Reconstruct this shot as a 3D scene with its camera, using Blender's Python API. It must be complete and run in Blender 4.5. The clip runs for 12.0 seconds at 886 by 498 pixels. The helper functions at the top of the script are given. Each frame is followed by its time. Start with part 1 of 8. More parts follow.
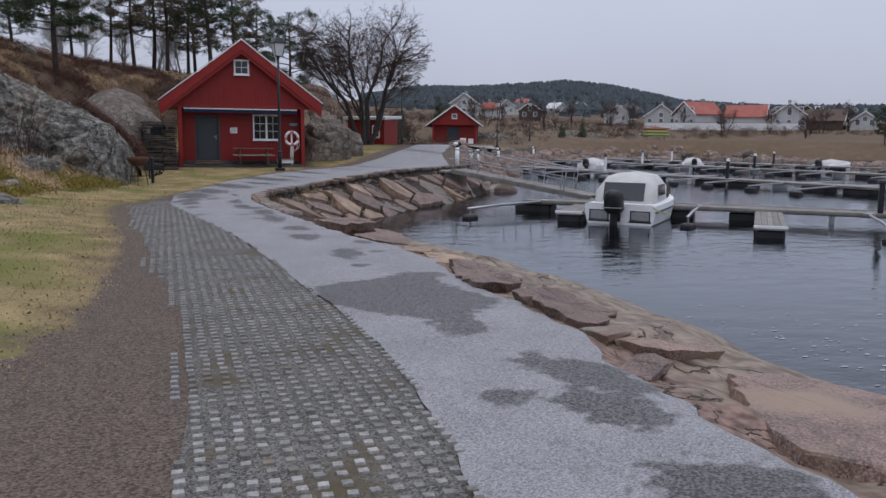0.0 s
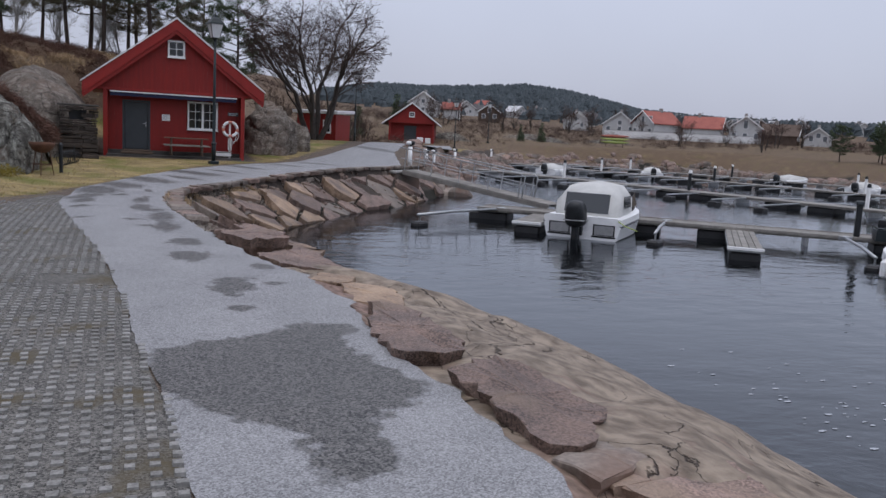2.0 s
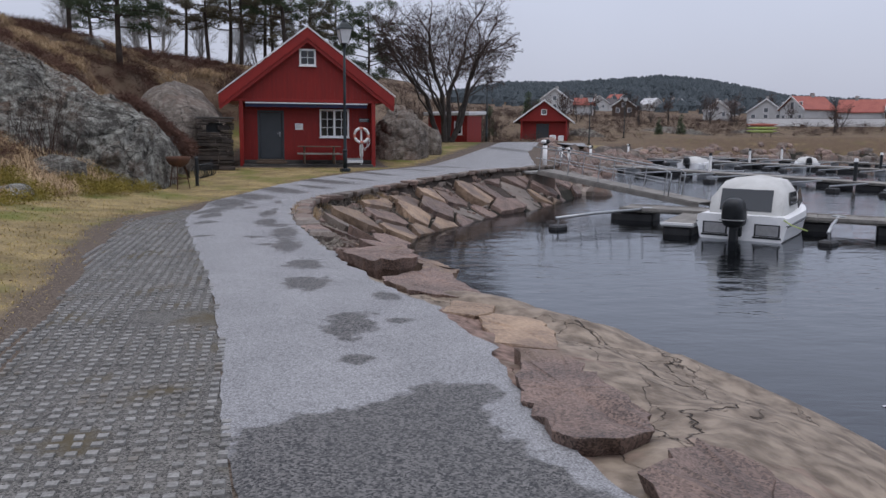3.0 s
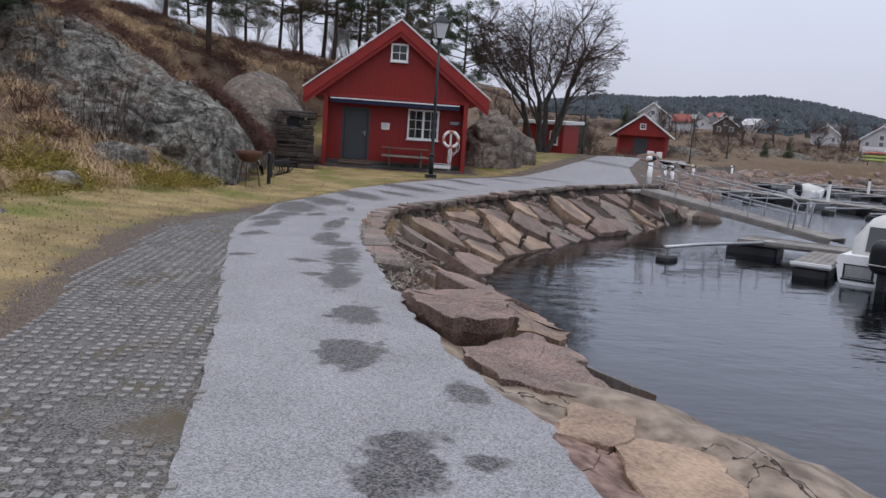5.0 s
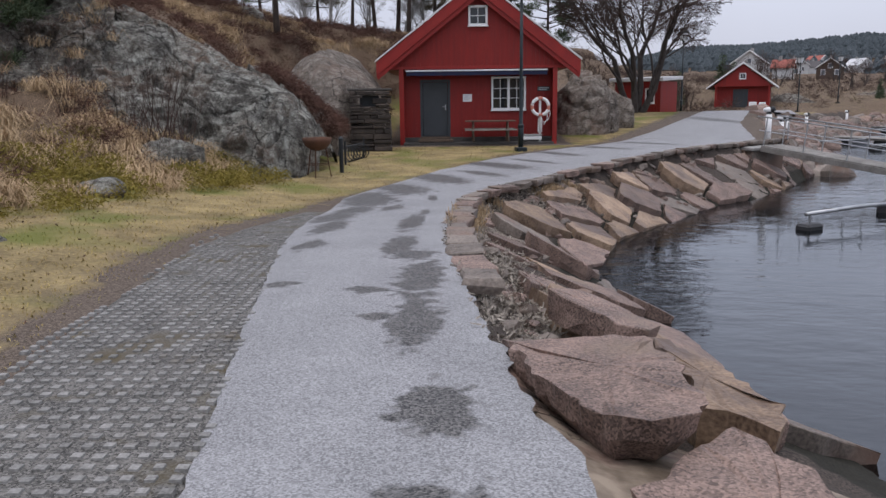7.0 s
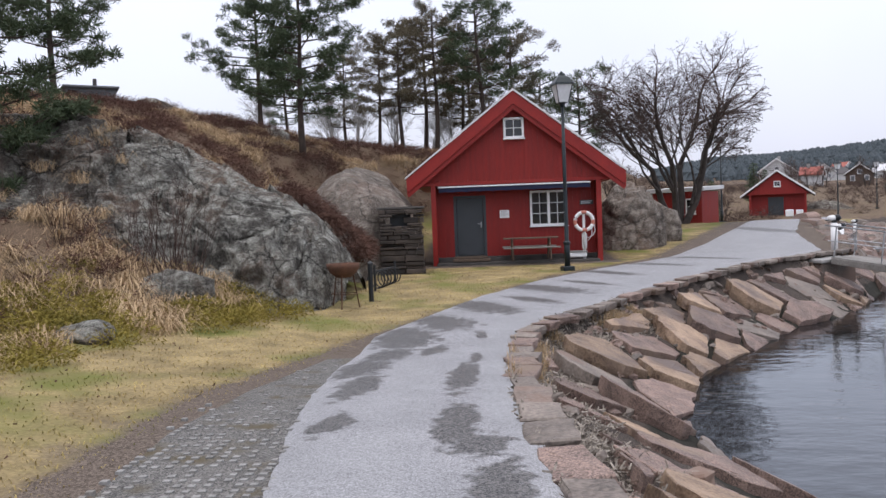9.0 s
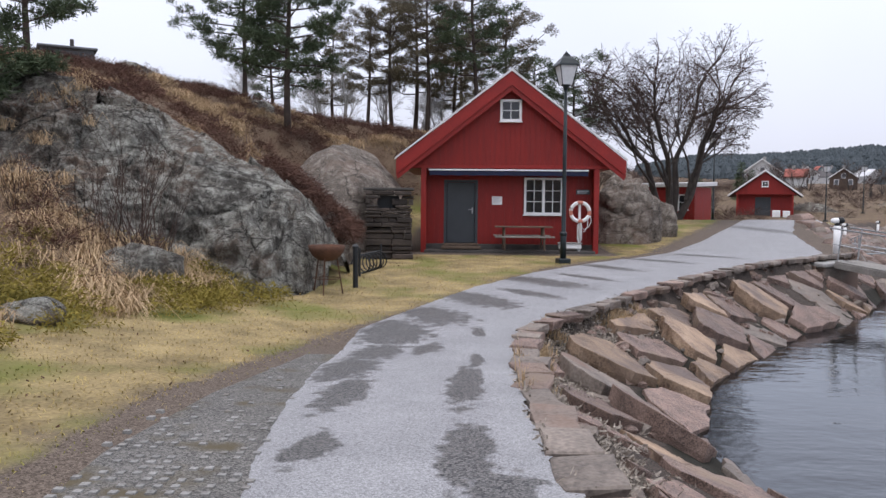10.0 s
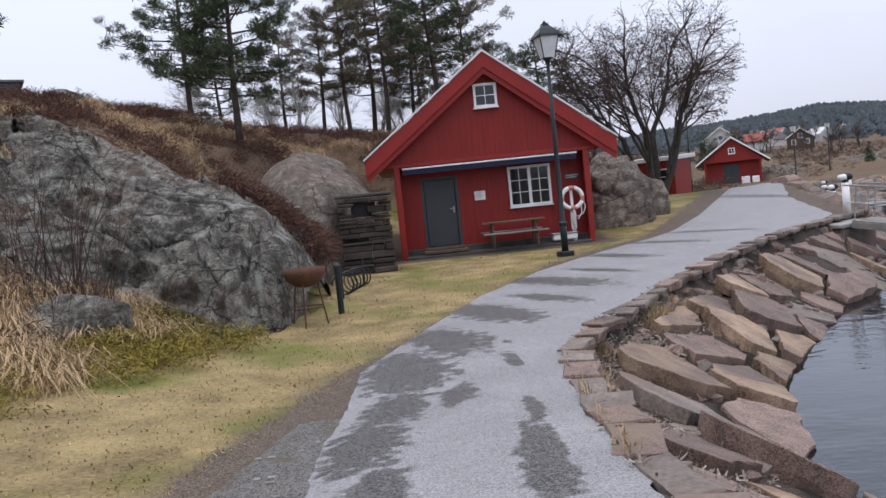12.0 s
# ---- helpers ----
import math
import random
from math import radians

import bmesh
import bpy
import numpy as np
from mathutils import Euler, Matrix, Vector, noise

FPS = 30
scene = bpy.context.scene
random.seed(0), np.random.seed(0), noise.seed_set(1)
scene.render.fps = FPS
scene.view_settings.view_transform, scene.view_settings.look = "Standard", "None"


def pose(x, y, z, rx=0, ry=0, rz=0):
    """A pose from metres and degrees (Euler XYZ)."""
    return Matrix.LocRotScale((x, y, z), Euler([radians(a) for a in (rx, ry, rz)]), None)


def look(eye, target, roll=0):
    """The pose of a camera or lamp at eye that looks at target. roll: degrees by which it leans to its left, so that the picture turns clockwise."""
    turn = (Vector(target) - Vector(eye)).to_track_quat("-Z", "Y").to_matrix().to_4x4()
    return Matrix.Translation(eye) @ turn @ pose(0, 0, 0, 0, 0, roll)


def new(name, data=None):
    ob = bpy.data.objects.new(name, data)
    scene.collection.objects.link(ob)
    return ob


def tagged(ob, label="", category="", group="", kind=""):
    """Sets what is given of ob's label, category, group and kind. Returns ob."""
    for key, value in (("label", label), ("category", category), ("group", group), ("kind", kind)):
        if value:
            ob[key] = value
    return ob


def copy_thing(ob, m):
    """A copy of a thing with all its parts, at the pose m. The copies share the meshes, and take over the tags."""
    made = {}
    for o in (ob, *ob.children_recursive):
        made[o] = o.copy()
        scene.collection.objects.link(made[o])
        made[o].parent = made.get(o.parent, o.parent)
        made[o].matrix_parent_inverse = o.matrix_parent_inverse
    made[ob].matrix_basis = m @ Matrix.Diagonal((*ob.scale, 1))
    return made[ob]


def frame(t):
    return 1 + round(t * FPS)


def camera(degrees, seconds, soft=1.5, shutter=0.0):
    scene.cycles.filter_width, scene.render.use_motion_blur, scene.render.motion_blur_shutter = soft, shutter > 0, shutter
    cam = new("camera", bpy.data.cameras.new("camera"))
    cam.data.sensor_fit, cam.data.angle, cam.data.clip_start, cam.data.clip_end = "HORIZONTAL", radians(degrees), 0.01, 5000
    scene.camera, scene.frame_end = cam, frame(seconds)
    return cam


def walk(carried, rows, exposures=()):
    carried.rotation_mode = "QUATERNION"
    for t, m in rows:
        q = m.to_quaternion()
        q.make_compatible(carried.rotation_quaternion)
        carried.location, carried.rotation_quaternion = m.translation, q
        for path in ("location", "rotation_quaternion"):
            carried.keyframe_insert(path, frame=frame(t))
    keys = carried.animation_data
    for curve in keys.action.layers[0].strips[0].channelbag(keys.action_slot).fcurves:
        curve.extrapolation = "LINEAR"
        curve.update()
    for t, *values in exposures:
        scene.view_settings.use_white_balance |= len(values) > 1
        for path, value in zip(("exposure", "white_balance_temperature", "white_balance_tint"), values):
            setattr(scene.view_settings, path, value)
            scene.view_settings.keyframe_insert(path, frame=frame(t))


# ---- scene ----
cam = camera(58.0, 12.0)
PATH = [
    (0, (-2.683, -38.952, 1.412), (-2.073, -37.068, 1.132), 0.6),
    (0.5, (-2.419, -38.439, 1.435), (-1.824, -36.555, 1.127), -1.3),
    (1, (-2.126, -37.923, 1.429), (-1.35, -36.118, 1.056), 0.8),
    (1.5, (-1.78, -37.233, 1.428), (-1.11, -35.378, 1.094), -1.4),
    (2, (-1.578, -36.551, 1.407), (-0.862, -34.705, 1.129), 3.1),
    (2.5, (-1.386, -35.764, 1.389), (-1.05, -33.823, 1.044), -1.5),
    (3, (-1.248, -35.077, 1.415), (-0.851, -33.139, 1.125), 0.6),
    (3.5, (-1.097, -34.497, 1.392), (-0.816, -32.533, 1.137), -0.9),
    (3.7, (-1.043, -34.145, 1.332), (-0.814, -32.172, 1.09), -1.1),
    (5.3, (-0.927, -31.993, 1.405), (-0.73, -30.024, 1.118), 4.3),
    (5.5, (-0.909, -31.736, 1.377), (-0.694, -29.767, 1.101), 2.6),
    (6, (-0.892, -31.037, 1.366), (-0.835, -29.05, 1.151), -0.9),
    (6.5, (-0.902, -30.402, 1.365), (-0.742, -28.429, 1.077), 2.5),
    (7, (-0.883, -29.693, 1.38), (-0.914, -27.726, 1.022), -0.7),
    (7.5, (-0.953, -29.087, 1.396), (-1.081, -27.113, 1.105), 2.3),
    (9.3, (-1.317, -26.876, 1.462), (-1.421, -24.88, 1.4), -3.1),
    (9.5, (-1.36, -26.64, 1.466), (-1.473, -24.644, 1.405), -3.4),
    (10, (-1.547, -25.949, 1.415), (-1.593, -23.952, 1.305), 0.5),
    (10.5, (-1.7, -25.382, 1.434), (-1.79, -23.391, 1.272), -0.7),
    (11, (-1.873, -24.769, 1.435), (-1.952, -22.781, 1.23), 0.3),
    (11.5, (-2.025, -24.203, 1.428), (-1.995, -22.215, 1.214), 0.0),
    (12, (-2.102, -23.558, 1.422), (-2.065, -21.562, 1.311), -5.8),
]
walk(cam, [(t, look(e, a, r)) for t, e, a, r in PATH],
     exposures=[(0, -0.32, 6040, 14), (3.7, -0.16, 6130, 14), (6, 0.02, 6230, 14), (7.7, 0.04, 6260, 14), (9.3, 0.42, 6330, 14), (10.5, 0.27, 6270, 14), (11.3, 0.17, 6240, 14), (12, 0.24, 6240, 14)])

# ---- sky and sun: an even overcast winter day ----
world = bpy.data.worlds.new("overcast_sky")
scene.world = world
world.use_nodes = True
wn, wl = world.node_tree.nodes, world.node_tree.links
wn.clear()
w_out = wn.new("ShaderNodeOutputWorld")
w_bg = wn.new("ShaderNodeBackground")
w_sky = wn.new("ShaderNodeTexSky")
w_sky.sky_type, w_sky.sun_disc = "NISHITA", False
w_sky.sun_elevation, w_sky.sun_rotation = radians(80), radians(204)
w_sky.dust_density = 6.0
w_dim = wn.new("ShaderNodeVectorMath")
w_dim.operation = "SCALE"
w_dim.inputs["Scale"].default_value = 0.05
w_tc = wn.new("ShaderNodeTexCoord")
w_sep = wn.new("ShaderNodeSeparateXYZ")
w_ramp = wn.new("ShaderNodeValToRGB")
w_ramp.color_ramp.elements[0].position, w_ramp.color_ramp.elements[0].color = 0.0, (0.76, 0.785, 0.885, 1)
w_ramp.color_ramp.elements[1].position, w_ramp.color_ramp.elements[1].color = 1.0, (1.35, 1.40, 1.50, 1)
w_mid = w_ramp.color_ramp.elements.new(0.22)
w_mid.color = (0.92, 0.955, 1.06, 1)
w_cloud = wn.new("ShaderNodeTexNoise")
w_cloud.inputs["Scale"].default_value, w_cloud.inputs["Detail"].default_value = 2.2, 4.0
w_cmap = wn.new("ShaderNodeMapRange")
w_cmap.inputs["From Min"].default_value, w_cmap.inputs["From Max"].default_value = 0.3, 0.7
w_cmap.inputs["To Min"].default_value, w_cmap.inputs["To Max"].default_value = 0.94, 1.05
w_mul = wn.new("ShaderNodeVectorMath")
w_mul.operation = "SCALE"
w_add = wn.new("ShaderNodeVectorMath")
w_add.operation = "ADD"
wl.new(w_tc.outputs["Generated"], w_sep.inputs[0])
wl.new(w_tc.outputs["Generated"], w_cloud.inputs["Vector"])
wl.new(w_sep.outputs["Z"], w_ramp.inputs["Fac"])
wl.new(w_cloud.outputs["Fac"], w_cmap.inputs["Value"])
wl.new(w_ramp.outputs["Color"], w_mul.inputs[0])
wl.new(w_cmap.outputs["Result"], w_mul.inputs["Scale"])
wl.new(w_sky.outputs["Color"], w_dim.inputs[0])
wl.new(w_mul.outputs[0], w_add.inputs[0])
wl.new(w_dim.outputs[0], w_add.inputs[1])
wl.new(w_add.outputs[0], w_bg.inputs["Color"])
w_bg.inputs["Strength"].default_value = 0.72
wl.new(w_bg.outputs[0], w_out.inputs["Surface"])

sun = new("sun", bpy.data.lights.new("sun", "SUN"))
sun.data.energy, sun.data.angle, sun.data.color = 0.85, radians(40), (1.0, 0.98, 0.95)
sun.matrix_world = look((0, 0, 60), (4, 9, 0))


# ---- materials ----
def material(name, dark, light, scale=2.0, fine=40.0, rough=0.75, bump=0.3, third=None, third_scale=0.6,
             third_at=0.55, metal=0.0, stretch=(1, 1, 1), vary=0.0, local=False, spec=0.4, contrast=0.25, rough_var=0.12, share=0.45, grain=False):
    """A surface with coarse and fine variation, fine relief and, if given, a third colour in patches."""
    m = bpy.data.materials.new(name)
    m.use_nodes = True
    n, l = m.node_tree.nodes, m.node_tree.links
    b = n["Principled BSDF"]
    b.inputs["Metallic"].default_value = metal
    b.inputs["Specular IOR Level"].default_value = spec
    if local:
        src = n.new("ShaderNodeTexCoord").outputs["Object"]
    else:
        src = n.new("ShaderNodeNewGeometry").outputs["Position"]
    mp = n.new("ShaderNodeMapping")
    mp.inputs["Scale"].default_value = stretch
    l.new(src, mp.inputs["Vector"])
    coarse, small = n.new("ShaderNodeTexNoise"), n.new("ShaderNodeTexNoise")
    coarse.inputs["Scale"].default_value, coarse.inputs["Detail"].default_value = scale, 6.0
    small.inputs["Scale"].default_value, small.inputs["Detail"].default_value = fine, 4.0
    l.new(mp.outputs[0], coarse.inputs["Vector"])
    l.new(mp.outputs[0], small.inputs["Vector"])
    small_fac = small.outputs["Fac"]
    if grain:
        cells = n.new("ShaderNodeTexVoronoi")
        cells.inputs["Scale"].default_value = fine
        l.new(mp.outputs[0], cells.inputs["Vector"])
        split = n.new("ShaderNodeSeparateColor")
        l.new(cells.outputs["Color"], split.inputs[0])
        small_fac = split.outputs[0]
    mix = n.new("ShaderNodeMath")
    mix.operation = "MULTIPLY_ADD"
    mix.inputs[1].default_value = share
    l.new(small_fac, mix.inputs[0])
    half = n.new("ShaderNodeMath")
    half.operation = "MULTIPLY"
    half.inputs[1].default_value = 1 - share
    l.new(coarse.outputs["Fac"], half.inputs[0])
    l.new(half.outputs[0], mix.inputs[2])
    ramp = n.new("ShaderNodeValToRGB")
    ramp.color_ramp.elements[0].position, ramp.color_ramp.elements[0].color = 0.5 - contrast * 0.7, (*dark, 1)
    ramp.color_ramp.elements[1].position, ramp.color_ramp.elements[1].color = 0.5 + contrast * 0.7, (*light, 1)
    l.new(mix.outputs[0], ramp.inputs["Fac"])
    colour = ramp.outputs["Color"]
    if third:
        t = n.new("ShaderNodeTexNoise")
        t.inputs["Scale"].default_value, t.inputs["Detail"].default_value = third_scale, 7.0
        l.new(src, t.inputs["Vector"])
        tr = n.new("ShaderNodeValToRGB")
        tr.color_ramp.elements[0].position, tr.color_ramp.elements[1].position = third_at - 0.05, third_at + 0.09
        l.new(t.outputs["Fac"], tr.inputs["Fac"])
        tm = n.new("ShaderNodeMixRGB")
        l.new(tr.outputs["Color"], tm.inputs["Fac"])
        l.new(colour, tm.inputs[1])
        tm.inputs[2].default_value = (*third, 1)
        colour = tm.outputs[0]
    if vary:
        info = n.new("ShaderNodeObjectInfo")
        vr = n.new("ShaderNodeMapRange")
        vr.inputs["To Min"].default_value, vr.inputs["To Max"].default_value = 1 - vary, 1 + vary
        l.new(info.outputs["Random"], vr.inputs["Value"])
        hs = n.new("ShaderNodeHueSaturation")
        l.new(vr.outputs[0], hs.inputs["Value"])
        l.new(colour, hs.inputs["Color"])
        colour = hs.outputs[0]
    l.new(colour, b.inputs["Base Color"])
    rr = n.new("ShaderNodeMapRange")
    rr.inputs["To Min"].default_value, rr.inputs["To Max"].default_value = max(rough - rough_var, 0.02), min(rough + rough_var, 1)
    l.new(coarse.outputs["Fac"], rr.inputs["Value"])
    l.new(rr.outputs[0], b.inputs["Roughness"])
    if bump:
        bp = n.new("ShaderNodeBump")
        bp.inputs["Strength"].default_value, bp.inputs["Distance"].default_value = bump, 0.02
        l.new(mix.outputs[0], bp.inputs["Height"])
        l.new(bp.outputs[0], b.inputs["Normal"])
    return m


def masked(m, mask, colour_a, colour_b, width=0.12, wobble=6.0, amount=0.35, rough=None, grain=False, speckle=55.0):
    """Mixes a further speckled colour into material m where the mesh's own surface mask says so."""
    n, l = m.node_tree.nodes, m.node_tree.links
    b = n["Principled BSDF"]
    old = b.inputs["Base Color"].links[0].from_socket
    at = n.new("ShaderNodeAttribute")
    at.attribute_name = mask
    pos = n.new("ShaderNodeNewGeometry").outputs["Position"]
    nz = n.new("ShaderNodeTexNoise")
    nz.inputs["Scale"].default_value, nz.inputs["Detail"].default_value = wobble, 5.0
    l.new(pos, nz.inputs["Vector"])
    ma = n.new("ShaderNodeMath")
    ma.operation = "MULTIPLY_ADD"
    ma.inputs[1].default_value = amount * 2
    l.new(nz.outputs["Fac"], ma.inputs[0])
    l.new(at.outputs["Fac"], ma.inputs[2])
    mr = n.new("ShaderNodeMapRange")
    mr.inputs["From Min"].default_value, mr.inputs["From Max"].default_value = 0.5 + amount - width, 0.5 + amount + width
    l.new(ma.outputs[0], mr.inputs["Value"])
    cr = n.new("ShaderNodeValToRGB")
    if grain:
        sp = n.new("ShaderNodeTexVoronoi")
        sp.inputs["Scale"].default_value = speckle
        split = n.new("ShaderNodeSeparateColor")
        l.new(sp.outputs["Color"], split.inputs[0])
        l.new(split.outputs[0], cr.inputs["Fac"])
        lo, hi = 0.1, 0.95
    else:
        sp = n.new("ShaderNodeTexNoise")
        sp.inputs["Scale"].default_value, sp.inputs["Detail"].default_value = speckle, 7.0
        l.new(sp.outputs["Fac"], cr.inputs["Fac"])
        lo, hi = 0.36, 0.64
    l.new(pos, sp.inputs["Vector"])
    cr.color_ramp.elements[0].position, cr.color_ramp.elements[0].color = lo, (*colour_a, 1)
    cr.color_ramp.elements[1].position, cr.color_ramp.elements[1].color = hi, (*colour_b, 1)
    mx = n.new("ShaderNodeMixRGB")
    l.new(mr.outputs[0], mx.inputs["Fac"])
    l.new(old, mx.inputs[1])
    l.new(cr.outputs["Color"], mx.inputs[2])
    l.new(mx.outputs[0], b.inputs["Base Color"])
    if rough is not None:
        old_r = b.inputs["Roughness"].links[0].from_socket
        rm = n.new("ShaderNodeMix")
        l.new(mr.outputs[0], rm.inputs["Factor"])
        l.new(old_r, rm.inputs["A"])
        rm.inputs["B"].default_value = rough
        l.new(rm.outputs["Result"], b.inputs["Roughness"])
    return m


def glass_material(name, tint=(0.75, 0.8, 0.82), shade=(0.02, 0.025, 0.03)):
    m = bpy.data.materials.new(name)
    m.use_nodes = True
    b = m.node_tree.nodes["Principled BSDF"]
    b.inputs["Base Color"].default_value = (*shade, 1)
    b.inputs["Roughness"].default_value = 0.05
    b.inputs["Specular IOR Level"].default_value = 0.6
    b.inputs["Transmission Weight"].default_value = 0.25
    return m


def water_material():
    m = bpy.data.materials.new("sea_water")
    m.use_nodes = True
    n, l = m.node_tree.nodes, m.node_tree.links
    n.remove(n["Principled BSDF"])
    out = n["Material Output"]
    tr, gl, mx, fr = (n.new("ShaderNodeBsdfTransparent"), n.new("ShaderNodeBsdfGlossy"), n.new("ShaderNodeMixShader"), n.new("ShaderNodeFresnel"))
    tr.inputs["Color"].default_value = (0.13, 0.145, 0.14, 1)
    gl.inputs["Roughness"].default_value = 0.04
    gl.inputs["Color"].default_value = (0.93, 0.96, 1.0, 1)
    fr.inputs["IOR"].default_value = 1.6
    pos = n.new("ShaderNodeNewGeometry").outputs["Position"]
    mp = n.new("ShaderNodeMapping")
    mp.inputs["Scale"].default_value = (1.0, 1.7, 1.0)
    mp.inputs["Rotation"].default_value = (0, 0, radians(25))
    l.new(pos, mp.inputs["Vector"])
    wv, rp, calm = n.new("ShaderNodeTexNoise"), n.new("ShaderNodeTexNoise"), n.new("ShaderNodeTexNoise")
    wv.inputs["Scale"].default_value, wv.inputs["Detail"].default_value = 1.1, 3.0
    rp.inputs["Scale"].default_value, rp.inputs["Detail"].default_value = 4.5, 3.0
    calm.inputs["Scale"].default_value, calm.inputs["Detail"].default_value = 0.12, 3.0
    for t in (wv, rp):
        l.new(mp.outputs[0], t.inputs["Vector"])
    l.new(pos, calm.inputs["Vector"])
    ad = n.new("ShaderNodeMath")
    ad.operation = "MULTIPLY_ADD"
    ad.inputs[1].default_value = 0.22
    l.new(rp.outputs["Fac"], ad.inputs[0])
    l.new(wv.outputs["Fac"], ad.inputs[2])
    cm = n.new("ShaderNodeMapRange")
    cm.inputs["From Min"].default_value, cm.inputs["From Max"].default_value = 0.35, 0.65
    cm.inputs["To Min"].default_value, cm.inputs["To Max"].default_value = 0.12, 0.5
    l.new(calm.outputs["Fac"], cm.inputs["Value"])
    bp = n.new("ShaderNodeBump")
    bp.inputs["Distance"].default_value = 0.08
    l.new(cm.outputs[0], bp.inputs["Strength"])
    l.new(ad.outputs[0], bp.inputs["Height"])
    l.new(bp.outputs[0], gl.inputs["Normal"])
    l.new(bp.outputs[0], fr.inputs["Normal"])
    l.new(fr.outputs[0], mx.inputs[0])
    l.new(tr.outputs[0], mx.inputs[1])
    l.new(gl.outputs[0], mx.inputs[2])
    l.new(mx.outputs[0], out.inputs["Surface"])
    return m


M_WATER = water_material()
M_ASPHALT = material("worn_asphalt", (0.11, 0.11, 0.114), (0.36, 0.36, 0.368), scale=1.6, fine=120, rough=0.7, bump=0.35, contrast=0.5, share=0.6, grain=True)
masked(M_ASPHALT, "patch", (0.012, 0.012, 0.013), (0.155, 0.148, 0.14), wobble=7.0, amount=0.75, width=0.10, rough=0.5, grain=True, speckle=85.0)
M_GROUND = material("winter_grass", (0.10, 0.075, 0.038), (0.36, 0.28, 0.14), scale=1.6, fine=26, rough=0.95, bump=0.7,
                    third=(0.13, 0.135, 0.036), third_scale=0.5, third_at=0.535, spec=0.15)
masked(M_GROUND, "dirt", (0.058, 0.045, 0.036), (0.165, 0.132, 0.106), wobble=2.2, amount=0.4, width=0.22, grain=True, speckle=80.0)
masked(M_GROUND, "heath", (0.030, 0.019, 0.013), (0.21, 0.15, 0.10), wobble=1.1, amount=0.5, width=0.25)
masked(M_GROUND, "rubble", (0.018, 0.016, 0.014), (0.10, 0.08, 0.068), wobble=4.0, amount=0.25)
masked(M_GROUND, "mud", (0.012, 0.012, 0.010), (0.035, 0.032, 0.024), wobble=3.0, amount=0.2)
masked(M_GROUND, "bedrock", (0.12, 0.092, 0.068), (0.29, 0.235, 0.18), wobble=2.5, amount=0.15, rough=0.55, speckle=6.0)
masked(M_GROUND, "pinkrock", (0.105, 0.068, 0.054), (0.27, 0.185, 0.15), wobble=3.5, amount=0.5, rough=0.7, speckle=11.0)


def cracked(m, mask_name, scales, dark, width=0.02):
    """Adds dark joints to a rock surface where the mesh's own mask says so."""
    n, l = m.node_tree.nodes, m.node_tree.links
    b = n["Principled BSDF"]
    pos = n.new("ShaderNodeNewGeometry").outputs["Position"]
    nz = n.new("ShaderNodeTexNoise")
    nz.inputs["Scale"].default_value, nz.inputs["Detail"].default_value = 1.6, 6.0
    l.new(pos, nz.inputs["Vector"])
    wp = n.new("ShaderNodeVectorMath")
    wp.operation = "MULTIPLY_ADD"
    wp.inputs[1].default_value = (1.1, 1.1, 1.1)
    l.new(nz.outputs["Color"], wp.inputs[0])
    l.new(pos, wp.inputs[2])
    at = n.new("ShaderNodeAttribute")
    at.attribute_name = mask_name
    for k, scale in enumerate(scales):
        mp = n.new("ShaderNodeMapping")
        mp.inputs["Scale"].default_value = (1.0, 0.45, 1.0)
        mp.inputs["Rotation"].default_value = (0, 0, radians(20 + 35 * k))
        l.new(wp.outputs[0], mp.inputs["Vector"])
        v = n.new("ShaderNodeTexVoronoi")
        v.feature = "DISTANCE_TO_EDGE"
        v.inputs["Scale"].default_value = scale
        l.new(mp.outputs[0], v.inputs["Vector"])
        r = n.new("ShaderNodeMapRange")
        r.inputs["From Min"].default_value, r.inputs["From Max"].default_value = 0.0, width
        r.inputs["To Min"].default_value, r.inputs["To Max"].default_value = 1.0, 0.0
        l.new(v.outputs["Distance"], r.inputs["Value"])
        mu = n.new("ShaderNodeMath")
        mu.operation = "MULTIPLY"
        l.new(r.outputs[0], mu.inputs[0])
        l.new(at.outputs["Fac"], mu.inputs[1])
        mx = n.new("ShaderNodeMixRGB")
        l.new(mu.outputs[0], mx.inputs["Fac"])
        l.new(b.inputs["Base Color"].links[0].from_socket, mx.inputs[1])
        mx.inputs[2].default_value = (*dark, 1)
        l.new(mx.outputs[0], b.inputs["Base Color"])
        bp = n.new("ShaderNodeBump")
        bp.invert = True
        bp.inputs["Strength"].default_value, bp.inputs["Distance"].default_value = 0.9, 0.06
        l.new(mu.outputs[0], bp.inputs["Height"])
        l.new(b.inputs["Normal"].links[0].from_socket, bp.inputs["Normal"])
        l.new(bp.outputs[0], b.inputs["Normal"])


cracked(M_GROUND, "bedrock", (0.45, 1.1), (0.07, 0.052, 0.042), 0.005)
M_RED = material("red_painted_boards", (0.155, 0.0075, 0.0055), (0.26, 0.0145, 0.010), scale=1.5, fine=14, rough=0.6, bump=0.15, stretch=(6, 6, 0.5))
M_REDTRIM = material("red_painted_trim", (0.19, 0.009, 0.0065), (0.29, 0.016, 0.011), scale=2, fine=20, rough=0.5, bump=0.1)
M_WHITE = material("white_paint", (0.66, 0.66, 0.66), (0.82, 0.82, 0.81), scale=2, fine=30, rough=0.5, bump=0.08)
M_PALEWALL = material("weathered_white_boards", (0.42, 0.42, 0.42), (0.58, 0.58, 0.57), scale=0.5, fine=6, rough=0.7, bump=0.1)
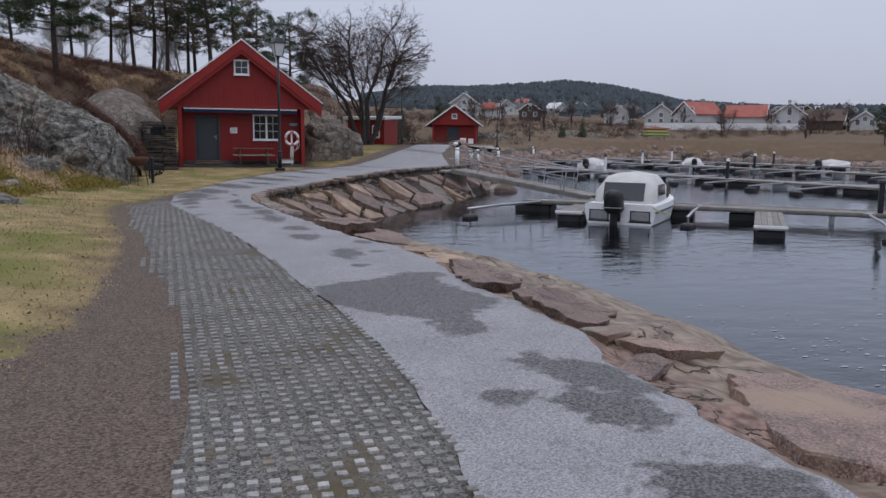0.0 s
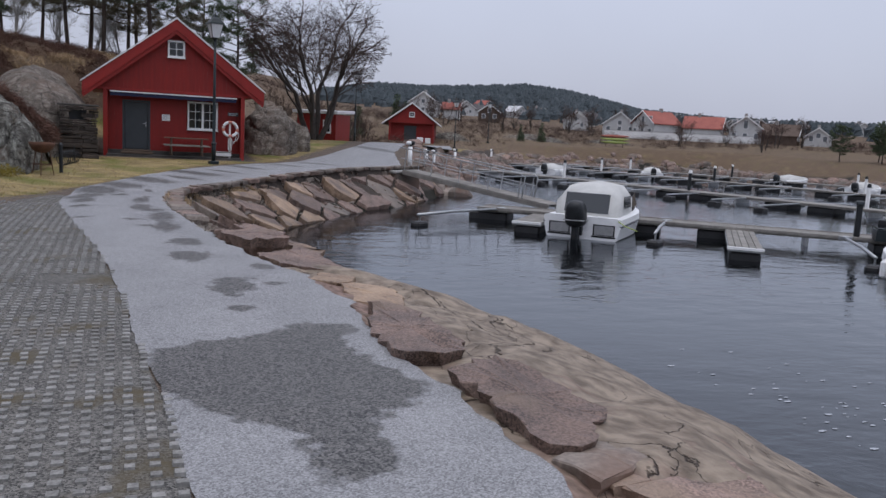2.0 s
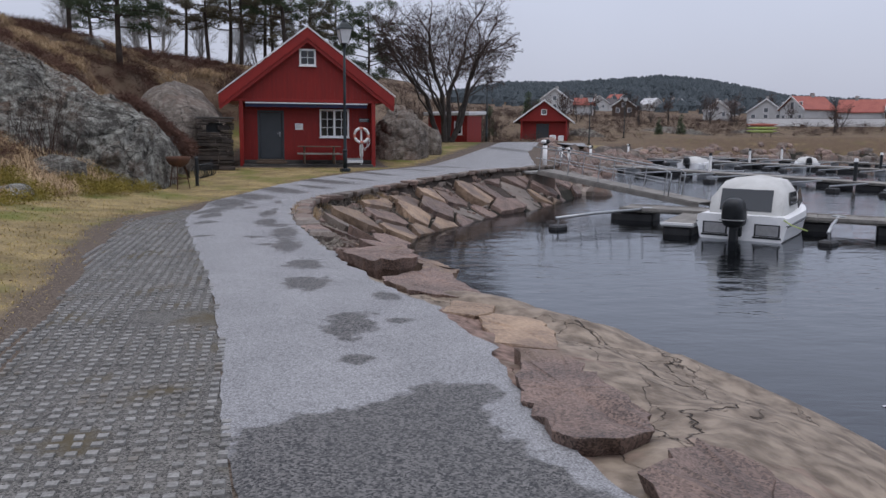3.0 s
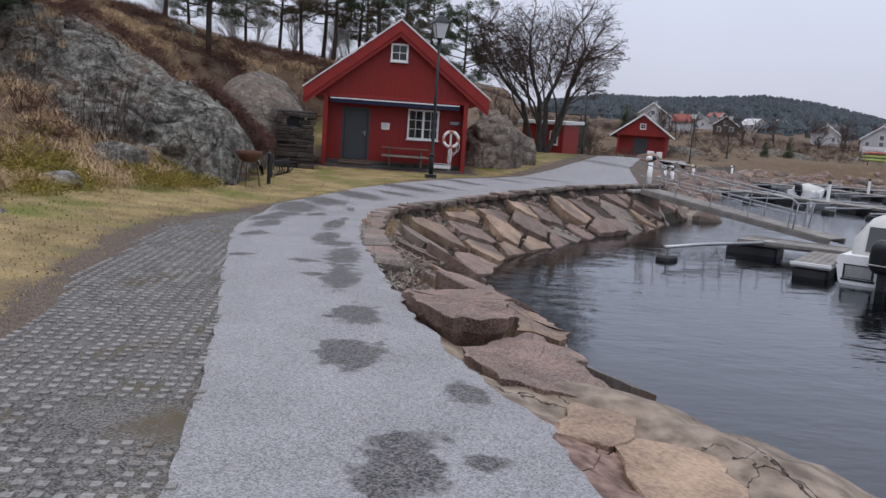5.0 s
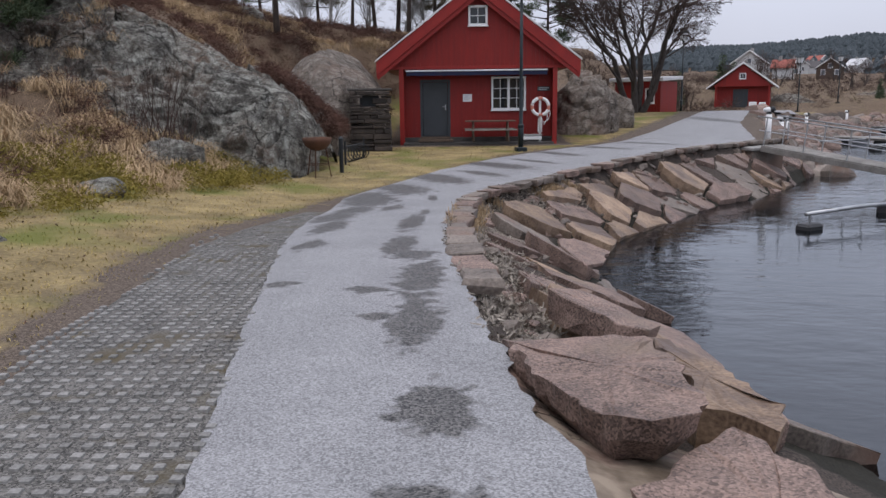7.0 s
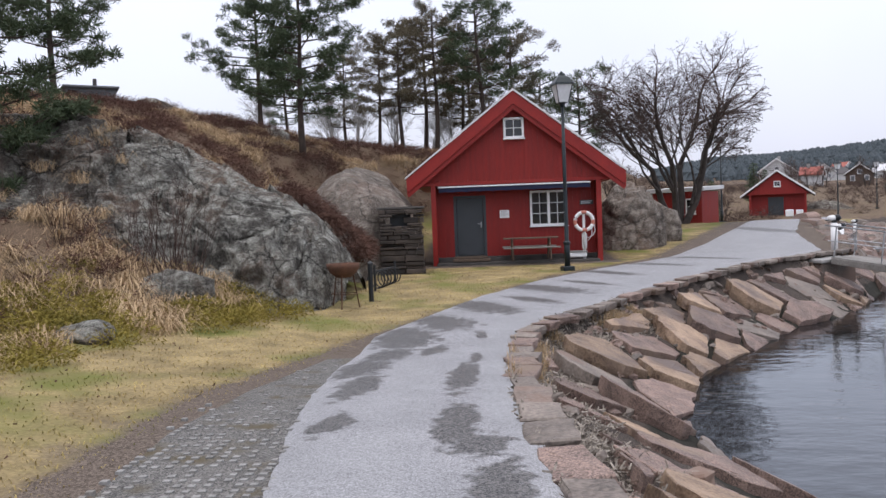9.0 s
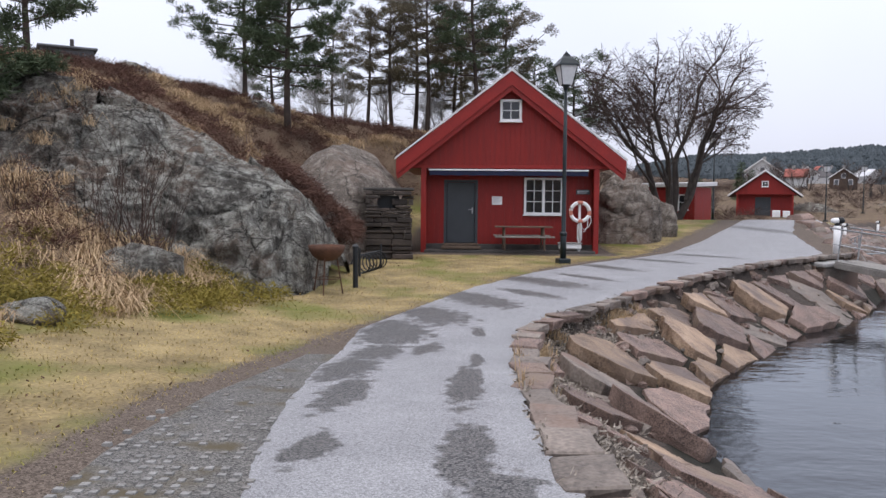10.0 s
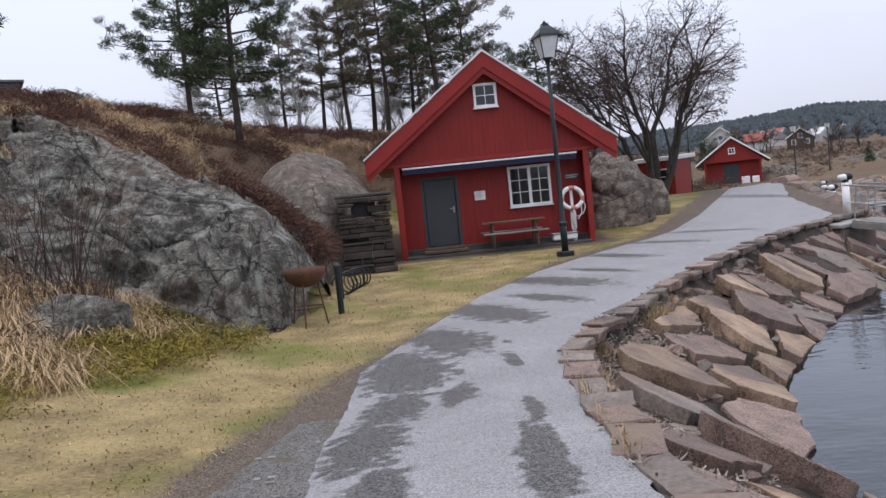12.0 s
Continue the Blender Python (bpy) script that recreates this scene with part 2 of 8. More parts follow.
M_GREYDOOR = material("grey_door_paint", (0.030, 0.036, 0.042), (0.05, 0.057, 0.064), scale=2, fine=30, rough=0.5, bump=0.05)
M_BLUE = material("blue_awning_cloth", (0.004, 0.006, 0.026), (0.008, 0.013, 0.05), scale=3, fine=60, rough=0.7, bump=0.1)
M_CONCRETE = material("grey_concrete", (0.19, 0.185, 0.175), (0.36, 0.35, 0.335), scale=3, fine=45, rough=0.85, bump=0.4)
M_PAVER = material("concrete_paver", (0.11, 0.108, 0.10), (0.36, 0.352, 0.335), scale=6, fine=60, rough=0.85, bump=0.4, vary=0.3,
                   third=(0.13, 0.10, 0.065), third_scale=1.4, third_at=0.64)
M_JOINT = material("soil_in_pavers", (0.030, 0.029, 0.027), (0.20, 0.19, 0.175), scale=3, fine=95, rough=0.9, bump=0.8, grain=True, share=0.6, contrast=0.4,
                   third=(0.085, 0.068, 0.038), third_scale=2.2, third_at=0.60)
M_GRANITE = material("red_granite", (0.062, 0.042, 0.034), (0.31, 0.215, 0.175), scale=2.6, fine=85, rough=0.6, bump=0.8, vary=0.32, share=0.36, grain=True,
                     third=(0.24, 0.175, 0.125), third_scale=0.9, third_at=0.60, contrast=0.3)
M_GRANITE_GREY = material("grey_granite", (0.055, 0.045, 0.038), (0.27, 0.225, 0.19), scale=1.3, fine=26, rough=0.7, bump=0.6, vary=0.2,
                          third=(0.15, 0.095, 0.07), third_scale=0.9, third_at=0.58)


def rock_material(name, dark, mid, lichen, brown, lichen_at=0.5, streak=0.45):
    """Weathered gneiss: lichen mottling, rusty patches, dark water streaks and fine cracks."""
    m = bpy.data.materials.new(name)
    m.use_nodes = True
    n, l = m.node_tree.nodes, m.node_tree.links
    b = n["Principled BSDF"]
    b.inputs["Roughness"].default_value, b.inputs["Specular IOR Level"].default_value = 0.88, 0.25
    pos = n.new("ShaderNodeNewGeometry").outputs["Position"]

    def texture(scale, detail, stretch=(1, 1, 1), rough=0.6):
        mp = n.new("ShaderNodeMapping")
        mp.inputs["Scale"].default_value = stretch
        l.new(pos, mp.inputs["Vector"])
        t = n.new("ShaderNodeTexNoise")
        t.inputs["Scale"].default_value, t.inputs["Detail"].default_value, t.inputs["Roughness"].default_value = scale, detail, rough
        l.new(mp.outputs[0], t.inputs["Vector"])
        return t

    def step(sock, lo, hi):
        r = n.new("ShaderNodeMapRange")
        r.inputs["From Min"].default_value, r.inputs["From Max"].default_value = lo, hi
        l.new(sock, r.inputs["Value"])
        return r.outputs[0]

    def blend(fac, a, b2, how="MIX"):
        x = n.new("ShaderNodeMixRGB")
        x.blend_type = how
        l.new(fac, x.inputs["Fac"])
        for k, c in ((1, a), (2, b2)):
            if isinstance(c, tuple):
                x.inputs[k].default_value = (*c, 1)
            else:
                l.new(c, x.inputs[k])
        return x.outputs[0]

    grain = texture(26.0, 10.0, rough=0.85)
    patch = texture(2.8, 12.0, rough=0.78)
    band = texture(3.0, 8.0, (0.5, 0.8, 3.6), 0.75)
    wide = texture(0.45, 5.0)
    run = texture(1.6, 5.0, (1, 1, 0.22))
    colour = blend(step(grain.outputs["Fac"], 0.36, 0.62), dark, mid)
    colour = blend(step(wide.outputs["Fac"], 0.50, 0.64), colour, brown)
    colour = blend(step(patch.outputs["Fac"], lichen_at - 0.03, lichen_at + 0.15), colour, blend(step(grain.outputs["Fac"], 0.34, 0.6), mid, lichen))
    colour = blend(step(run.outputs["Fac"], 0.56, 0.66), colour, blend(step(grain.outputs["Fac"], 0.40, 0.72), dark, mid))
    colour = blend(step(band.outputs["Fac"], 0.54, 0.60), colour, blend(step(grain.outputs["Fac"], 0.38, 0.66), dark, mid))
    warp = n.new("ShaderNodeVectorMath")
    warp.operation = "MULTIPLY_ADD"
    l.new(patch.outputs["Color"], warp.inputs[0])
    warp.inputs[1].default_value = (0.32, 0.32, 0.32)
    l.new(pos, warp.inputs[2])
    cracks = []
    for scale, wide_by in ((0.40, 0.008), (1.3, 0.010)):
        v = n.new("ShaderNodeTexVoronoi")
        v.feature = "DISTANCE_TO_EDGE"
        v.inputs["Scale"].default_value = scale
        l.new(warp.outputs[0], v.inputs["Vector"])
        cracks.append(step(v.outputs["Distance"], 0.0, wide_by))
    both = n.new("ShaderNodeMath")
    both.operation = "MINIMUM"
    l.new(cracks[0], both.inputs[0])
    l.new(cracks[1], both.inputs[1])
    colour = blend(both.outputs[0], dark, colour)
    l.new(colour, b.inputs["Base Color"])
    height = n.new("ShaderNodeMath")
    height.operation = "MULTIPLY_ADD"
    height.inputs[1].default_value = 0.5
    l.new(both.outputs[0], height.inputs[0])
    l.new(grain.outputs["Fac"], height.inputs[2])
    bp = n.new("ShaderNodeBump")
    bp.inputs["Strength"].default_value, bp.inputs["Distance"].default_value = 0.9, 0.10
    l.new(height.outputs[0], bp.inputs["Height"])
    l.new(bp.outputs[0], b.inputs["Normal"])
    return m


M_OUTCROP = rock_material("lichen_gneiss", (0.014, 0.012, 0.010), (0.17, 0.158, 0.138), (0.58, 0.585, 0.52), (0.15, 0.108, 0.08), 0.465)
M_CRAG = rock_material("dark_gneiss", (0.018, 0.015, 0.012), (0.17, 0.152, 0.13), (0.48, 0.475, 0.415), (0.14, 0.10, 0.075), 0.50)
M_BOULDER = rock_material("brownish_gneiss", (0.045, 0.037, 0.031), (0.26, 0.22, 0.185), (0.46, 0.42, 0.36), (0.22, 0.16, 0.125), 0.50)
M_BLACK = material("black_iron", (0.012, 0.014, 0.016), (0.03, 0.033, 0.036), scale=5, fine=40, rough=0.45, bump=0.1, metal=0.3)
M_LAMPPOST = material("dark_green_iron", (0.006, 0.011, 0.013), (0.016, 0.024, 0.027), scale=5, fine=40, rough=0.4, bump=0.08, metal=0.2)
M_RUST = material("rusty_iron", (0.045, 0.022, 0.014), (0.13, 0.06, 0.035), scale=5, fine=40, rough=0.85, bump=0.4)
M_STEEL = material("galvanised_steel", (0.30, 0.31, 0.32), (0.48, 0.49, 0.50), scale=6, fine=50, rough=0.4, bump=0.05, metal=0.75)
M_WOODGREY = material("weathered_wood", (0.12, 0.11, 0.10), (0.29, 0.275, 0.25), scale=2, fine=22, rough=0.85, bump=0.35, stretch=(1, 1, 1), vary=0.12)
M_WOODDARK = material("dark_stained_wood", (0.06, 0.04, 0.028), (0.14, 0.10, 0.07), scale=3, fine=24, rough=0.7, bump=0.25)
M_FLOAT = material("black_float_plastic", (0.010, 0.010, 0.011), (0.028, 0.028, 0.030), scale=3, fine=30, rough=0.5, bump=0.1)
M_BARK = material("dark_bark", (0.022, 0.018, 0.016), (0.075, 0.062, 0.055), scale=4, fine=28, rough=0.9, bump=0.6)
M_PINEBARK = material("pine_bark", (0.022, 0.017, 0.014), (0.085, 0.062, 0.048), scale=3, fine=22, rough=0.9, bump=0.6)
M_BIRCH = material("pale_birch_bark", (0.16, 0.15, 0.14), (0.42, 0.41, 0.39), scale=3, fine=20, rough=0.8, bump=0.2)
M_NEEDLE = material("pine_needles", (0.020, 0.036, 0.018), (0.11, 0.14, 0.075), scale=1.2, fine=12, rough=0.75, bump=0.0, spec=0.2)
M_NEEDLEBROWN = material("brownish_needles", (0.055, 0.046, 0.030), (0.18, 0.155, 0.10), scale=1.2, fine=12, rough=0.8, bump=0.0, spec=0.2)
M_TWIG = material("winter_twigs", (0.035, 0.023, 0.020), (0.105, 0.072, 0.060), scale=2, fine=12, rough=0.9, bump=0.0, spec=0.15)
M_STRAW = material("dead_grass", (0.20, 0.135, 0.075), (0.60, 0.45, 0.28), scale=1.3, fine=9, rough=0.95, bump=0.0, spec=0.1)
M_MOSS = material("yellow_green_moss", (0.10, 0.088, 0.020), (0.32, 0.25, 0.06), scale=2, fine=24, rough=0.95, bump=0.5, spec=0.1)
M_HEATHER = material("dead_heather", (0.030, 0.017, 0.014), (0.18, 0.10, 0.075), scale=1.5, fine=14, rough=0.95, bump=0.0, spec=0.1)
# distant conifers: air haze is mixed into this blue-grey, there is no volume
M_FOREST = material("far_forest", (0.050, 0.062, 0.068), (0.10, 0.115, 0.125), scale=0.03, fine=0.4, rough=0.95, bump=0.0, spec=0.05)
M_ROOFRED = material("red_roof_tiles", (0.24, 0.065, 0.05), (0.36, 0.12, 0.09), scale=0.6, fine=4, rough=0.75, bump=0.2)
M_ROOFDARK = material("dark_roof_tiles", (0.05, 0.045, 0.045), (0.11, 0.10, 0.10), scale=0.6, fine=4, rough=0.8, bump=0.2)
M_ROOFPALE = material("frosted_roof", (0.45, 0.45, 0.46), (0.70, 0.70, 0.71), scale=0.8, fine=6, rough=0.8, bump=0.1)
M_BROWNWALL = material("brown_boards", (0.06, 0.04, 0.03), (0.12, 0.085, 0.065), scale=1, fine=6, rough=0.8, bump=0.1)
M_GELCOAT = material("white_gelcoat", (0.68, 0.69, 0.70), (0.80, 0.80, 0.80), scale=1.5, fine=14, rough=0.3, bump=0.02)
M_CANVAS = material("pale_boat_canvas", (0.40, 0.40, 0.385), (0.60, 0.60, 0.58), scale=2, fine=50, rough=0.85, bump=0.15)
M_CLEAR = glass_material("clear_plastic_window", shade=(0.06, 0.065, 0.07))
M_GLASS = glass_material("window_glass")
M_LAMPGLASS = material("milky_lamp_glass", (0.55, 0.56, 0.57), (0.68, 0.69, 0.70), scale=3, fine=20, rough=0.25, bump=0.0)
M_ORANGE = material("faded_orange_band", (0.42, 0.13, 0.09), (0.55, 0.22, 0.16), scale=3, fine=30, rough=0.6, bump=0.05)
M_LIME = material("lime_hull", (0.24, 0.30, 0.08), (0.34, 0.40, 0.12), scale=2, fine=20, rough=0.4, bump=0.0)
M_REDHULL = material("red_hull", (0.30, 0.09, 0.06), (0.38, 0.12, 0.09), scale=2, fine=20, rough=0.4, bump=0.0)
M_SLATE = material("dark_slate", (0.016, 0.013, 0.011), (0.085, 0.066, 0.054), scale=3, fine=30, rough=0.8, bump=0.6, vary=0.4)
M_FOAM = material("sea_foam", (0.30, 0.32, 0.35), (0.42, 0.44, 0.48), scale=4, fine=30, rough=0.9, bump=0.0)


# ---- small helpers ----
def finish(bm, name, mat, smooth=False):
    bmesh.ops.recalc_face_normals(bm, faces=bm.faces)
    me = bpy.data.meshes.new(name)
    bm.to_mesh(me)
    bm.free()
    me.materials.append(mat)
    if smooth:
        me.polygons.foreach_set("use_smooth", [True] * len(me.polygons))
    return me


def part(name, bm, mat, parent, label="", smooth=False):
    ob = new(name, finish(bm, name, mat, smooth))
    ob.parent = parent
    if label:
        tagged(ob, label)
    return ob


def thing(name, m, label, category, group="", kind=""):
    ob = new(name)
    ob.matrix_basis = m
    return tagged(ob, label, category, group, kind)


def box(bm, x0, x1, y0, y1, z0, z1, bevel=0.0, m=None):
    g = bmesh.ops.create_cube(bm, size=1.0)["verts"]
    bmesh.ops.transform(bm, matrix=Matrix.Translation(((x0 + x1) / 2, (y0 + y1) / 2, (z0 + z1) / 2)) @ Matrix.Diagonal((x1 - x0, y1 - y0, z1 - z0, 1)), verts=g)
    if bevel:
        ed = list({e for v in g for e in v.link_edges})
        r = bmesh.ops.bevel(bm, geom=ed, offset=bevel, segments=1, affect="EDGES")
        g = list({v for f in r["faces"] for v in f.verts} | {v for v in g if v.is_valid})
    if m is not None:
        bmesh.ops.transform(bm, matrix=m, verts=g)
    return g


def boxed(x0, x1, y0, y1, z0, z1, bevel=0.0, m=None):
    bm = bmesh.new()
    box(bm, x0, x1, y0, y1, z0, z1, bevel, m)
    return bm


def tube(bm, points, radii, sides=8, cap=True):
    """A tapering tube along points."""
    pts = [Vector(p) for p in points]
    if not hasattr(radii, "__len__"):
        radii = [radii] * len(pts)
    radii = [float(r) for r in radii]
    rings, up = [], None
    for i, p in enumerate(pts):
        d = (pts[min(i + 1, len(pts) - 1)] - pts[max(i - 1, 0)]).normalized()
        if up is None or abs(up.dot(d)) > 0.95:
            up = Vector((0, 0, 1)) if abs(d.z) < 0.9 else Vector((1, 0, 0))
        a = d.cross(up).normalized()
        b = d.cross(a).normalized()
        rings.append([bm.verts.new(p + radii[i] * (math.cos(2 * math.pi * k / sides) * a + math.sin(2 * math.pi * k / sides) * b)) for k in range(sides)])
    for r, s in zip(rings, rings[1:]):
        for k in range(sides):
            bm.faces.new((r[k], r[(k + 1) % sides], s[(k + 1) % sides], s[k]))
    if cap and sides > 2:
        bm.faces.new(list(reversed(rings[0])))
        bm.faces.new(rings[-1])
    return bm


def tubed(points, radii, sides=8):
    return tube(bmesh.new(), points, radii, sides)


def prism(bm, outline, depth, axis="y", at=0.0):
    """Extrudes an outline of (a, b) pairs: in x-z along y, or in x-y along z."""
    if axis == "y":
        lo = [bm.verts.new((a, at, b)) for a, b in outline]
        hi = [bm.verts.new((a, at + depth, b)) for a, b in outline]
    else:
        lo = [bm.verts.new((a, b, at)) for a, b in outline]
        hi = [bm.verts.new((a, b, at + depth)) for a, b in outline]
    k = len(outline)
    bm.faces.new(lo)
    bm.faces.new(list(reversed(hi)))
    for i in range(k):
        bm.faces.new((lo[i], hi[i], hi[(i + 1) % k], lo[(i + 1) % k]))
    return bm


# ---- the plan ----
WATER = -1.6
# edge of the promenade towards the sea, and the waterline, both from the south to the far shore
EDGE = np.array([(60, -150), (14, -80), (1.2, -50), (0.25, -40), (0.02, -36.3), (0.0, -35.6), (0.05, -34.2), (0.25, -33.4), (0.2, -32.4), (0.15, -31), (0.2, -29.6), (0.05, -28.2), (-0.25, -27.2),
                 (-0.48, -26), (-0.65, -24.7), (-0.78, -23.2), (-0.95, -21), (-1.0, -19), (-0.93, -17.5), (-0.85, -15.8), (-0.65, -14.4), (0.0, -13), (0.65, -12), (1.9, -9.9), (3.6, -7.4),
                 (5.7, -4.8), (8.3, -1.8), (10.3, 0.2), (11.9, 1.6), (13.2, 7.5), (17.3, 20), (23, 31), (30, 43), (36, 52), (50, 64), (70, 68), (84, 62),
                 (82, 38), (74, 21), (95, 5), (150, -24), (320, -75), (900, -220)], float)
BEND = next(i for i, q in enumerate(EDGE) if q[1] == -24.7)
LANDING = next(i for i, q in enumerate(EDGE) if q[1] == 1.6)
SHORE = np.array([(64, -146), (19, -77), (5, -50), (3.7, -38), (4.05, -33.8), (4.3, -32), (4.2, -29.5), (4.0, -27.8), (3.7, -26.8), (3.2, -25.3), (2.6, -23.8),
                  (1.95, -22.4), (2.0, -19.6), (1.6, -17.8), (1.55, -16), (1.9, -14.5), (2.5, -12.7), (3.8, -10.7), (5.2, -8.8), (6.4, -7.0), (8.5, -5),
                  (10.2, -2.6), (11.8, -0.2), (13.7, 2.6), (16, 9), (20, 18), (26, 28), (33, 39), (39, 48), (54, 60), (70, 63.5), (78.5, 59),
                  (76, 36), (68, 17), (91, 0), (147, -31), (318, -82), (900, -230)], float)
CLOSE = [(3000, -250), (3000, 3000), (-3000, 3000), (-3000, -3000), (60, -3000)]
FOOT = np.array([(-7.5, -60), (-6.6, -40), (-6.8, -32), (-7.2, -26), (-7.0, -20), (-6.8, -16.5), (-6.0, -14.4), (-5.0, -12.5), (-4.3, -10.8), (-4.0, -8.6), (-4.5, -6), (-4.7, -3.5), (-4.6, -1), (-4.6, 4),
                 (-3.0, 9.6), (3.5, 10.5), (5.5, 14), (6.5, 20), (9, 27), (14, 38), (20, 50), (24, 60), (26, 80), (30, 140)], float)

# the whaleback beside the path: its crest line and its foot line, from the low end to the high end
CREST = np.array([(-4.3, -8.7, 0.4), (-4.5, -9.3, 1.2), (-5.0, -8.7, 1.68), (-5.94, -7.7, 2.12), (-7.49, -7.0, 2.89), (-9.11, -6.0, 3.75), (-10.8, -5.5, 4.3), (-12.5, -5.2, 4.75), (-13.6, -6.4, 4.6), (-15.2, -7.6, 4.5)])
TOE = np.array([(-4.35, -9.4), (-4.55, -11.2), (-5.1, -12.5), (-6.0, -11.9), (-7.4, -11.3), (-8.4, -11.1), (-9.5, -11.1), (-11.2, -11.0), (-13.0, -11.4), (-15.2, -12.2)])
ROCKY = np.vstack([CREST[:, :2] + (0, 1.2), TOE[::-1]])


def seg_dist(px, py, line):
    best = np.full(px.shape, 1e9)
    for (ax, ay), (bx, by) in zip(line[:-1], line[1:]):
        dx, dy = bx - ax, by - ay
        t = np.clip(((px - ax) * dx + (py - ay) * dy) / (dx * dx + dy * dy), 0, 1)
        best = np.minimum(best, np.hypot(px - ax - t * dx, py - ay - t * dy))
    return best


def inside(px, py, poly):
    hit = np.zeros(px.shape, bool)
    q = np.roll(poly, -1, axis=0)
    for (ax, ay), (bx, by) in zip(poly, q):
        if ay == by:
            continue
        c = ((ay > py) != (by > py)) & (px < (bx - ax) * (py - ay) / (by - ay) + ax)
        hit ^= c
    return hit


SEA_EDGE = np.vstack([EDGE, [(3000, -250), (3000, -3000), (60, -3000)]])
SEA_SHORE = np.vstack([SHORE, [(3000, -260), (3000, -3000), (64, -3000)]])
HILL = np.vstack([FOOT, [(40, 3000), (-3000, 3000), (-3000, -3000), (-9, -3000)]])


def wave(px, py, s, seed=0.0):
    """A cheap smooth wobble of about -1 to 1."""
    return (np.sin(px * s * 1.3 + seed) * np.cos(py * s * 1.1 + seed * 2.1) + 0.6 * np.sin((px + py) * s * 2.3 + seed * 3.7)
            + 0.4 * np.cos((px * 0.7 - py) * s * 4.1 + seed * 1.9)) / 2.0


RIDGE_AZ = [-180, -60, 6, 15.9, 19.8, 22.9, 26.5, 29.6, 32.3, 34.4, 40.9, 51.5, 70, 120, 180]
RIDGE_EL = [1.5, 1.5, 1.5, 3.2, 3.2, 3.4, 3.65, 3.3, 2.75, 2.25, 1.8, 1.8, 1.6, 2.5, 4]


def land(px, py):
    """Height of the land away from the shore slope."""
    r = np.hypot(px + 1, py + 35)
    az = np.degrees(np.arctan2(px + 1, py + 35))
    near = np.interp(py, [-60, -30, -25, -21, -18, -16, -12, -8, -4, 1, 8, 15, 22, 30, 45, 62, 90],
                     [-0.12, -0.12, -0.12, -0.19, -0.31, -0.40, -0.36, -0.26, -0.13, -0.12, 0.35, 0.78, 0.66, 0.4, -0.1, -0.7, 0.2])
    # the verge beside the road stands a little higher than the road
    verge = np.clip((-3.6 - px) / 2.5, 0, 1) * np.clip((-9 - py) / 3, 0, 1)
    near = near + verge * 0.22
    ridge = np.tan(np.radians(np.interp(az, RIDGE_AZ, RIDGE_EL)))
    high = np.clip((30 - az) / 22, 0, 1) * np.clip((az + 20) / 20, 0, 1)
    a = np.interp(r, [0, 80, 105, 130, 190, 260, 400], [0, 0.1, 0.6, 1.3, 3.9, 6.5, 12])
    b = np.interp(r, [0, 80, 105, 130, 190, 260, 400], [0, 0.4, 1.8, 4.5, 8, 11, 16])
    far = a * (1 - high) + b * high
    far = np.where(r > 400, far + (ridge * 760 + 1.4 - far) * np.clip((r - 400) / 360, 0, 1), far)
    far = np.where(r > 760, ridge * 760 + 1.4 + (r - 760) * 0.004, far)
    k = np.clip((r - 70) / 50, 0, 1)
    z = near * (1 - k) + far * k
    # the rocky hill on the landward side
    dh = np.where(inside(px, py, HILL), seg_dist(px, py, FOOT), 0.0)
    rise = np.interp(dh, [0, 1.2, 3.0, 5.0, 8.0, 12.0, 18.0, 40, 90, 300], [0, 0.5, 2.1, 3.9, 5.2, 6.3, 7.3, 8.3, 11, 20])
    tame = np.interp(py, [-60, -24, -18, -13, -10.8, -9, -7, 0, 8, 14, 24, 40, 70], [0.9, 0.85, 0.62, 0.45, 0.47, 0.62, 0.78, 0.95, 1.04, 0.96, 0.70, 0.58, 0.7])
    rough_k = np.clip(dh / 4, 0, 1)
    z = z - np.where(inside(px, py, ROCKY), np.clip(seg_dist(px, py, TOE) / 1.2, 0, 1) * np.clip(seg_dist(px, py, ROCKY[:len(CREST)]) / 1.2, 0, 1), 0.0) * 1.5
    z = z + rise * tame + rough_k * (0.26 * wave(px, py, 0.55, 1.0) + 0.16 * wave(px, py, 1.7, 4.0))
    return z


def ground_z(px, py):
    px, py = np.asarray(px, float), np.asarray(py, float)
    z = land(px, py)
    out = inside(px, py, SEA_EDGE)
    sea = inside(px, py, SEA_SHORE)
    de, ds = seg_dist(px, py, EDGE), seg_dist(px, py, SHORE)
    u = de / np.maximum(de + ds, 1e-6)
    soft = np.clip((-24.5 - py) / 3, 0, 1) * (px < 12)
    drop = 0.03 + 0.19 * (1 - soft)
    u = np.where(soft > 0, u * (1 - soft) + u ** 1.7 * soft, u)
    slope_z = (z - drop * np.clip(de / 0.25, 0, 1)) * (1 - u) + WATER * u
    bulge = soft * np.sin(np.clip(u, 0, 1) * math.pi) * 0.10
    slope_z = slope_z + soft * np.clip(de / 0.4, 0, 1) * (1 - u) * (0.07 * np.tanh(4 * wave(px, py, 1.0, 3.3)) + 0.03 * np.tanh(5 * wave(px, py, 2.7, 1.2))) - soft * 0.02
    slope_z = slope_z + bulge + (1 - soft) * 0.05 * wave(px, py, 3.0, 2.0) * np.clip(de / 0.5, 0, 1)
    z = np.where(out, slope_z, z)
    depth = WATER - 0.02 - np.minimum(ds * 0.42, 5.0)
    return np.where(sea, depth, z)


def gz(x, y):
    return float(ground_z(np.array([x]), np.array([y]))[0])


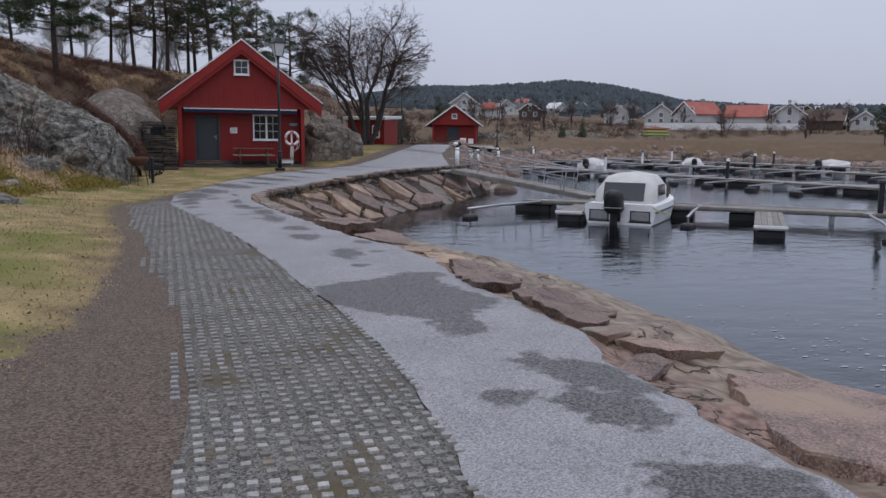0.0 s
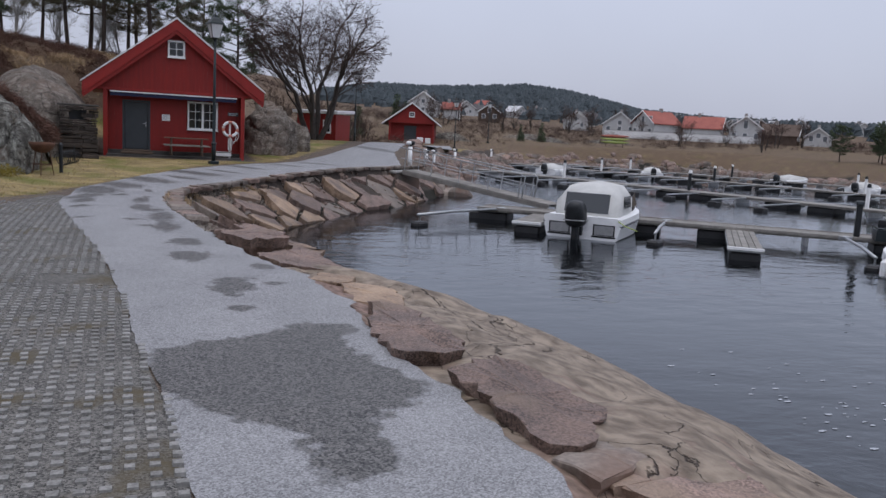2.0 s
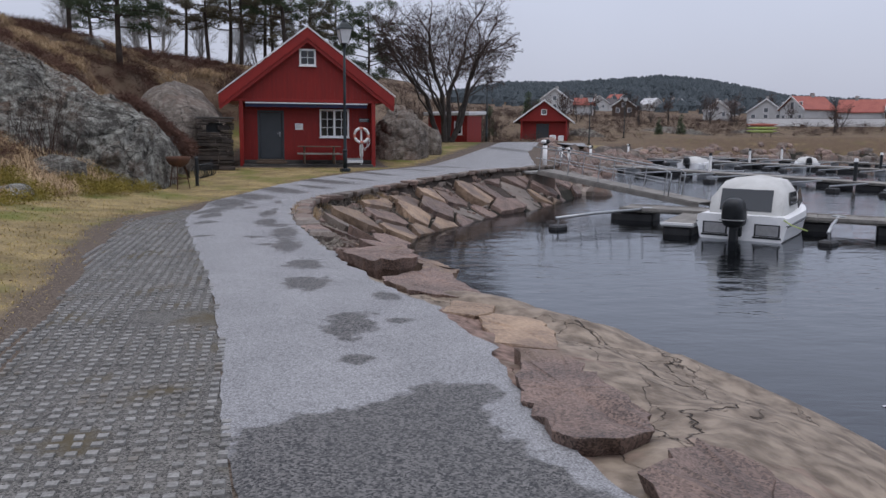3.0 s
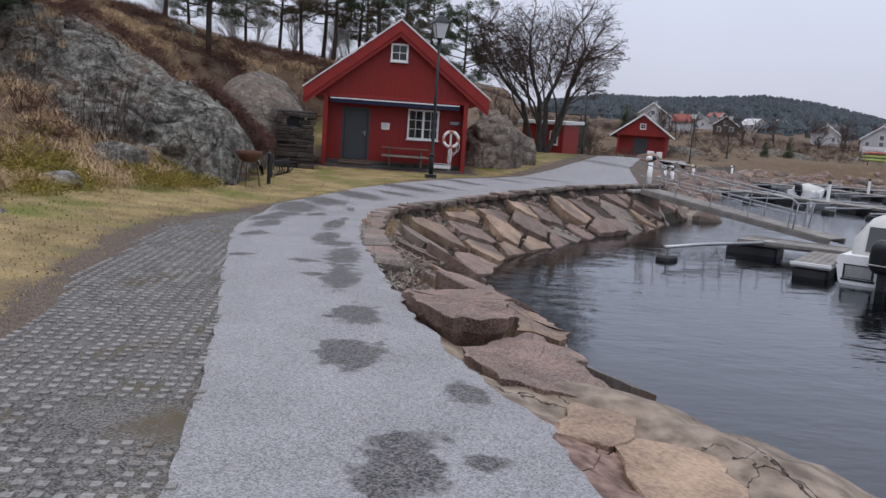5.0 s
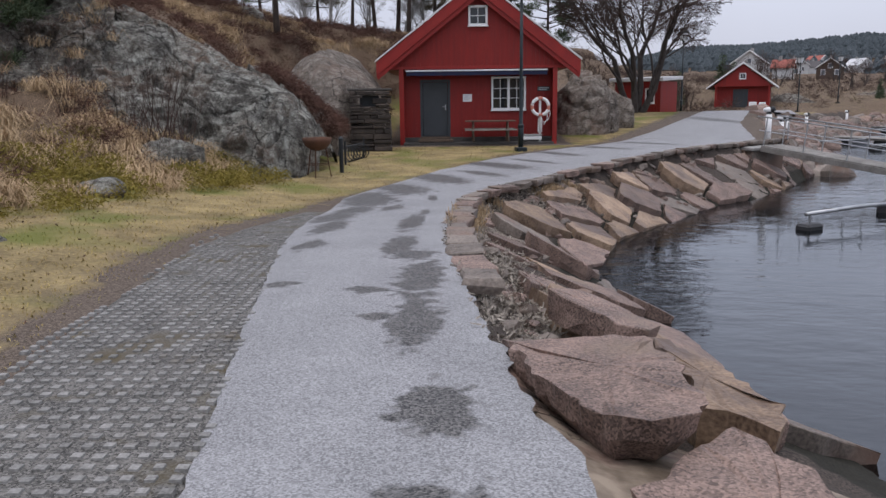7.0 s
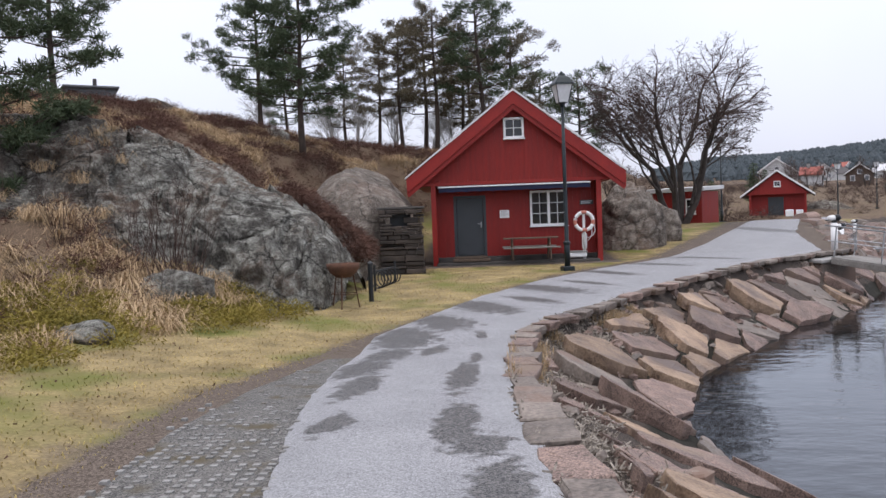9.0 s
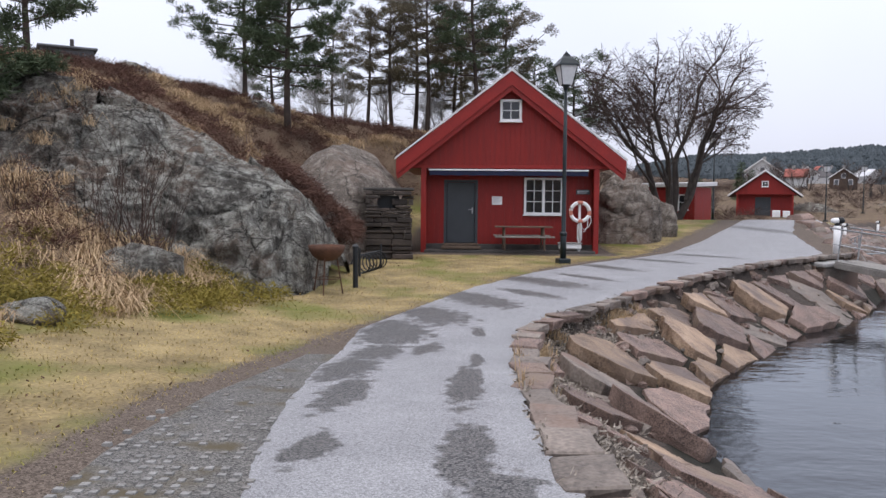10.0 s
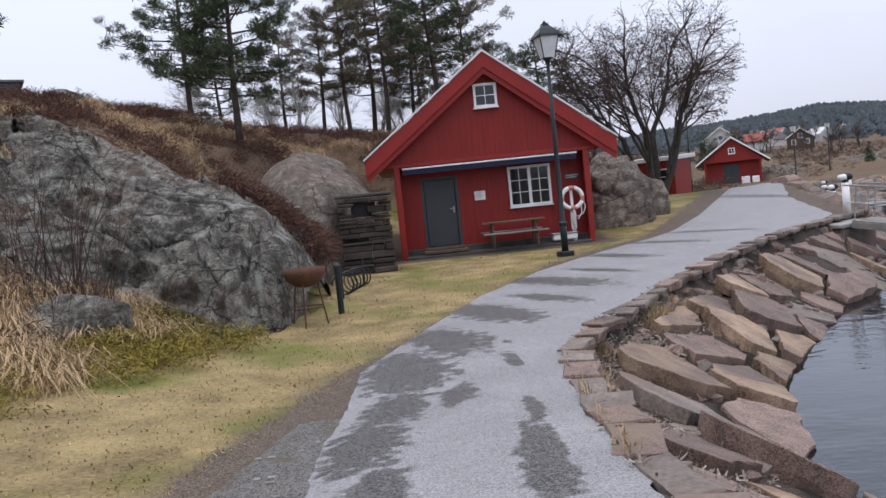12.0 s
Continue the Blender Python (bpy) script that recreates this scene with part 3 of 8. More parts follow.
def spaced(stops):
    out = []
    for (a, b, s) in stops:
        out += list(np.arange(a, b, s))
    return np.array(out + [stops[-1][1]])


def sheet(name, xs, ys, zfun):
    gx, gy = np.meshgrid(xs, ys)
    px, py = gx.ravel(), gy.ravel()
    pz = zfun(px, py)
    me = bpy.data.meshes.new(name)
    nx, ny = len(xs), len(ys)
    i = np.arange((nx - 1) * (ny - 1))
    a = (i // (nx - 1)) * nx + i % (nx - 1)
    faces = np.stack([a, a + 1, a + nx + 1, a + nx], 1)
    me.from_pydata(np.stack([px, py, pz], 1).tolist(), [], faces.tolist())
    me.polygons.foreach_set("use_smooth", [True] * len(me.polygons))
    return me, px, py, pz


def mask(me, name, values):
    at = me.attributes.new(name, "FLOAT", "POINT")
    at.data.foreach_set("value", np.asarray(values, np.float32))


# ---- ground: one sheet from the quay to the horizon ----
gxs = spaced([(-3000, -400, 260), (-400, -100, 30), (-100, -40, 5), (-40, -20, 1.0), (-20, -8, 0.4), (-8, 14, 0.2), (14, 40, 0.8), (40, 120, 4), (120, 400, 20), (400, 3000, 130)])
gys = spaced([(-3000, -300, 270), (-300, -80, 22), (-80, -45, 2.5), (-45, -38, 0.5), (-38, 2, 0.2), (2, 30, 0.5), (30, 80, 1.6), (80, 200, 8), (200, 800, 25), (800, 3000, 150)])
g_me, gpx, gpy, gpz = sheet("ground", gxs, gys, ground_z)
ground = tagged(new("ground", g_me), "winter grass, heath and bare granite shore round a cove", "ground", kind="structure")
g_me.materials.append(M_GROUND)
GRASS = np.array([(-5.2, -60), (-4.4, -40), (-4.1, -36), (-3.85, -33.4), (-3.6, -32.2), (-3.45, -29.8), (-3.5, -27), (-3.65, -25.5), (-3.95, -23.7), (-4.1, -21.5), (-4.1, -19.5), (-3.85, -17.5), (-3.45, -15.5),
                  (-2.8, -13.6), (-1.6, -10.5), (-0.5, -7.8), (0.5, -5.9), (2.0, -3.6), (4.0, -0.6), (6.6, 4.5), (9.5, 10.5), (14, 20), (18, 28), (25, 42), (29, 58)], float)
STRIP = np.vstack([GRASS, [(34, 58)], EDGE[LANDING + 3:LANDING - 1:-1], [(11.5, 1), (30, -20), (30, -60)]])
g_out, g_sea = inside(gpx, gpy, SEA_EDGE), inside(gpx, gpy, SEA_SHORE)
d_foot = np.where(inside(gpx, gpy, HILL), seg_dist(gpx, gpy, FOOT), 0.0)
d_grass = seg_dist(gpx, gpy, GRASS)
on_strip = inside(gpx, gpy, STRIP) & ~g_out
apron = np.clip(1 - np.maximum(np.abs(gpx) - 3.2, 0) / 0.7, 0, 1) * np.clip((gpy + 1.6) / 0.7, 0, 1) * (gpy < 9)
mask(g_me, "dirt", np.maximum(np.where(on_strip, 1.0, np.clip(0.55 - d_grass / 1.4, 0, 1)) * (gpy < 75), apron * 0.9))
mask(g_me, "heath", np.clip((d_foot - 0.4) / 2.5, 0, 0.9) * (np.hypot(gpx, gpy) < 220) + 0.75 * ((np.hypot(gpx, gpy) > 60) & (gpx > 12)) + 0.3 * (np.hypot(gpx, gpy) > 200))
near_sea = g_out | ((seg_dist(gpx, gpy, EDGE) < 0.45) & (gpy < 1) & (gpy > -60))
mask(g_me, "rubble", np.where(near_sea & ((gpy > -25.5) | (gpy < -60)) & (gpx < 40), 1.0, 0.0))
mask(g_me, "bedrock", np.where(near_sea & (gpy <= -25.5) & (gpy > -60), 1.0, 0.0))
mask(g_me, "pinkrock", np.where(near_sea & (gpy <= -25.0) & (gpy > -60), np.clip(0.52 - 0.25 * seg_dist(gpx, gpy, EDGE) + 0.35 * wave(gpx, gpy, 1.1, 8.0), 0, 1), 0.0))
mask(g_me, "mud", np.clip(1.0 - (gpz - WATER - 0.26) / 0.2, 0, 1) * (g_out | g_sea))

# ---- water ----
bm = bmesh.new()
bmesh.ops.create_grid(bm, x_segments=2, y_segments=2, size=1500, matrix=Matrix.Translation((1350, -800, WATER)))
w_me = finish(bm, "water", M_WATER)
if w_me.polygons[0].normal.z < 0:
    w_me.flip_normals()
water = tagged(new("water", w_me), "calm grey harbour water with light ripples", "water", kind="structure")

# ---- road ----
PAVE_R = np.array([(-1.75, -40), (-1.56, -36), (-1.46, -35.3), (-1.38, -34.3), (-1.36, -33.3), (-1.43, -32.1), (-1.56, -31), (-1.70, -29.2), (-1.88, -27.5), (-2.02, -26.4), (-2.2, -25.3), (-2.42, -23.9), (-2.62, -22.4), (-2.85, -20.9), (-3.0, -19.2), (-3.05, -17.5), (-3.0, -16.4)], float)
PAVE_L = np.array([(-3.0, -40), (-2.89, -35.5), (-2.8, -34), (-2.8, -32.8), (-2.95, -31), (-3.15, -29.3), (-3.4, -26.5), (-3.7, -23.5), (-3.9, -21), (-3.8, -19), (-3.4, -16.4)], float)
ROAD_L = np.vstack([PAVE_R, [(-3.0, -14.6), (-2.2, -11.9), (-1.2, -9.2), (0.2, -6.6), (2.2, -4.0), (4.2, -1.2), (7.6, 4.6), (10.8, 11), (15.2, 20), (19.4, 28), (27, 42), (31.5, 57)]])
ROAD_R = np.vstack([EDGE[3:LANDING - 1], [(9.4, -0.6), (10.6, 1.2), (12.2, 7.5), (16.4, 17.6), (21, 26), (29, 40.5), (34.5, 56)]])
# dark tarred repairs and damp patches: x, y, half width, half length, turn
PATCHES = [(-0.62, -33.0, 0.2, 0.4, 0), (-0.28, -34.45, 0.24, 0.55, -25), (-0.42, -35.1, 0.26, 0.35, -20), (-0.95, -34.8, 0.18, 0.15, 0),
           (-0.45, -36.2, 0.35, 0.35, 0), (-0.72, -28.95, 0.22, 0.42, 12), (-0.78, -29.9, 0.13, 0.12, 0), (-0.34, -28.9, 0.11, 0.12, 0), (-0.98, -27.1, 0.24, 0.36, 5), (-0.98, -26.0, 0.2, 0.34, 0), (-0.3, -27.9, 0.12, 0.2, 0),
           (-1.16, -24.3, 0.17, 0.7, 3), (-1.2, -22.8, 0.2, 0.8, 3), (-1.42, -24.2, 0.16, 0.12, 0), (-1.62, -23.3, 0.2, 0.12, 0), (-1.5, -20.9, 0.17, 0.8, 2), (-1.3, -21.6, 0.22, 0.3, 0), (-1.5, -18.6, 0.16, 1.1, 2), (-1.36, -17.0, 0.08, 0.5, 0),
           (-2.38, -23.05, 0.14, 0.12, 0), (-2.52, -20.85, 0.17, 0.42, 5), (-2.58, -19.0, 0.2, 0.75, 5), (-2.72, -17.7, 0.3, 0.8, 5), (-2.55, -16.5, 0.28, 0.7, 8), (-2.5, -14.9, 0.5, 1.1, -5), (-2.0, -13.2, 0.5, 1.1, -20), (-1.95, -16.1, 0.16, 0.5, 10),
           (-1.3, -14.8, 0.09, 0.5, 0), (-1.3, -11.2, 0.48, 1.4, -30), (-0.2, -10.4, 0.26, 0.9, -34), (0.2, -8.4, 0.45, 1.5, -38), (1.3, -7.5, 0.2, 1.0, -38), (2.2, -5.4, 0.3, 1.1, -38), (3.9, -3.3, 0.35, 1.4, -38), (5.9, -1.0, 0.4, 1.5, -38),
           (11.5, 9.5, 0.6, 2.5, -25), (18, 24, 0.8, 4, -28)]


def resample(line, n):
    d = np.r_[0, np.cumsum(np.hypot(*np.diff(line, axis=0).T))]
    t = np.linspace(0, d[-1], n)
    return np.stack([np.interp(t, d, line[:, 0]), np.interp(t, d, line[:, 1])], 1)


def station(line, ys):
    order = np.argsort(line[:, 1])
    return np.interp(ys, line[order, 1], line[order, 0])


road_ys = spaced([(-40, -8, 0.09), (-8, 0, 0.15), (0, 56, 0.4)])
across = 46
rl, rr = station(ROAD_L, road_ys), station(ROAD_R, road_ys)
f = np.linspace(0, 1, across)
rpx = (rl[:, None] * (1 - f) + rr[:, None] * f).ravel()
rpy = np.repeat(road_ys, across)
rpx += np.tile(np.where((f == 0), 1.0, 0.0), len(road_ys)) * (0.018 * wave(rpx, rpy, 3.1, 5.0) + 0.012 * wave(rpx, rpy, 17.0, 2.0))
rpx += np.tile(np.where((f == 1), 1.0, 0.0), len(road_ys)) * (0.06 * wave(rpx, rpy, 4.3, 1.0) + 0.03 * wave(rpx, rpy, 11.0, 2.0))
rpz = land(rpx, rpy) + 0.014 + 0.018 * np.tile(np.sin(np.clip(f * 6, 0, 1) * math.pi / 2) * np.sin(np.clip((1 - f) * 8, 0, 1) * math.pi / 2), len(road_ys)) + 0.008 * wave(rpx, rpy, 1.3, 2.0)
r_me = bpy.data.meshes.new("road")
i = np.arange((across - 1) * (len(road_ys) - 1))
a = (i // (across - 1)) * across + i % (across - 1)
r_me.from_pydata(np.stack([rpx, rpy, rpz], 1).tolist(), [], np.stack([a, a + 1, a + across + 1, a + across], 1).tolist())
r_me.polygons.foreach_set("use_smooth", [True] * len(r_me.polygons))
pm = np.zeros(len(rpx))
for (cx, cy, hw, hl, turn) in PATCHES:
    c, s = math.cos(radians(turn)), math.sin(radians(turn))
    u, v = (rpx - cx) * c - (rpy - cy) * s, (rpx - cx) * s + (rpy - cy) * c
    pm = np.maximum(pm, np.clip(1.22 - 0.72 * np.hypot(u / hw, v / hl), 0, 1))
REPAIR = np.array([(-1.59, -31.15), (-1.26, -30.98), (-0.69, -30.76), (-0.32, -30.46), (0.09, -30.57), (-0.19, -30.97), (-0.16, -31.5), (-0.03, -31.85), (0.1, -32.22), (-0.22, -32.51), (-0.47, -32.76), (-0.73, -32.93), (-0.79, -32.81), (-0.97, -32.63), (-1.17, -32.4), (-1.51, -31.88)])
edge_d = seg_dist(rpx, rpy, np.vstack([REPAIR, REPAIR[:1]]))
pm = np.maximum(pm, np.clip(np.where(inside(rpx, rpy, REPAIR), 0.5 + edge_d * 4, 0.5 - edge_d * 4), 0, 1))
mask(r_me, "patch", pm)
r_me.materials.append(M_ASPHALT)
road = tagged(new("road", r_me), "worn pale asphalt path with dark tar repairs", "road", kind="structure")


# ---- windows and doors shared by the buildings ----
def window(parent, x0, x1, z0, z1, y, cols, rows, frame_w=0.08, depth=0.09, bars=0.03, mullion=True, face=-1):
    """A white casement window in a wall that faces -y."""
    w = new("window")
    w.parent = parent
    bm = bmesh.new()
    box(bm, x0, x1, y - depth, y, z1 - frame_w, z1, 0.008)
    box(bm, x0, x1, y - depth, y, z0, z0 + frame_w, 0.008)
    box(bm, x0, x0 + frame_w, y - depth, y, z0 + frame_w, z1 - frame_w, 0.008)
    box(bm, x1 - frame_w, x1, y - depth, y, z0 + frame_w, z1 - frame_w, 0.008)
    part("window_frame", bm, M_WHITE, w)
    xm = (x0 + x1) / 2
    leaves = [(x0 + frame_w, xm - 0.045), (xm + 0.045, x1 - frame_w)] if mullion else [(x0 + frame_w, x1 - frame_w)]
    if mullion:
        part("mullion", boxed(xm - 0.045, xm + 0.045, y - depth * 0.9, y, z0 + frame_w, z1 - frame_w, 0.006), M_WHITE, w)
    for (a, b) in leaves:
        for i in range(1, cols):
            x = a + (b - a) * i / cols
            part("glazing_bar", boxed(x - bars / 2, x + bars / 2, y - depth * 0.6, y - 0.01, z0 + frame_w, z1 - frame_w), M_WHITE, w)
        for i in range(1, rows):
            z = z0 + frame_w + (z1 - z0 - 2 * frame_w) * i / rows
            part("glazing_bar", boxed(a, b, y - depth * 0.58, y - 0.012, z - bars / 2, z + bars / 2), M_WHITE, w)
        part("pane", boxed(a, b, y - 0.03, y - 0.02, z0 + frame_w, z1 - frame_w), M_GLASS, w)
    part("window_sill", boxed(x0 - 0.03, x1 + 0.03, y - depth - 0.05, y, z0 - 0.035, z0, 0.006), M_WHITE, w)
    return w


def boards(parent, outline_top, x0, x1, y, z0, mat, step=0.155, gap=0.005, thick=0.024, name="board"):
    """Upright boards under a top line z = outline_top(x)."""
    n = max(1, round((x1 - x0) / step))
    for i in range(n):
        a, b = x0 + (x1 - x0) * i / n, x0 + (x1 - x0) * (i + 1) / n - gap
        out = 0.008 if i % 2 else 0.0
        bm = bmesh.new()
        mid = (a + b) / 2
        pts = [(a, z0), (b, z0), (b, outline_top(b))]
        if (outline_top(mid) > max(outline_top(a), outline_top(b)) + 1e-4):
            pts.append((mid, outline_top(mid)))
        pts.append((a, outline_top(a)))
        prism(bm, pts, thick, "y", y - thick - out)
        part(name, bm, mat, parent)


M_DARKBASE = material("dark_plaster", (0.035, 0.032, 0.030), (0.10, 0.092, 0.084), scale=3, fine=40, rough=0.9, bump=0.4)


# ---- the red boathouse cafe ----
def red_house():
    h = thing("red_house", pose(0, 0, -0.02), "red board-clad boathouse with a recessed porch, blue awning and white windows", "house")
    back, wall_y = 8.6, 0.58
    slope = (5.70 - 2.89) / 3.66
    top = lambda x: 5.34 - abs(x) * slope
    # masonry base
    part("plinth", boxed(-2.86, 2.86, 0.50, back - 0.06, -0.4, 0.16, 0.02), M_DARKBASE, h, "dark plastered base")
    part("porch_floor", boxed(-2.75, 2.75, -0.25, 0.49, -0.35, -0.01, 0.02), M_DARKBASE, h, "dark trodden porch floor")
    # recessed front wall with openings for the door and window
    wall = new("wall")
    wall.parent = h
    bm = bmesh.new()
    box(bm, -2.75, -2.10, wall_y, wall_y + 0.16, 0.16, 2.9)
    box(bm, -1.06, 0.50, wall_y, wall_y + 0.16, 0.16, 2.9)
    box(bm, 1.78, 2.75, wall_y, wall_y + 0.16, 0.16, 2.9)
    box(bm, -2.10, -1.06, wall_y, wall_y + 0.16, 2.22, 2.9)
    box(bm, 0.50, 1.78, wall_y, wall_y + 0.16, 0.16, 1.14)
    box(bm, 0.50, 1.78, wall_y, wall_y + 0.16, 2.36, 2.9)
    part("wall_core", bm, M_RED, wall)
    for (a, b, z0, z1) in ((-2.75, -2.14, 0.14, 2.8), (-1.02, 0.46, 0.14, 2.8), (1.82, 2.75, 0.14, 2.8), (0.46, 1.82, 0.14, 1.10), (0.46, 1.82, 2.40, 2.8), (-2.14, -1.02, 2.27, 2.8)):
        boards(wall, lambda x, z1=z1: z1, a, b, wall_y, z0, M_RED)
    # gable wall over the porch
    gable = new("gable_wall")
    gable.parent = h
    bm = bmesh.new()
    prism(bm, [(-3.2, 2.80), (3.2, 2.80), (3.2, top(3.2)), (0, top(0)), (-3.2, top(-3.2))], 0.12, "y", 0.0)
    part("gable_core", bm, M_RED, gable)
    boards(gable, top, -3.2, 3.2, 0.0, 2.74, M_RED, step=0.16)
    part("gable_beam", boxed(-3.2, 3.2, -0.05, 0.16, 2.62, 2.735, 0.01), M_REDTRIM, h)
    part("porch_ceiling", boxed(-3.2, 3.2, 0.125, wall_y, 2.80, 2.85), M_RED, h)
    # side and back walls
    for s in (-1, 1):
        x0, x1 = (-2.9, -2.76) if s < 0 else (2.76, 2.9)
        part("side_wall", boxed(x0, x1, wall_y - 0.1, back, 0.13, 3.15), M_RED, h)
        part("corner_post", boxed(s * 2.79 - 0.085, s * 2.79 + 0.085, -0.04, 0.13, -0.12, 2.62, 0.008), M_REDTRIM, h)
        part("porch_side", boxed(s * 2.83 - 0.03, s * 2.83 + 0.03, 0.13, wall_y - 0.1, 0.02, 2.74), M_RED, h)
    bm = bmesh.new()
    prism(bm, [(-2.9, 0.13), (2.9, 0.13), (2.9, 3.1), (0, top(0)), (-2.9, 3.1)], 0.12, "y", back)
    part("back_wall", bm, M_RED, h)
    # roof: two slabs, red bargeboards with a pale metal capping
    run = math.hypot(3.66, 5.70 - 2.89)
    ang = math.degrees(math.atan2(5.70 - 2.89, 3.66))
    for s in (-1, 1):
        m = pose(0, 0, 5.68) @ pose(0, 0, 0, 0, s * ang, 0)
        bm = bmesh.new()
        box(bm, 0 if s > 0 else -run + 0.03, run - 0.03 if s > 0 else 0, -0.30, back + 0.35, -0.17, -0.02, 0.0, m)
        part("roof", bm, M_ROOFDARK, h, "dark tiled roof slope")
        bm = bmesh.new()
        sx = 3.66 * s
        for (y0, y1, lo, hi) in ((-0.37, -0.315, 0.44, 0.012), (-0.315, -0.27, 0.62, 0.18)):
            bm = bmesh.new()
            prism(bm, [(0, 5.70 - hi), (sx, 2.89 - hi), (sx, 2.89 - lo * 0.82), (sx * 0.985, 2.89 - lo), (0, 5.70 - lo)], y1 - y0, "y", y0)
            part("bargeboard", bm, M_REDTRIM, h)
        bm = bmesh.new()
        prism(bm, [(0, 5.765), (sx * 1.012, 2.935), (sx * 1.012, 2.885), (0, 5.70)], 0.13, "y", -0.41)
        part("verge_capping", bm, M_WHITE, h, "frosted white verge capping")
        bm = bmesh.new()
        box(bm, (run - 0.04) if s > 0 else -run, run if s > 0 else -run + 0.04, -0.30, back + 0.35, -0.2, -0.03, 0.0, m)
        part("gutter_board", bm, M_REDTRIM, h)
        bm = bmesh.new()
        x0, x1 = (2.92, 3.6) if s > 0 else (-3.6, -2.92)
        prism(bm, [(x0, 2.72), (x1, 2.72), (x1, 2.755), (x0, 2.755)], back, "y", 0.0)
        part("soffit", bm, M_REDTRIM, h)
    # door
    door = new("door")
    door.parent = h
    part("door_leaf", boxed(-2.04, -1.12, wall_y + 0.02, wall_y + 0.07, 0.20, 2.18, 0.006), M_GREYDOOR, door, "plain dark grey door leaf")
    bm = bmesh.new()
    box(bm, -2.14, -2.05, wall_y - 0.04, wall_y + 0.12, 0.17, 2.27)
    box(bm, -1.11, -1.02, wall_y - 0.04, wall_y + 0.12, 0.17, 2.27)
    box(bm, -2.05, -1.11, wall_y - 0.04, wall_y + 0.12, 2.19, 2.27)
    part("door_frame", bm, M_GREYDOOR, door)
    bm = bmesh.new()
    box(bm, -1.22, -1.18, wall_y - 0.01, wall_y + 0.02, 1.16, 1.36)
    tube(bm, [(-1.20, wall_y - 0.05, 1.29), (-1.33, wall_y - 0.05, 1.29)], 0.012, 6)
    tube(bm, [(-1.20, wall_y + 0.02, 1.29), (-1.20, wall_y - 0.05, 1.29)], 0.012, 6)
    part("door_handle", bm, M_STEEL, door, "small steel lever handle")
    part("threshold", boxed(-2.14, -1.02, wall_y - 0.12, wall_y + 0.1, 0.13, 0.19), M_BLACK, door)
    window(h, 0.50, 1.78, 1.14, 2.36, wall_y, 2, 3, 0.075, 0.10, 0.02)
    window(h, -0.345, 0.345, 4.13, 4.83, -0.03, 2, 2, 0.075, 0.09, 0.022, mullion=False)
    # rolled awning
    aw = new("awning")
    aw.parent = h
    part("awning_cassette", boxed(-2.62, 2.52, -0.06, 0.14, 2.48, 2.60, 0.02), M_BLUE, aw, "dark blue awning box")
    part("front_rail", boxed(-2.62, 2.52, -0.115, -0.065, 2.545, 2.595, 0.01), M_WHITE, aw, "white awning rail")
    bm = bmesh.new()
    n = 44
    prev = None
    for i in range(n + 1):
        x = -2.6 + 5.1 * i / n
        yy = -0.092 + 0.006 * math.sin(i * 1.7)
        zz = 2.385 + 0.018 * abs(math.sin(i * math.pi / 4))
        row = [bm.verts.new((x, -0.09, 2.545)), bm.verts.new((x, yy, zz)), bm.verts.new((x, yy + 0.012, zz)), bm.verts.new((x, -0.078, 2.545))]
        if prev:
            for k in range(4):
                bm.faces.new((prev[k], row[k], row[(k + 1) % 4], prev[(k + 1) % 4]))
        prev = row
    part("valance", bm, M_BLUE, aw, "blue cloth valance")
    return h


red_house()

# notice and sign on the front wall
notice = thing("notice", pose(-0.385, 0.545, 1.575), "white printed notice on the red porch wall", "notice")
part("sheet", boxed(-0.165, 0.165, -0.012, 0.0, -0.135, 0.135), M_WHITE, notice)
bm = bmesh.new()
for i in range(6):
    box(bm, -0.13, 0.13 - 0.05 * (i % 3), -0.0145, -0.0125, 0.09 - i * 0.034, 0.104 - i * 0.034)
part("text_bars", bm, M_STEEL, notice)
plate = thing("name_plate", pose(2.44, 0.545, 1.88), "small dark grey sign board under the awning", "sign")
part("board", boxed(-0.23, 0.23, -0.025, 0.0, -0.08, 0.08, 0.004), M_GREYDOOR, plate)
bm = bmesh.new()
for i in range(2):
    box(bm, -0.19, 0.19 - 0.06 * i, -0.0275, -0.0255, 0.015 - i * 0.06, 0.045 - i * 0.06)
part("text_bars", bm, M_STEEL, plate)


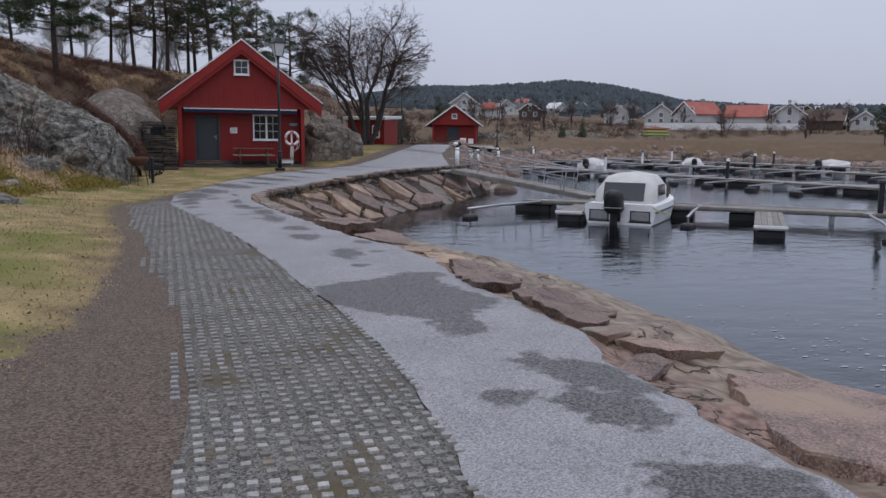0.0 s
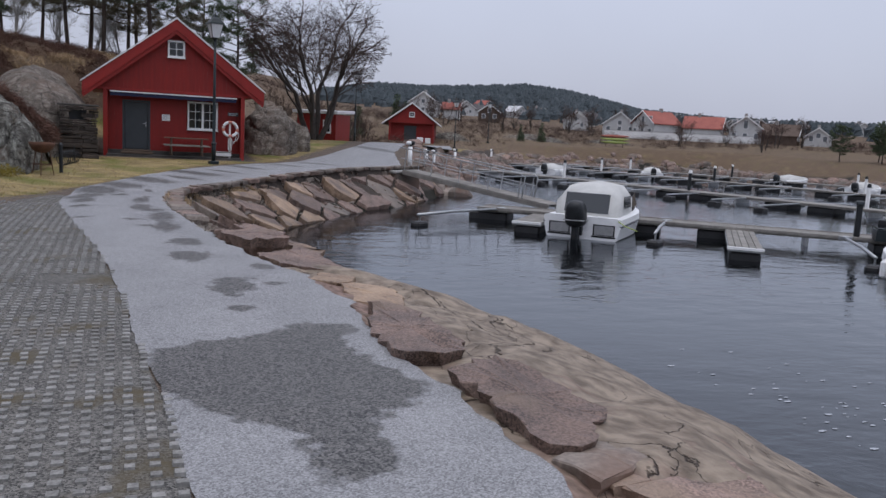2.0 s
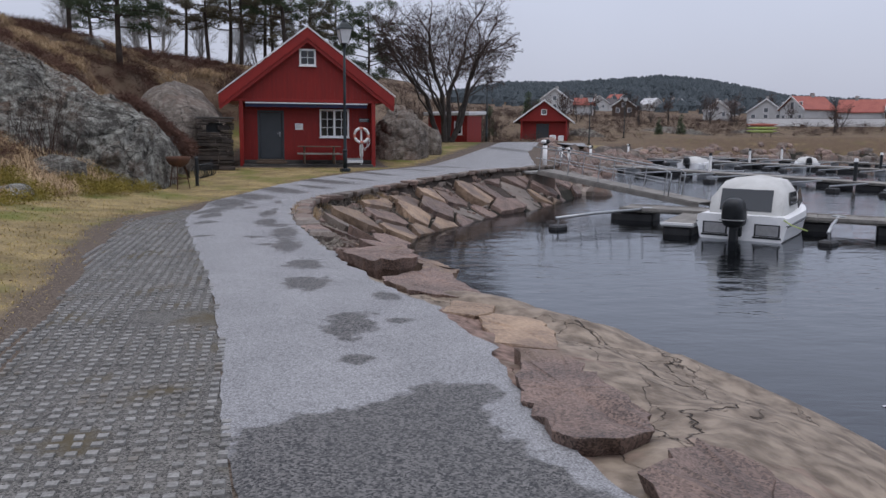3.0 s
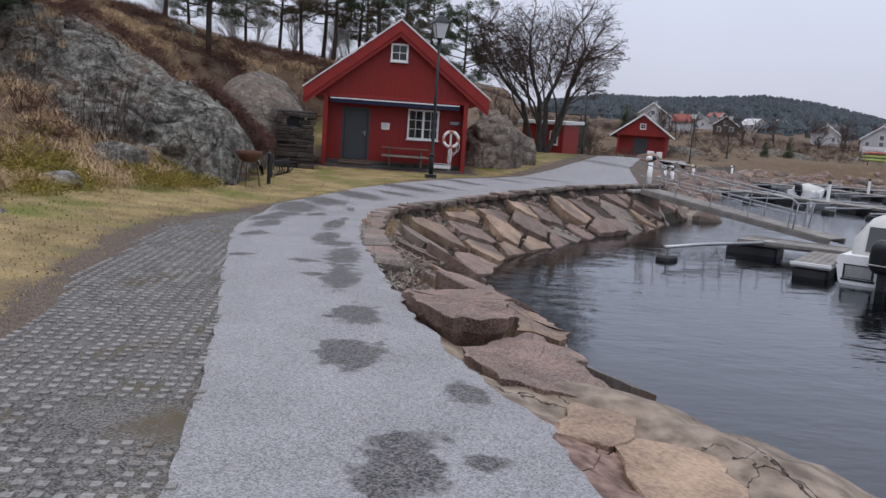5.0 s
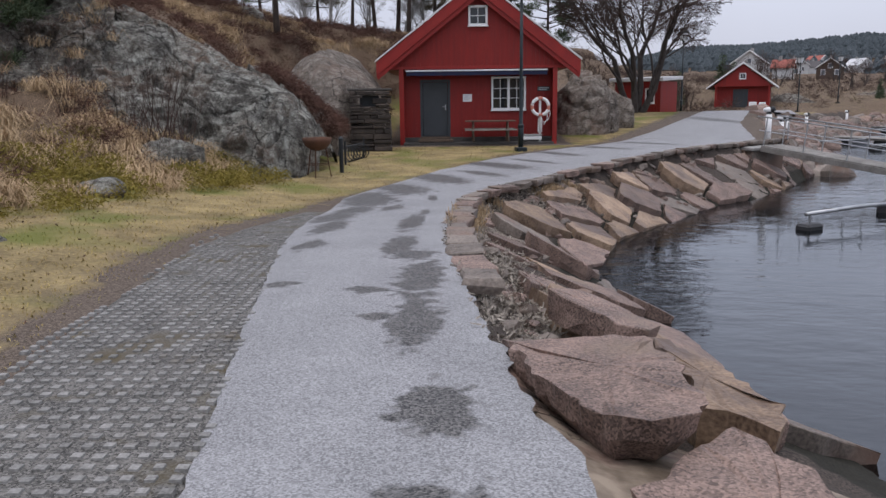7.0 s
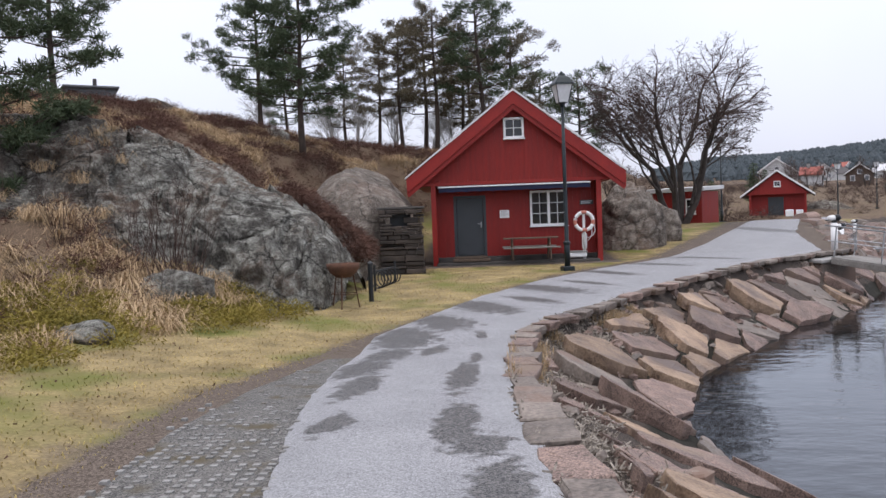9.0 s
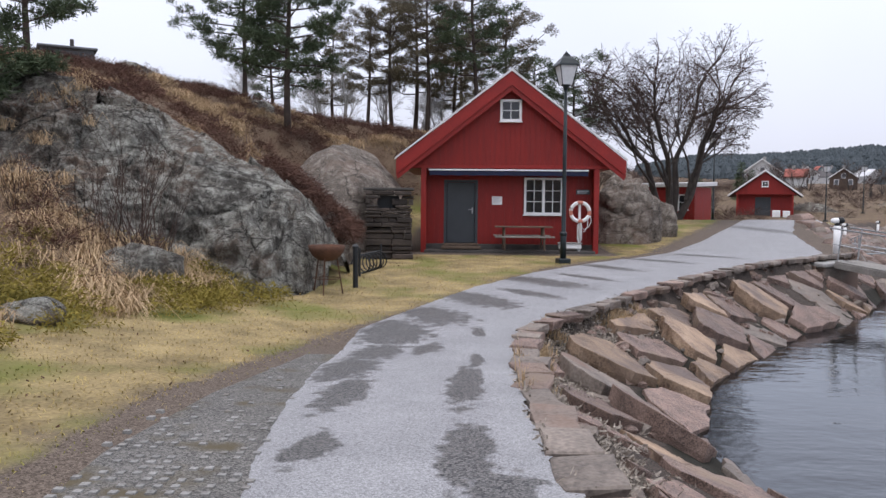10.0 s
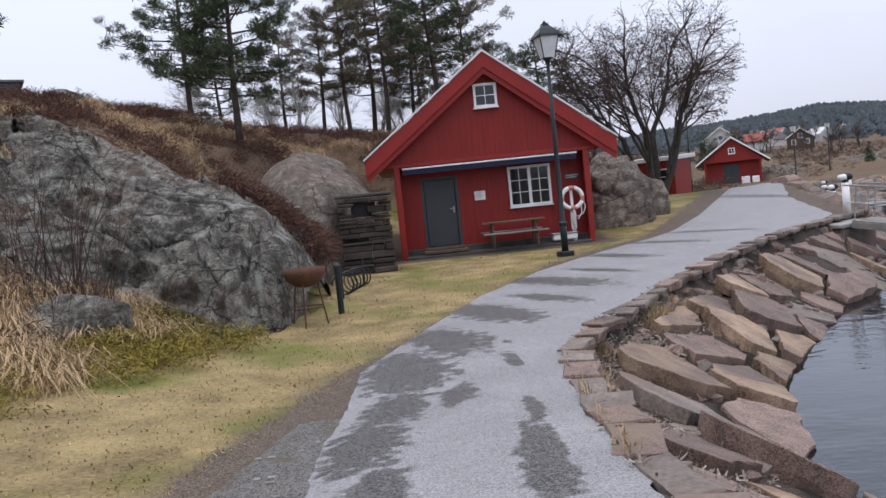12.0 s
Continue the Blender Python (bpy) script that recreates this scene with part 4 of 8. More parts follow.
# ---- rock outcrops on the hillside ----
def outcrop(name, cx, cy, cz, rx, ry, rz, seed, label, category="rock", turn=0.0, levels=5, planes=22, keep=0.74, mat=None, taper=0.0, crack=0.55, relief=1.0):
    """A rock with flattened faces, joints and fine relief."""
    rnd = random.Random(int(seed * 17))
    bm = bmesh.new()
    bmesh.ops.create_icosphere(bm, subdivisions=levels, radius=1.0)
    off = Vector((seed * 7.3, seed * 3.1, seed * 5.7))
    rot = Matrix.Rotation(radians(turn), 3, "Z")
    size = min(rx, ry, rz)
    cuts = []
    for _ in range(planes):
        d = Vector((rnd.uniform(-1, 1), rnd.uniform(-1, 1), rnd.uniform(-0.1, 1))).normalized()
        cuts.append((d, rnd.uniform(keep, keep + 0.16)))
    beds = [(Vector((0.85, 0.3, 0.45)).normalized(), 1.15), (Vector((-0.4, 0.85, 0.35)).normalized(), 0.9), (Vector((0.25, -0.3, 0.9)).normalized(), 0.8)]
    for v in bm.verts:
        p = v.co.copy()
        for d, lim in cuts:
            over = p.dot(d) - lim
            if over > 0:
                p -= d * over * 0.92
        q = Vector((p.x * rx, p.y * ry, p.z * rz * (1 - taper * p.x)))
        n = Vector((p.x / rx, p.y / ry, p.z / rz)).normalized()
        big = noise.noise(q * 0.8 / size + off) * 0.09 * size
        near, second = noise.voronoi(q * crack + off + Vector((0.15 * noise.noise(q * 2.0), 0.15 * noise.noise(q * 2.0 + off), 0)))[0][:2]
        joint = -0.10 * min(size, 1.6) * max(0.0, 0.10 - (second - near)) / 0.10
        bent = q + Vector((noise.noise(q * 0.7 + off), noise.noise(q * 0.7 - off), 0)) * 0.5
        steps = [noise.cell(Vector((math.floor(bent.dot(d) / w), seed, w))) for d, w in beds]
        block = 0.10 * min(size, 1.6) * (noise.cell(q * crack * 0.7 + off) - 0.5) + 0.075 * min(size, 1.8) * (sum(steps) - 1.5)
        fine = 0.05 * min(size, 1.5) * (noise.noise(q * 2.3 + off) + 0.6 * noise.noise(q * 5.5 + off) + 0.4 * noise.noise(q * 13 + off))
        v.co = rot @ (q + n * (big + (joint + block * 0.35 + fine) * relief))
    ob = new(name, finish(bm, name, mat or M_OUTCROP, True))
    ob.location = (cx, cy, cz)
    return tagged(ob, label, category)


def rock_face(name, lo, hi, mat, label, seed, blocks=(), terrace=0.0, cols=230, rows=130):
    """A rounded rock face between the crest and its foot, with joints, raised blocks and fine relief."""
    ks = np.arange(len(CREST))
    off = Vector((seed * 3.7, seed * 1.9, seed * 5.3))
    verts, faces = [], []
    for i in range(cols + 1):
        k = lo + (hi - lo) * i / cols
        c = Vector([float(np.interp(k, ks, CREST[:, j])) for j in range(3)])
        fx, fy = float(np.interp(k, ks, TOE[:, 0])), float(np.interp(k, ks, TOE[:, 1]))
        f = Vector((fx, fy, gz(fx, fy) - 0.35))
        out = Vector((f.x - c.x, f.y - c.y, 0)).normalized()
        for j in range(rows + 1):
            v = -0.32 + 1.32 * j / rows
            if v < 0:
                p = c - out * (-v / 0.32) * 2.2 + Vector((0, 0, -0.75 * (v / 0.32) ** 2 - 0.12 * (-v / 0.32)))
            else:
                w = v
                if terrace:
                    w = v + terrace * math.sin(v * 18.0 + 2.0 * noise.noise(Vector((k * 1.3, seed, 0)))) / 18.0
                p = c + Vector((f.x - c.x, f.y - c.y, 0)) * v ** 0.86 + Vector((0, 0, (f.z - c.z) * max(w, 0.0) ** (1.75 + max(0.0, 3.2 - k) * 0.45)))
            n = (out * (0.25 + max(v, 0)) + Vector((0, 0, 1.0 - 0.6 * max(v, 0)))).normalized()
            bent = p + Vector((noise.noise(p * 0.8 + off), noise.noise(p * 0.8 - off), noise.noise(p * 0.9 + off * 2))) * 0.45
            near, second = noise.voronoi(Vector((bent.x * 0.55, bent.y * 0.4, bent.z * 0.75)) + off)[0][:2]
            joint = -0.16 * max(0.0, 0.07 - (second - near)) / 0.07
            n2, s2 = noise.voronoi(Vector((bent.x * 1.5, bent.y * 1.2, bent.z * 2.1)) + off)[0][:2]
            joint -= 0.05 * max(0.0, 0.06 - (s2 - n2)) / 0.06
            step = 0.15 * (noise.cell(Vector((bent.x * 0.55, bent.y * 0.4, bent.z * 0.75)) + off) - 0.5)
            dip = (bent.x * 0.35 + bent.z * 0.9 + bent.y * 0.2) * 2.4
            step += 0.09 * (dip - math.floor(dip))
            fine = 0.10 * noise.noise(p * 1.1 + off) + 0.05 * noise.noise(p * 3.1 + off) + 0.03 * noise.noise(p * 7.5 + off) + 0.018 * noise.noise(p * 17 + off)
            lift = 0.0
            for (k0, k1, v0, v1, high) in blocks:
                wob = 0.06 * noise.noise(p * 1.7 + off)
                e = min(k - k0 + wob * 3, k1 - k + wob * 3, (v - v0 + wob) * 3, (v1 - v + wob) * 3)
                lift += high * min(max(e / 0.12, 0.0), 1.0)
            verts.append(p + n * (step + joint + fine + lift))
    for i in range(cols):
        for j in range(rows):
            a = i * (rows + 1) + j
            faces.append((a, a + 1, a + rows + 2, a + rows + 1))
    me = bpy.data.meshes.new(name)
    me.from_pydata([p[:] for p in verts], [], faces)
    me.polygons.foreach_set("use_smooth", [True] * len(faces))
    me.materials.append(mat)
    return tagged(new(name, me), label, "rock"), verts, rows + 1


rock_face("rock_outcrop", 0.0, 5.9, M_OUTCROP, "long whaleback of grey gneiss with lichen blocks and cracks", 1.0, ((2.3, 4.02, 0.27, 0.84, 0.26), (3.3, 4.7, 0.86, 1.1, 0.2), (4.15, 5.3, 0.1, 0.55, 0.12)))
_, LEFT_FACE, LEFT_ROWS = rock_face("rock_outcrop", 5.75, 9.0, M_CRAG, "steep dark cracked gneiss crag with grassy ledges", 2.0, ((6.1, 6.9, 0.2, 0.6, 0.2), (7.2, 8.2, 0.45, 0.9, 0.22)), terrace=0.85)
outcrop("rock_outcrop", -5.4, 0.9, 0.1, 2.2, 4.6, 3.4, 4.0, "smooth water-streaked rock dome beside the stone grill", turn=10, levels=6, mat=M_BOULDER, planes=9, keep=0.86, crack=0.22, relief=0.4)
outcrop("rock_outcrop", -7.6, -2.6, 0.7, 1.5, 1.6, 2.0, 14.0, "brown-streaked rock shoulder below the heather", turn=-15, levels=6, mat=M_BOULDER, relief=0.6)
outcrop("rock_outcrop", -5.5, -5.2, 0.2, 1.25, 1.7, 1.75, 24.0, "brown rock shoulder under the gully heather", turn=20, levels=6, mat=M_BOULDER, relief=0.6)
outcrop("rock_outcrop", -17.0, 10.0, 6.2, 3.6, 2.4, 1.5, 13.0, "bare rock knoll on the hilltop", turn=-20, relief=0.7)
outcrop("rock_outcrop", -11.6, 11.0, 5.5, 1.8, 1.2, 0.9, 15.0, "low bare rock hump in the heather", turn=-20, relief=0.7)
outcrop("boulder", 4.65, 5.2, 0.3, 1.55, 2.3, 2.95, 5.0, "large rounded brownish boulder beside the red house", "boulder", turn=-20, levels=6, mat=M_BOULDER)
outcrop("boulder", 6.2, 7.6, 0.6, 1.3, 1.8, 1.6, 6.0, "mossy boulder behind the red house", "boulder", turn=15, mat=M_BOULDER)
outcrop("rock_outcrop", -6.9, -13.0, 0.35, 0.9, 0.5, 0.5, 8.0, "low mossy rock in the grassy slope", turn=20)
outcrop("rock_outcrop", 39.5, 69.0, -0.4, 5.5, 3.0, 2.6, 31.0, "grey rock hump beside the far boathouse", turn=-30, mat=M_CRAG)
outcrop("rock_outcrop", 57.0, 80.0, 0.0, 9.0, 4.0, 3.0, 32.0, "brown-grey rock hump above the far shore", turn=-25, mat=M_CRAG)
outcrop("rock_outcrop", 74.0, 84.0, 0.0, 8.0, 4.0, 2.4, 33.0, "low rock hump below the white houses", turn=-35, mat=M_CRAG)
outcrop("boulder", -6.3, -21.5, -0.05, 0.75, 0.6, 0.32, 9.0, "flat grey boulder in the verge", "boulder", levels=4)
outcrop("boulder", -7.1, -15.9, -0.02, 0.55, 0.36, 0.24, 10.0, "small pale boulder in the grass", "boulder", levels=4)
outcrop("boulder", -6.2, -28.5, 0.0, 0.9, 0.8, 0.45, 11.0, "grey boulder at the edge of the verge", "boulder", levels=4)


# ---- stones of the shore ----
def slab_mesh(name, seed, lx, ly, lz, mat, sides=7, worn=0.10):
    """A broken granite slab: an uneven outline, chamfered rim, tilted top."""
    rnd = random.Random(seed)
    bm = bmesh.new()
    ang = sorted((k + rnd.uniform(-0.36, 0.36)) * 2 * math.pi / sides for k in range(sides))
    rim = []
    for a in ang:
        c, s = math.cos(a), math.sin(a)
        k = 1.0 / max(abs(c), abs(s)) ** 0.85 * rnd.uniform(0.82, 1.02)
        rim.append((c * k * lx / 2, s * k * ly / 2))
    tx, ty = rnd.uniform(-0.12, 0.12), rnd.uniform(-0.12, 0.12)
    rings = []
    for (scale, z) in ((0.92, -lz), (1.0, -lz * 0.45), (1.0 - worn * 0.25, -lz * worn), (1.0 - worn, 0.0)):
        rings.append([bm.verts.new((x * scale + rnd.uniform(-0.02, 0.02), y * scale + rnd.uniform(-0.02, 0.02),
                                    z + (tx * x + ty * y) * (1 + z / lz) + rnd.uniform(-0.04, 0.04) * lz)) for x, y in rim])
    k = sides
    for lo, hi in zip(rings, rings[1:]):
        for i in range(k):
            bm.faces.new((lo[i], lo[(i + 1) % k], hi[(i + 1) % k], hi[i]))
    bm.faces.new(list(reversed(rings[0])))
    mid = bm.verts.new((rnd.uniform(-0.1, 0.1) * lx, rnd.uniform(-0.1, 0.1) * ly, rnd.uniform(0.01, 0.07) * lz))
    for i in range(k):
        bm.faces.new((rings[-1][i], rings[-1][(i + 1) % k], mid))
    return finish(bm, name, mat)


def fractions(line, a, b):
    sub = line[a:b + 1]
    d = np.r_[0, np.cumsum(np.hypot(*np.diff(sub, axis=0).T))]
    return sub, d / d[-1], d[-1]


E_SUB, E_F, E_LEN = fractions(EDGE, BEND, LANDING)
S_SUB, S_F, _ = fractions(SHORE, 10, 23)


def bank(f, u):
    """A place on the bank: f along it, u from the road's edge (0) to the waterline (1)."""
    ex, ey = np.interp(f, E_F, E_SUB[:, 0]), np.interp(f, E_F, E_SUB[:, 1])
    sx, sy = np.interp(f, S_F, S_SUB[:, 0]), np.interp(f, S_F, S_SUB[:, 1])
    return ex + (sx - ex) * u, ey + (sy - ey) * u


def lay(name, me, parent, x, y, z, turn, tilt_x=0.0, tilt_y=0.0, scale=(1, 1, 1)):
    ob = new(name, me)
    ob.parent = parent
    ob.matrix_basis = Matrix.LocRotScale((x, y, z), Euler((radians(tilt_x), radians(tilt_y), radians(turn))), scale)
    return ob


def clip_cell(poly, p, q):
    """The part of a polygon that lies nearer to p than to q."""
    m, d = ((p[0] + q[0]) / 2, (p[1] + q[1]) / 2), (q[0] - p[0], q[1] - p[1])
    side = [(a[0] - m[0]) * d[0] + (a[1] - m[1]) * d[1] for a in poly]
    out = []
    for k, a in enumerate(poly):
        b, sa, sb = poly[(k + 1) % len(poly)], side[k], side[(k + 1) % len(poly)]
        if sa <= 0:
            out.append(a)
        if sa * sb < 0:
            t = sa / (sa - sb)
            out.append((a[0] + (b[0] - a[0]) * t, a[1] + (b[1] - a[1]) * t))
    return out


def flag(name, outline, thick, mat, rnd, place, worn=0.05, jag=0.03, swell=0.02, step=0.28, lean=(0.0, 0.0), under=0.05):
    """A broken flat stone on an outline: chipped rim, split edges, uneven top; place maps (a, b, height) to the bank."""
    rim = []
    for k, a in enumerate(outline):
        b = outline[(k + 1) % len(outline)]
        n = max(1, int(math.hypot(b[0] - a[0], b[1] - a[1]) / step))
        for j in range(n):
            t = j / n
            rim.append((a[0] + (b[0] - a[0]) * t + rnd.uniform(-jag, jag), a[1] + (b[1] - a[1]) * t + rnd.uniform(-jag, jag)))
    cx, cy = sum(p[0] for p in rim) / len(rim), sum(p[1] for p in rim) / len(rim)
    ta, tb = lean[0] + rnd.uniform(-0.05, 0.05), lean[1] + rnd.uniform(-0.05, 0.05)
    bm = bmesh.new()
    rings = []
    for inset, h, rough_by in ((under, -thick, 0.02), (under * 0.3, -thick * 0.5, 0.02), (0.012, -worn * 0.55, 0.008), (worn, 0.0, 0.006), (0.22, swell * 0.7, 0.012)):
        ring = []
        for (x, y) in rim:
            d = max(math.hypot(x - cx, y - cy), 0.05)
            k = max(0.25, 1 - inset / d)
            px, py = cx + (x - cx) * k + rnd.uniform(-rough_by, rough_by), cy + (y - cy) * k + rnd.uniform(-rough_by, rough_by)
            ring.append(bm.verts.new(place(px, py, h + ta * (px - cx) + tb * (py - cy) + rnd.uniform(-rough_by, rough_by) * 0.8)))
        rings.append(ring)
    k = len(rim)
    for lo, hi in zip(rings, rings[1:]):
        for i in range(k):
            bm.faces.new((lo[i], lo[(i + 1) % k], hi[(i + 1) % k], hi[i]))
    bm.faces.new(list(reversed(rings[0])))
    mid = bm.verts.new(place(cx, cy, swell))
    for i in range(k):
        bm.faces.new((rings[-1][i], rings[-1][(i + 1) % k], mid))
    return finish(bm, name, mat)


rnd = random.Random(5)
embankment = tagged(new("embankment"), "sloping bank of broken reddish granite slabs above the water", "embankment", kind="structure")
DOWN = 3.3


def on_bank(lift):
    def place(s, d, h):
        f, u = min(max(s / E_LEN, 0.0), 1.0), d / DOWN
        x, y = bank(f, u)
        top = float(land(np.array([bank(f, 0)[0]]), np.array([bank(f, 0)[1]]))[0])
        z = (top - 0.22) * (1 - u) + WATER * u
        return (x + 0.3 * h, y - 0.1 * h, z + lift + h)
    return place


def stone_field(s0, s1, d0, d1, angle, long_by, wide_by, seed):
    """Broad slabs fitted side by side, their length turned by an angle from straight down the bank."""
    r = random.Random(seed)
    c, sn = math.cos(radians(angle)), math.sin(radians(angle))
    warp = lambda s, d: ((d * c - s * sn) / long_by, (d * sn + s * c) / wide_by)
    back = lambda a, b: (b * wide_by * c - a * long_by * sn, a * long_by * c + b * wide_by * sn)
    sites = []
    for a in range(-60, 61):
        for b in range(-60, 61):
            q = (a + 0.5 * (b % 2) + r.uniform(-0.34, 0.34), b + r.uniform(-0.30, 0.30))
            s, d = back(*q)
            if s0 - 2 < s < s1 + 2 and d0 - 2 < d < d1 + 2:
                sites.append(q)
    frame_poly = [warp(s0, d0), warp(s1, d0), warp(s1, d1), warp(s0, d1)]
    for p in sites:
        s, d = back(*p)
        cell = frame_poly
        for q in sites:
            if q is not p and abs(q[0] - p[0]) < 3 and abs(q[1] - p[1]) < 3 and cell:
                cell = clip_cell(cell, p, q)
        if len(cell) < 3:
            continue
        shape = [back(*q) for q in cell]
        area = abs(sum(shape[k][0] * shape[(k + 1) % len(shape)][1] - shape[(k + 1) % len(shape)][0] * shape[k][1] for k in range(len(shape)))) / 2
        if area < 0.10 or r.random() < 0.04:
            continue
        mx, my = sum(q[0] for q in shape) / len(shape), sum(q[1] for q in shape) / len(shape)
        gap = r.uniform(0.05, 0.12)
        slant = -r.uniform(0.0, 0.19)
        shape = [(mx + (q[0] - mx) * max(0.5, 1 - gap / max(math.hypot(q[0] - mx, q[1] - my), 0.1)), my + (q[1] - my) * max(0.5, 1 - gap / max(math.hypot(q[0] - mx, q[1] - my), 0.1))) for q in shape]
        me = flag("stone", shape, r.uniform(0.24, 0.34), r.choice((M_GRANITE, M_GRANITE, M_GRANITE, M_OCHRE, M_OCHRE, M_GRANITE_GREY)), r, on_bank(0.13 + r.uniform(-0.14, 0.10)), 0.02, 0.04, 0.01, 0.16, (slant * c, slant * sn))
        new("stone", me).parent = embankment


M_OCHRE = material("ochre_granite", (0.10, 0.062, 0.042), (0.38, 0.27, 0.18), scale=2.0, fine=34, rough=0.6, bump=0.7, vary=0.25, third=(0.12, 0.085, 0.07), third_scale=0.9, third_at=0.57, contrast=0.2)
NEAR = 0.20 * E_LEN
stone_field(0.3, NEAR, 0.95, 3.5, 54, 1.7, 1.3, 41)
stone_field(NEAR, E_LEN - 0.1, 0.62, 3.55, 46, 1.9, 1.25, 42)
# small broken stones wedged between the slabs
CHIPS = [slab_mesh("chip_stone", 300 + k, 0.34, 0.26, 0.17, (M_GRANITE, M_GRANITE_GREY)[k % 2], 5 + k % 2, 0.14) for k in range(6)]
for _ in range(260):
    f, u = rnd.uniform(0.01, 0.99), rnd.uniform(0.06, 0.24) if rnd.random() < 0.6 else rnd.uniform(0.2, 0.9)
    x, y = bank(f, u)
    lay("chip_stone", rnd.choice(CHIPS), embankment, x, y, gz(x, y) + 0.07, rnd.uniform(0, 360), rnd.uniform(-25, 25), rnd.uniform(-25, 25), (rnd.uniform(0.3, 1.0),) * 3)

# kerb of flat stones along the road's edge
kerb = tagged(new("kerb"), "uneven kerb of flat reddish granite stones along the path", "kerb", kind="structure")
s = 1.6
while s < E_LEN - 0.2:
    k = rnd.uniform(0.42, 0.85)
    w = rnd.uniform(0.26, 0.48)
    f = (s + k / 2) / E_LEN
    x, y = bank(f, 0.05)
    xb, yb = bank(f + 0.004, 0.05)
    turn = math.atan2(yb - y, xb - x) + rnd.uniform(-0.12, 0.12)
    zt = float(land(np.array([x]), np.array([y]))[0]) + 0.035 + rnd.uniform(-0.015, 0.02)
    c, sn = math.cos(turn), math.sin(turn)
    outline = [(-k / 2 * rnd.uniform(0.8, 1), -w / 2 * rnd.uniform(0.7, 1.1)), (k / 2 * rnd.uniform(0.8, 1), -w / 2 * rnd.uniform(0.7, 1.1)),
               (k / 2 * rnd.uniform(0.85, 1), w / 2 * rnd.uniform(0.7, 1.0)), (-k / 2 * rnd.uniform(0.85, 1), w / 2 * rnd.uniform(0.7, 1.0))]
    me = flag("kerb_stone", outline, 0.13, rnd.choice((M_GRANITE, M_GRANITE_GREY, M_GRANITE_GREY)), rnd, lambda a, b, h: (x + a * c - b * sn, y + a * sn + b * c, zt + h), 0.025, 0.02, 0.008, 0.2)
    new("kerb_stone", me).parent = kerb
    s += k + rnd.uniform(0.0, 0.06)
# large flat slabs and bedrock ledges at the bend: x, y, top height, length, width, thickness, turn, dip
ledge = tagged(new("granite_ledge"), "large flat reddish granite slabs at the water's edge", "rock ledge", kind="structure")
BIG = [(1.0, -23.7, -0.78, 2.0, 0.6, 0.36, -56, 14), (0.30, -34.3, -0.13, 0.6, 0.36, 0.10, 40, 2), (0.72, -28.7, -0.24, 1.3, 0.7, 0.16, 80, 8), (0.35, -23.1, -0.33, 1.3, 0.6, 0.26, -60, 12),
       (0.20, -31.75, -0.16, 0.36, 0.24, 0.14, 10, 4), (1.15, -35.2, -0.27, 2.3, 1.3, 0.2, 60, 9), (1.0, -37.2, -0.25, 2.4, 1.2, 0.2, 75, 7), (0.45, -28.0, -0.2, 0.9, 0.5, 0.14, 60, 6), (0.62, -33.3, -0.14, 0.8, 0.4, 0.1, 30, 4)]
for i, (x, y, z, lx, ly, lz, turn, dip) in enumerate(BIG):
    r = random.Random(700 + i)
    u = lambda a: a * r.uniform(0.78, 1.0)
    outline = [(u(-lx / 2), u(-ly / 2) * 0.8), (u(-lx * 0.1), u(-ly / 2)), (u(lx / 2) * 0.9, u(-ly / 2) * 0.9), (u(lx / 2), u(ly * 0.1)), (u(lx / 2) * 0.75, u(ly / 2)), (u(-lx * 0.2), u(ly / 2)), (u(-lx / 2), u(ly / 2) * 0.8)]
    me = flag("slab", outline, lz, M_OCHRE if i in (2, 7) else M_GRANITE_GREY if i in (4, 8) else M_GRANITE, r, lambda a, b, h: (a, b, h), 0.02, 0.04, 0.015, 0.13)
    ob = lay("slab", me, ledge, x, y, z, turn)
    ob.matrix_basis = Matrix.Translation((x, y, z)) @ Matrix.Rotation(radians(dip), 4, "Y") @ Matrix.Rotation(radians(turn), 4, "Z")
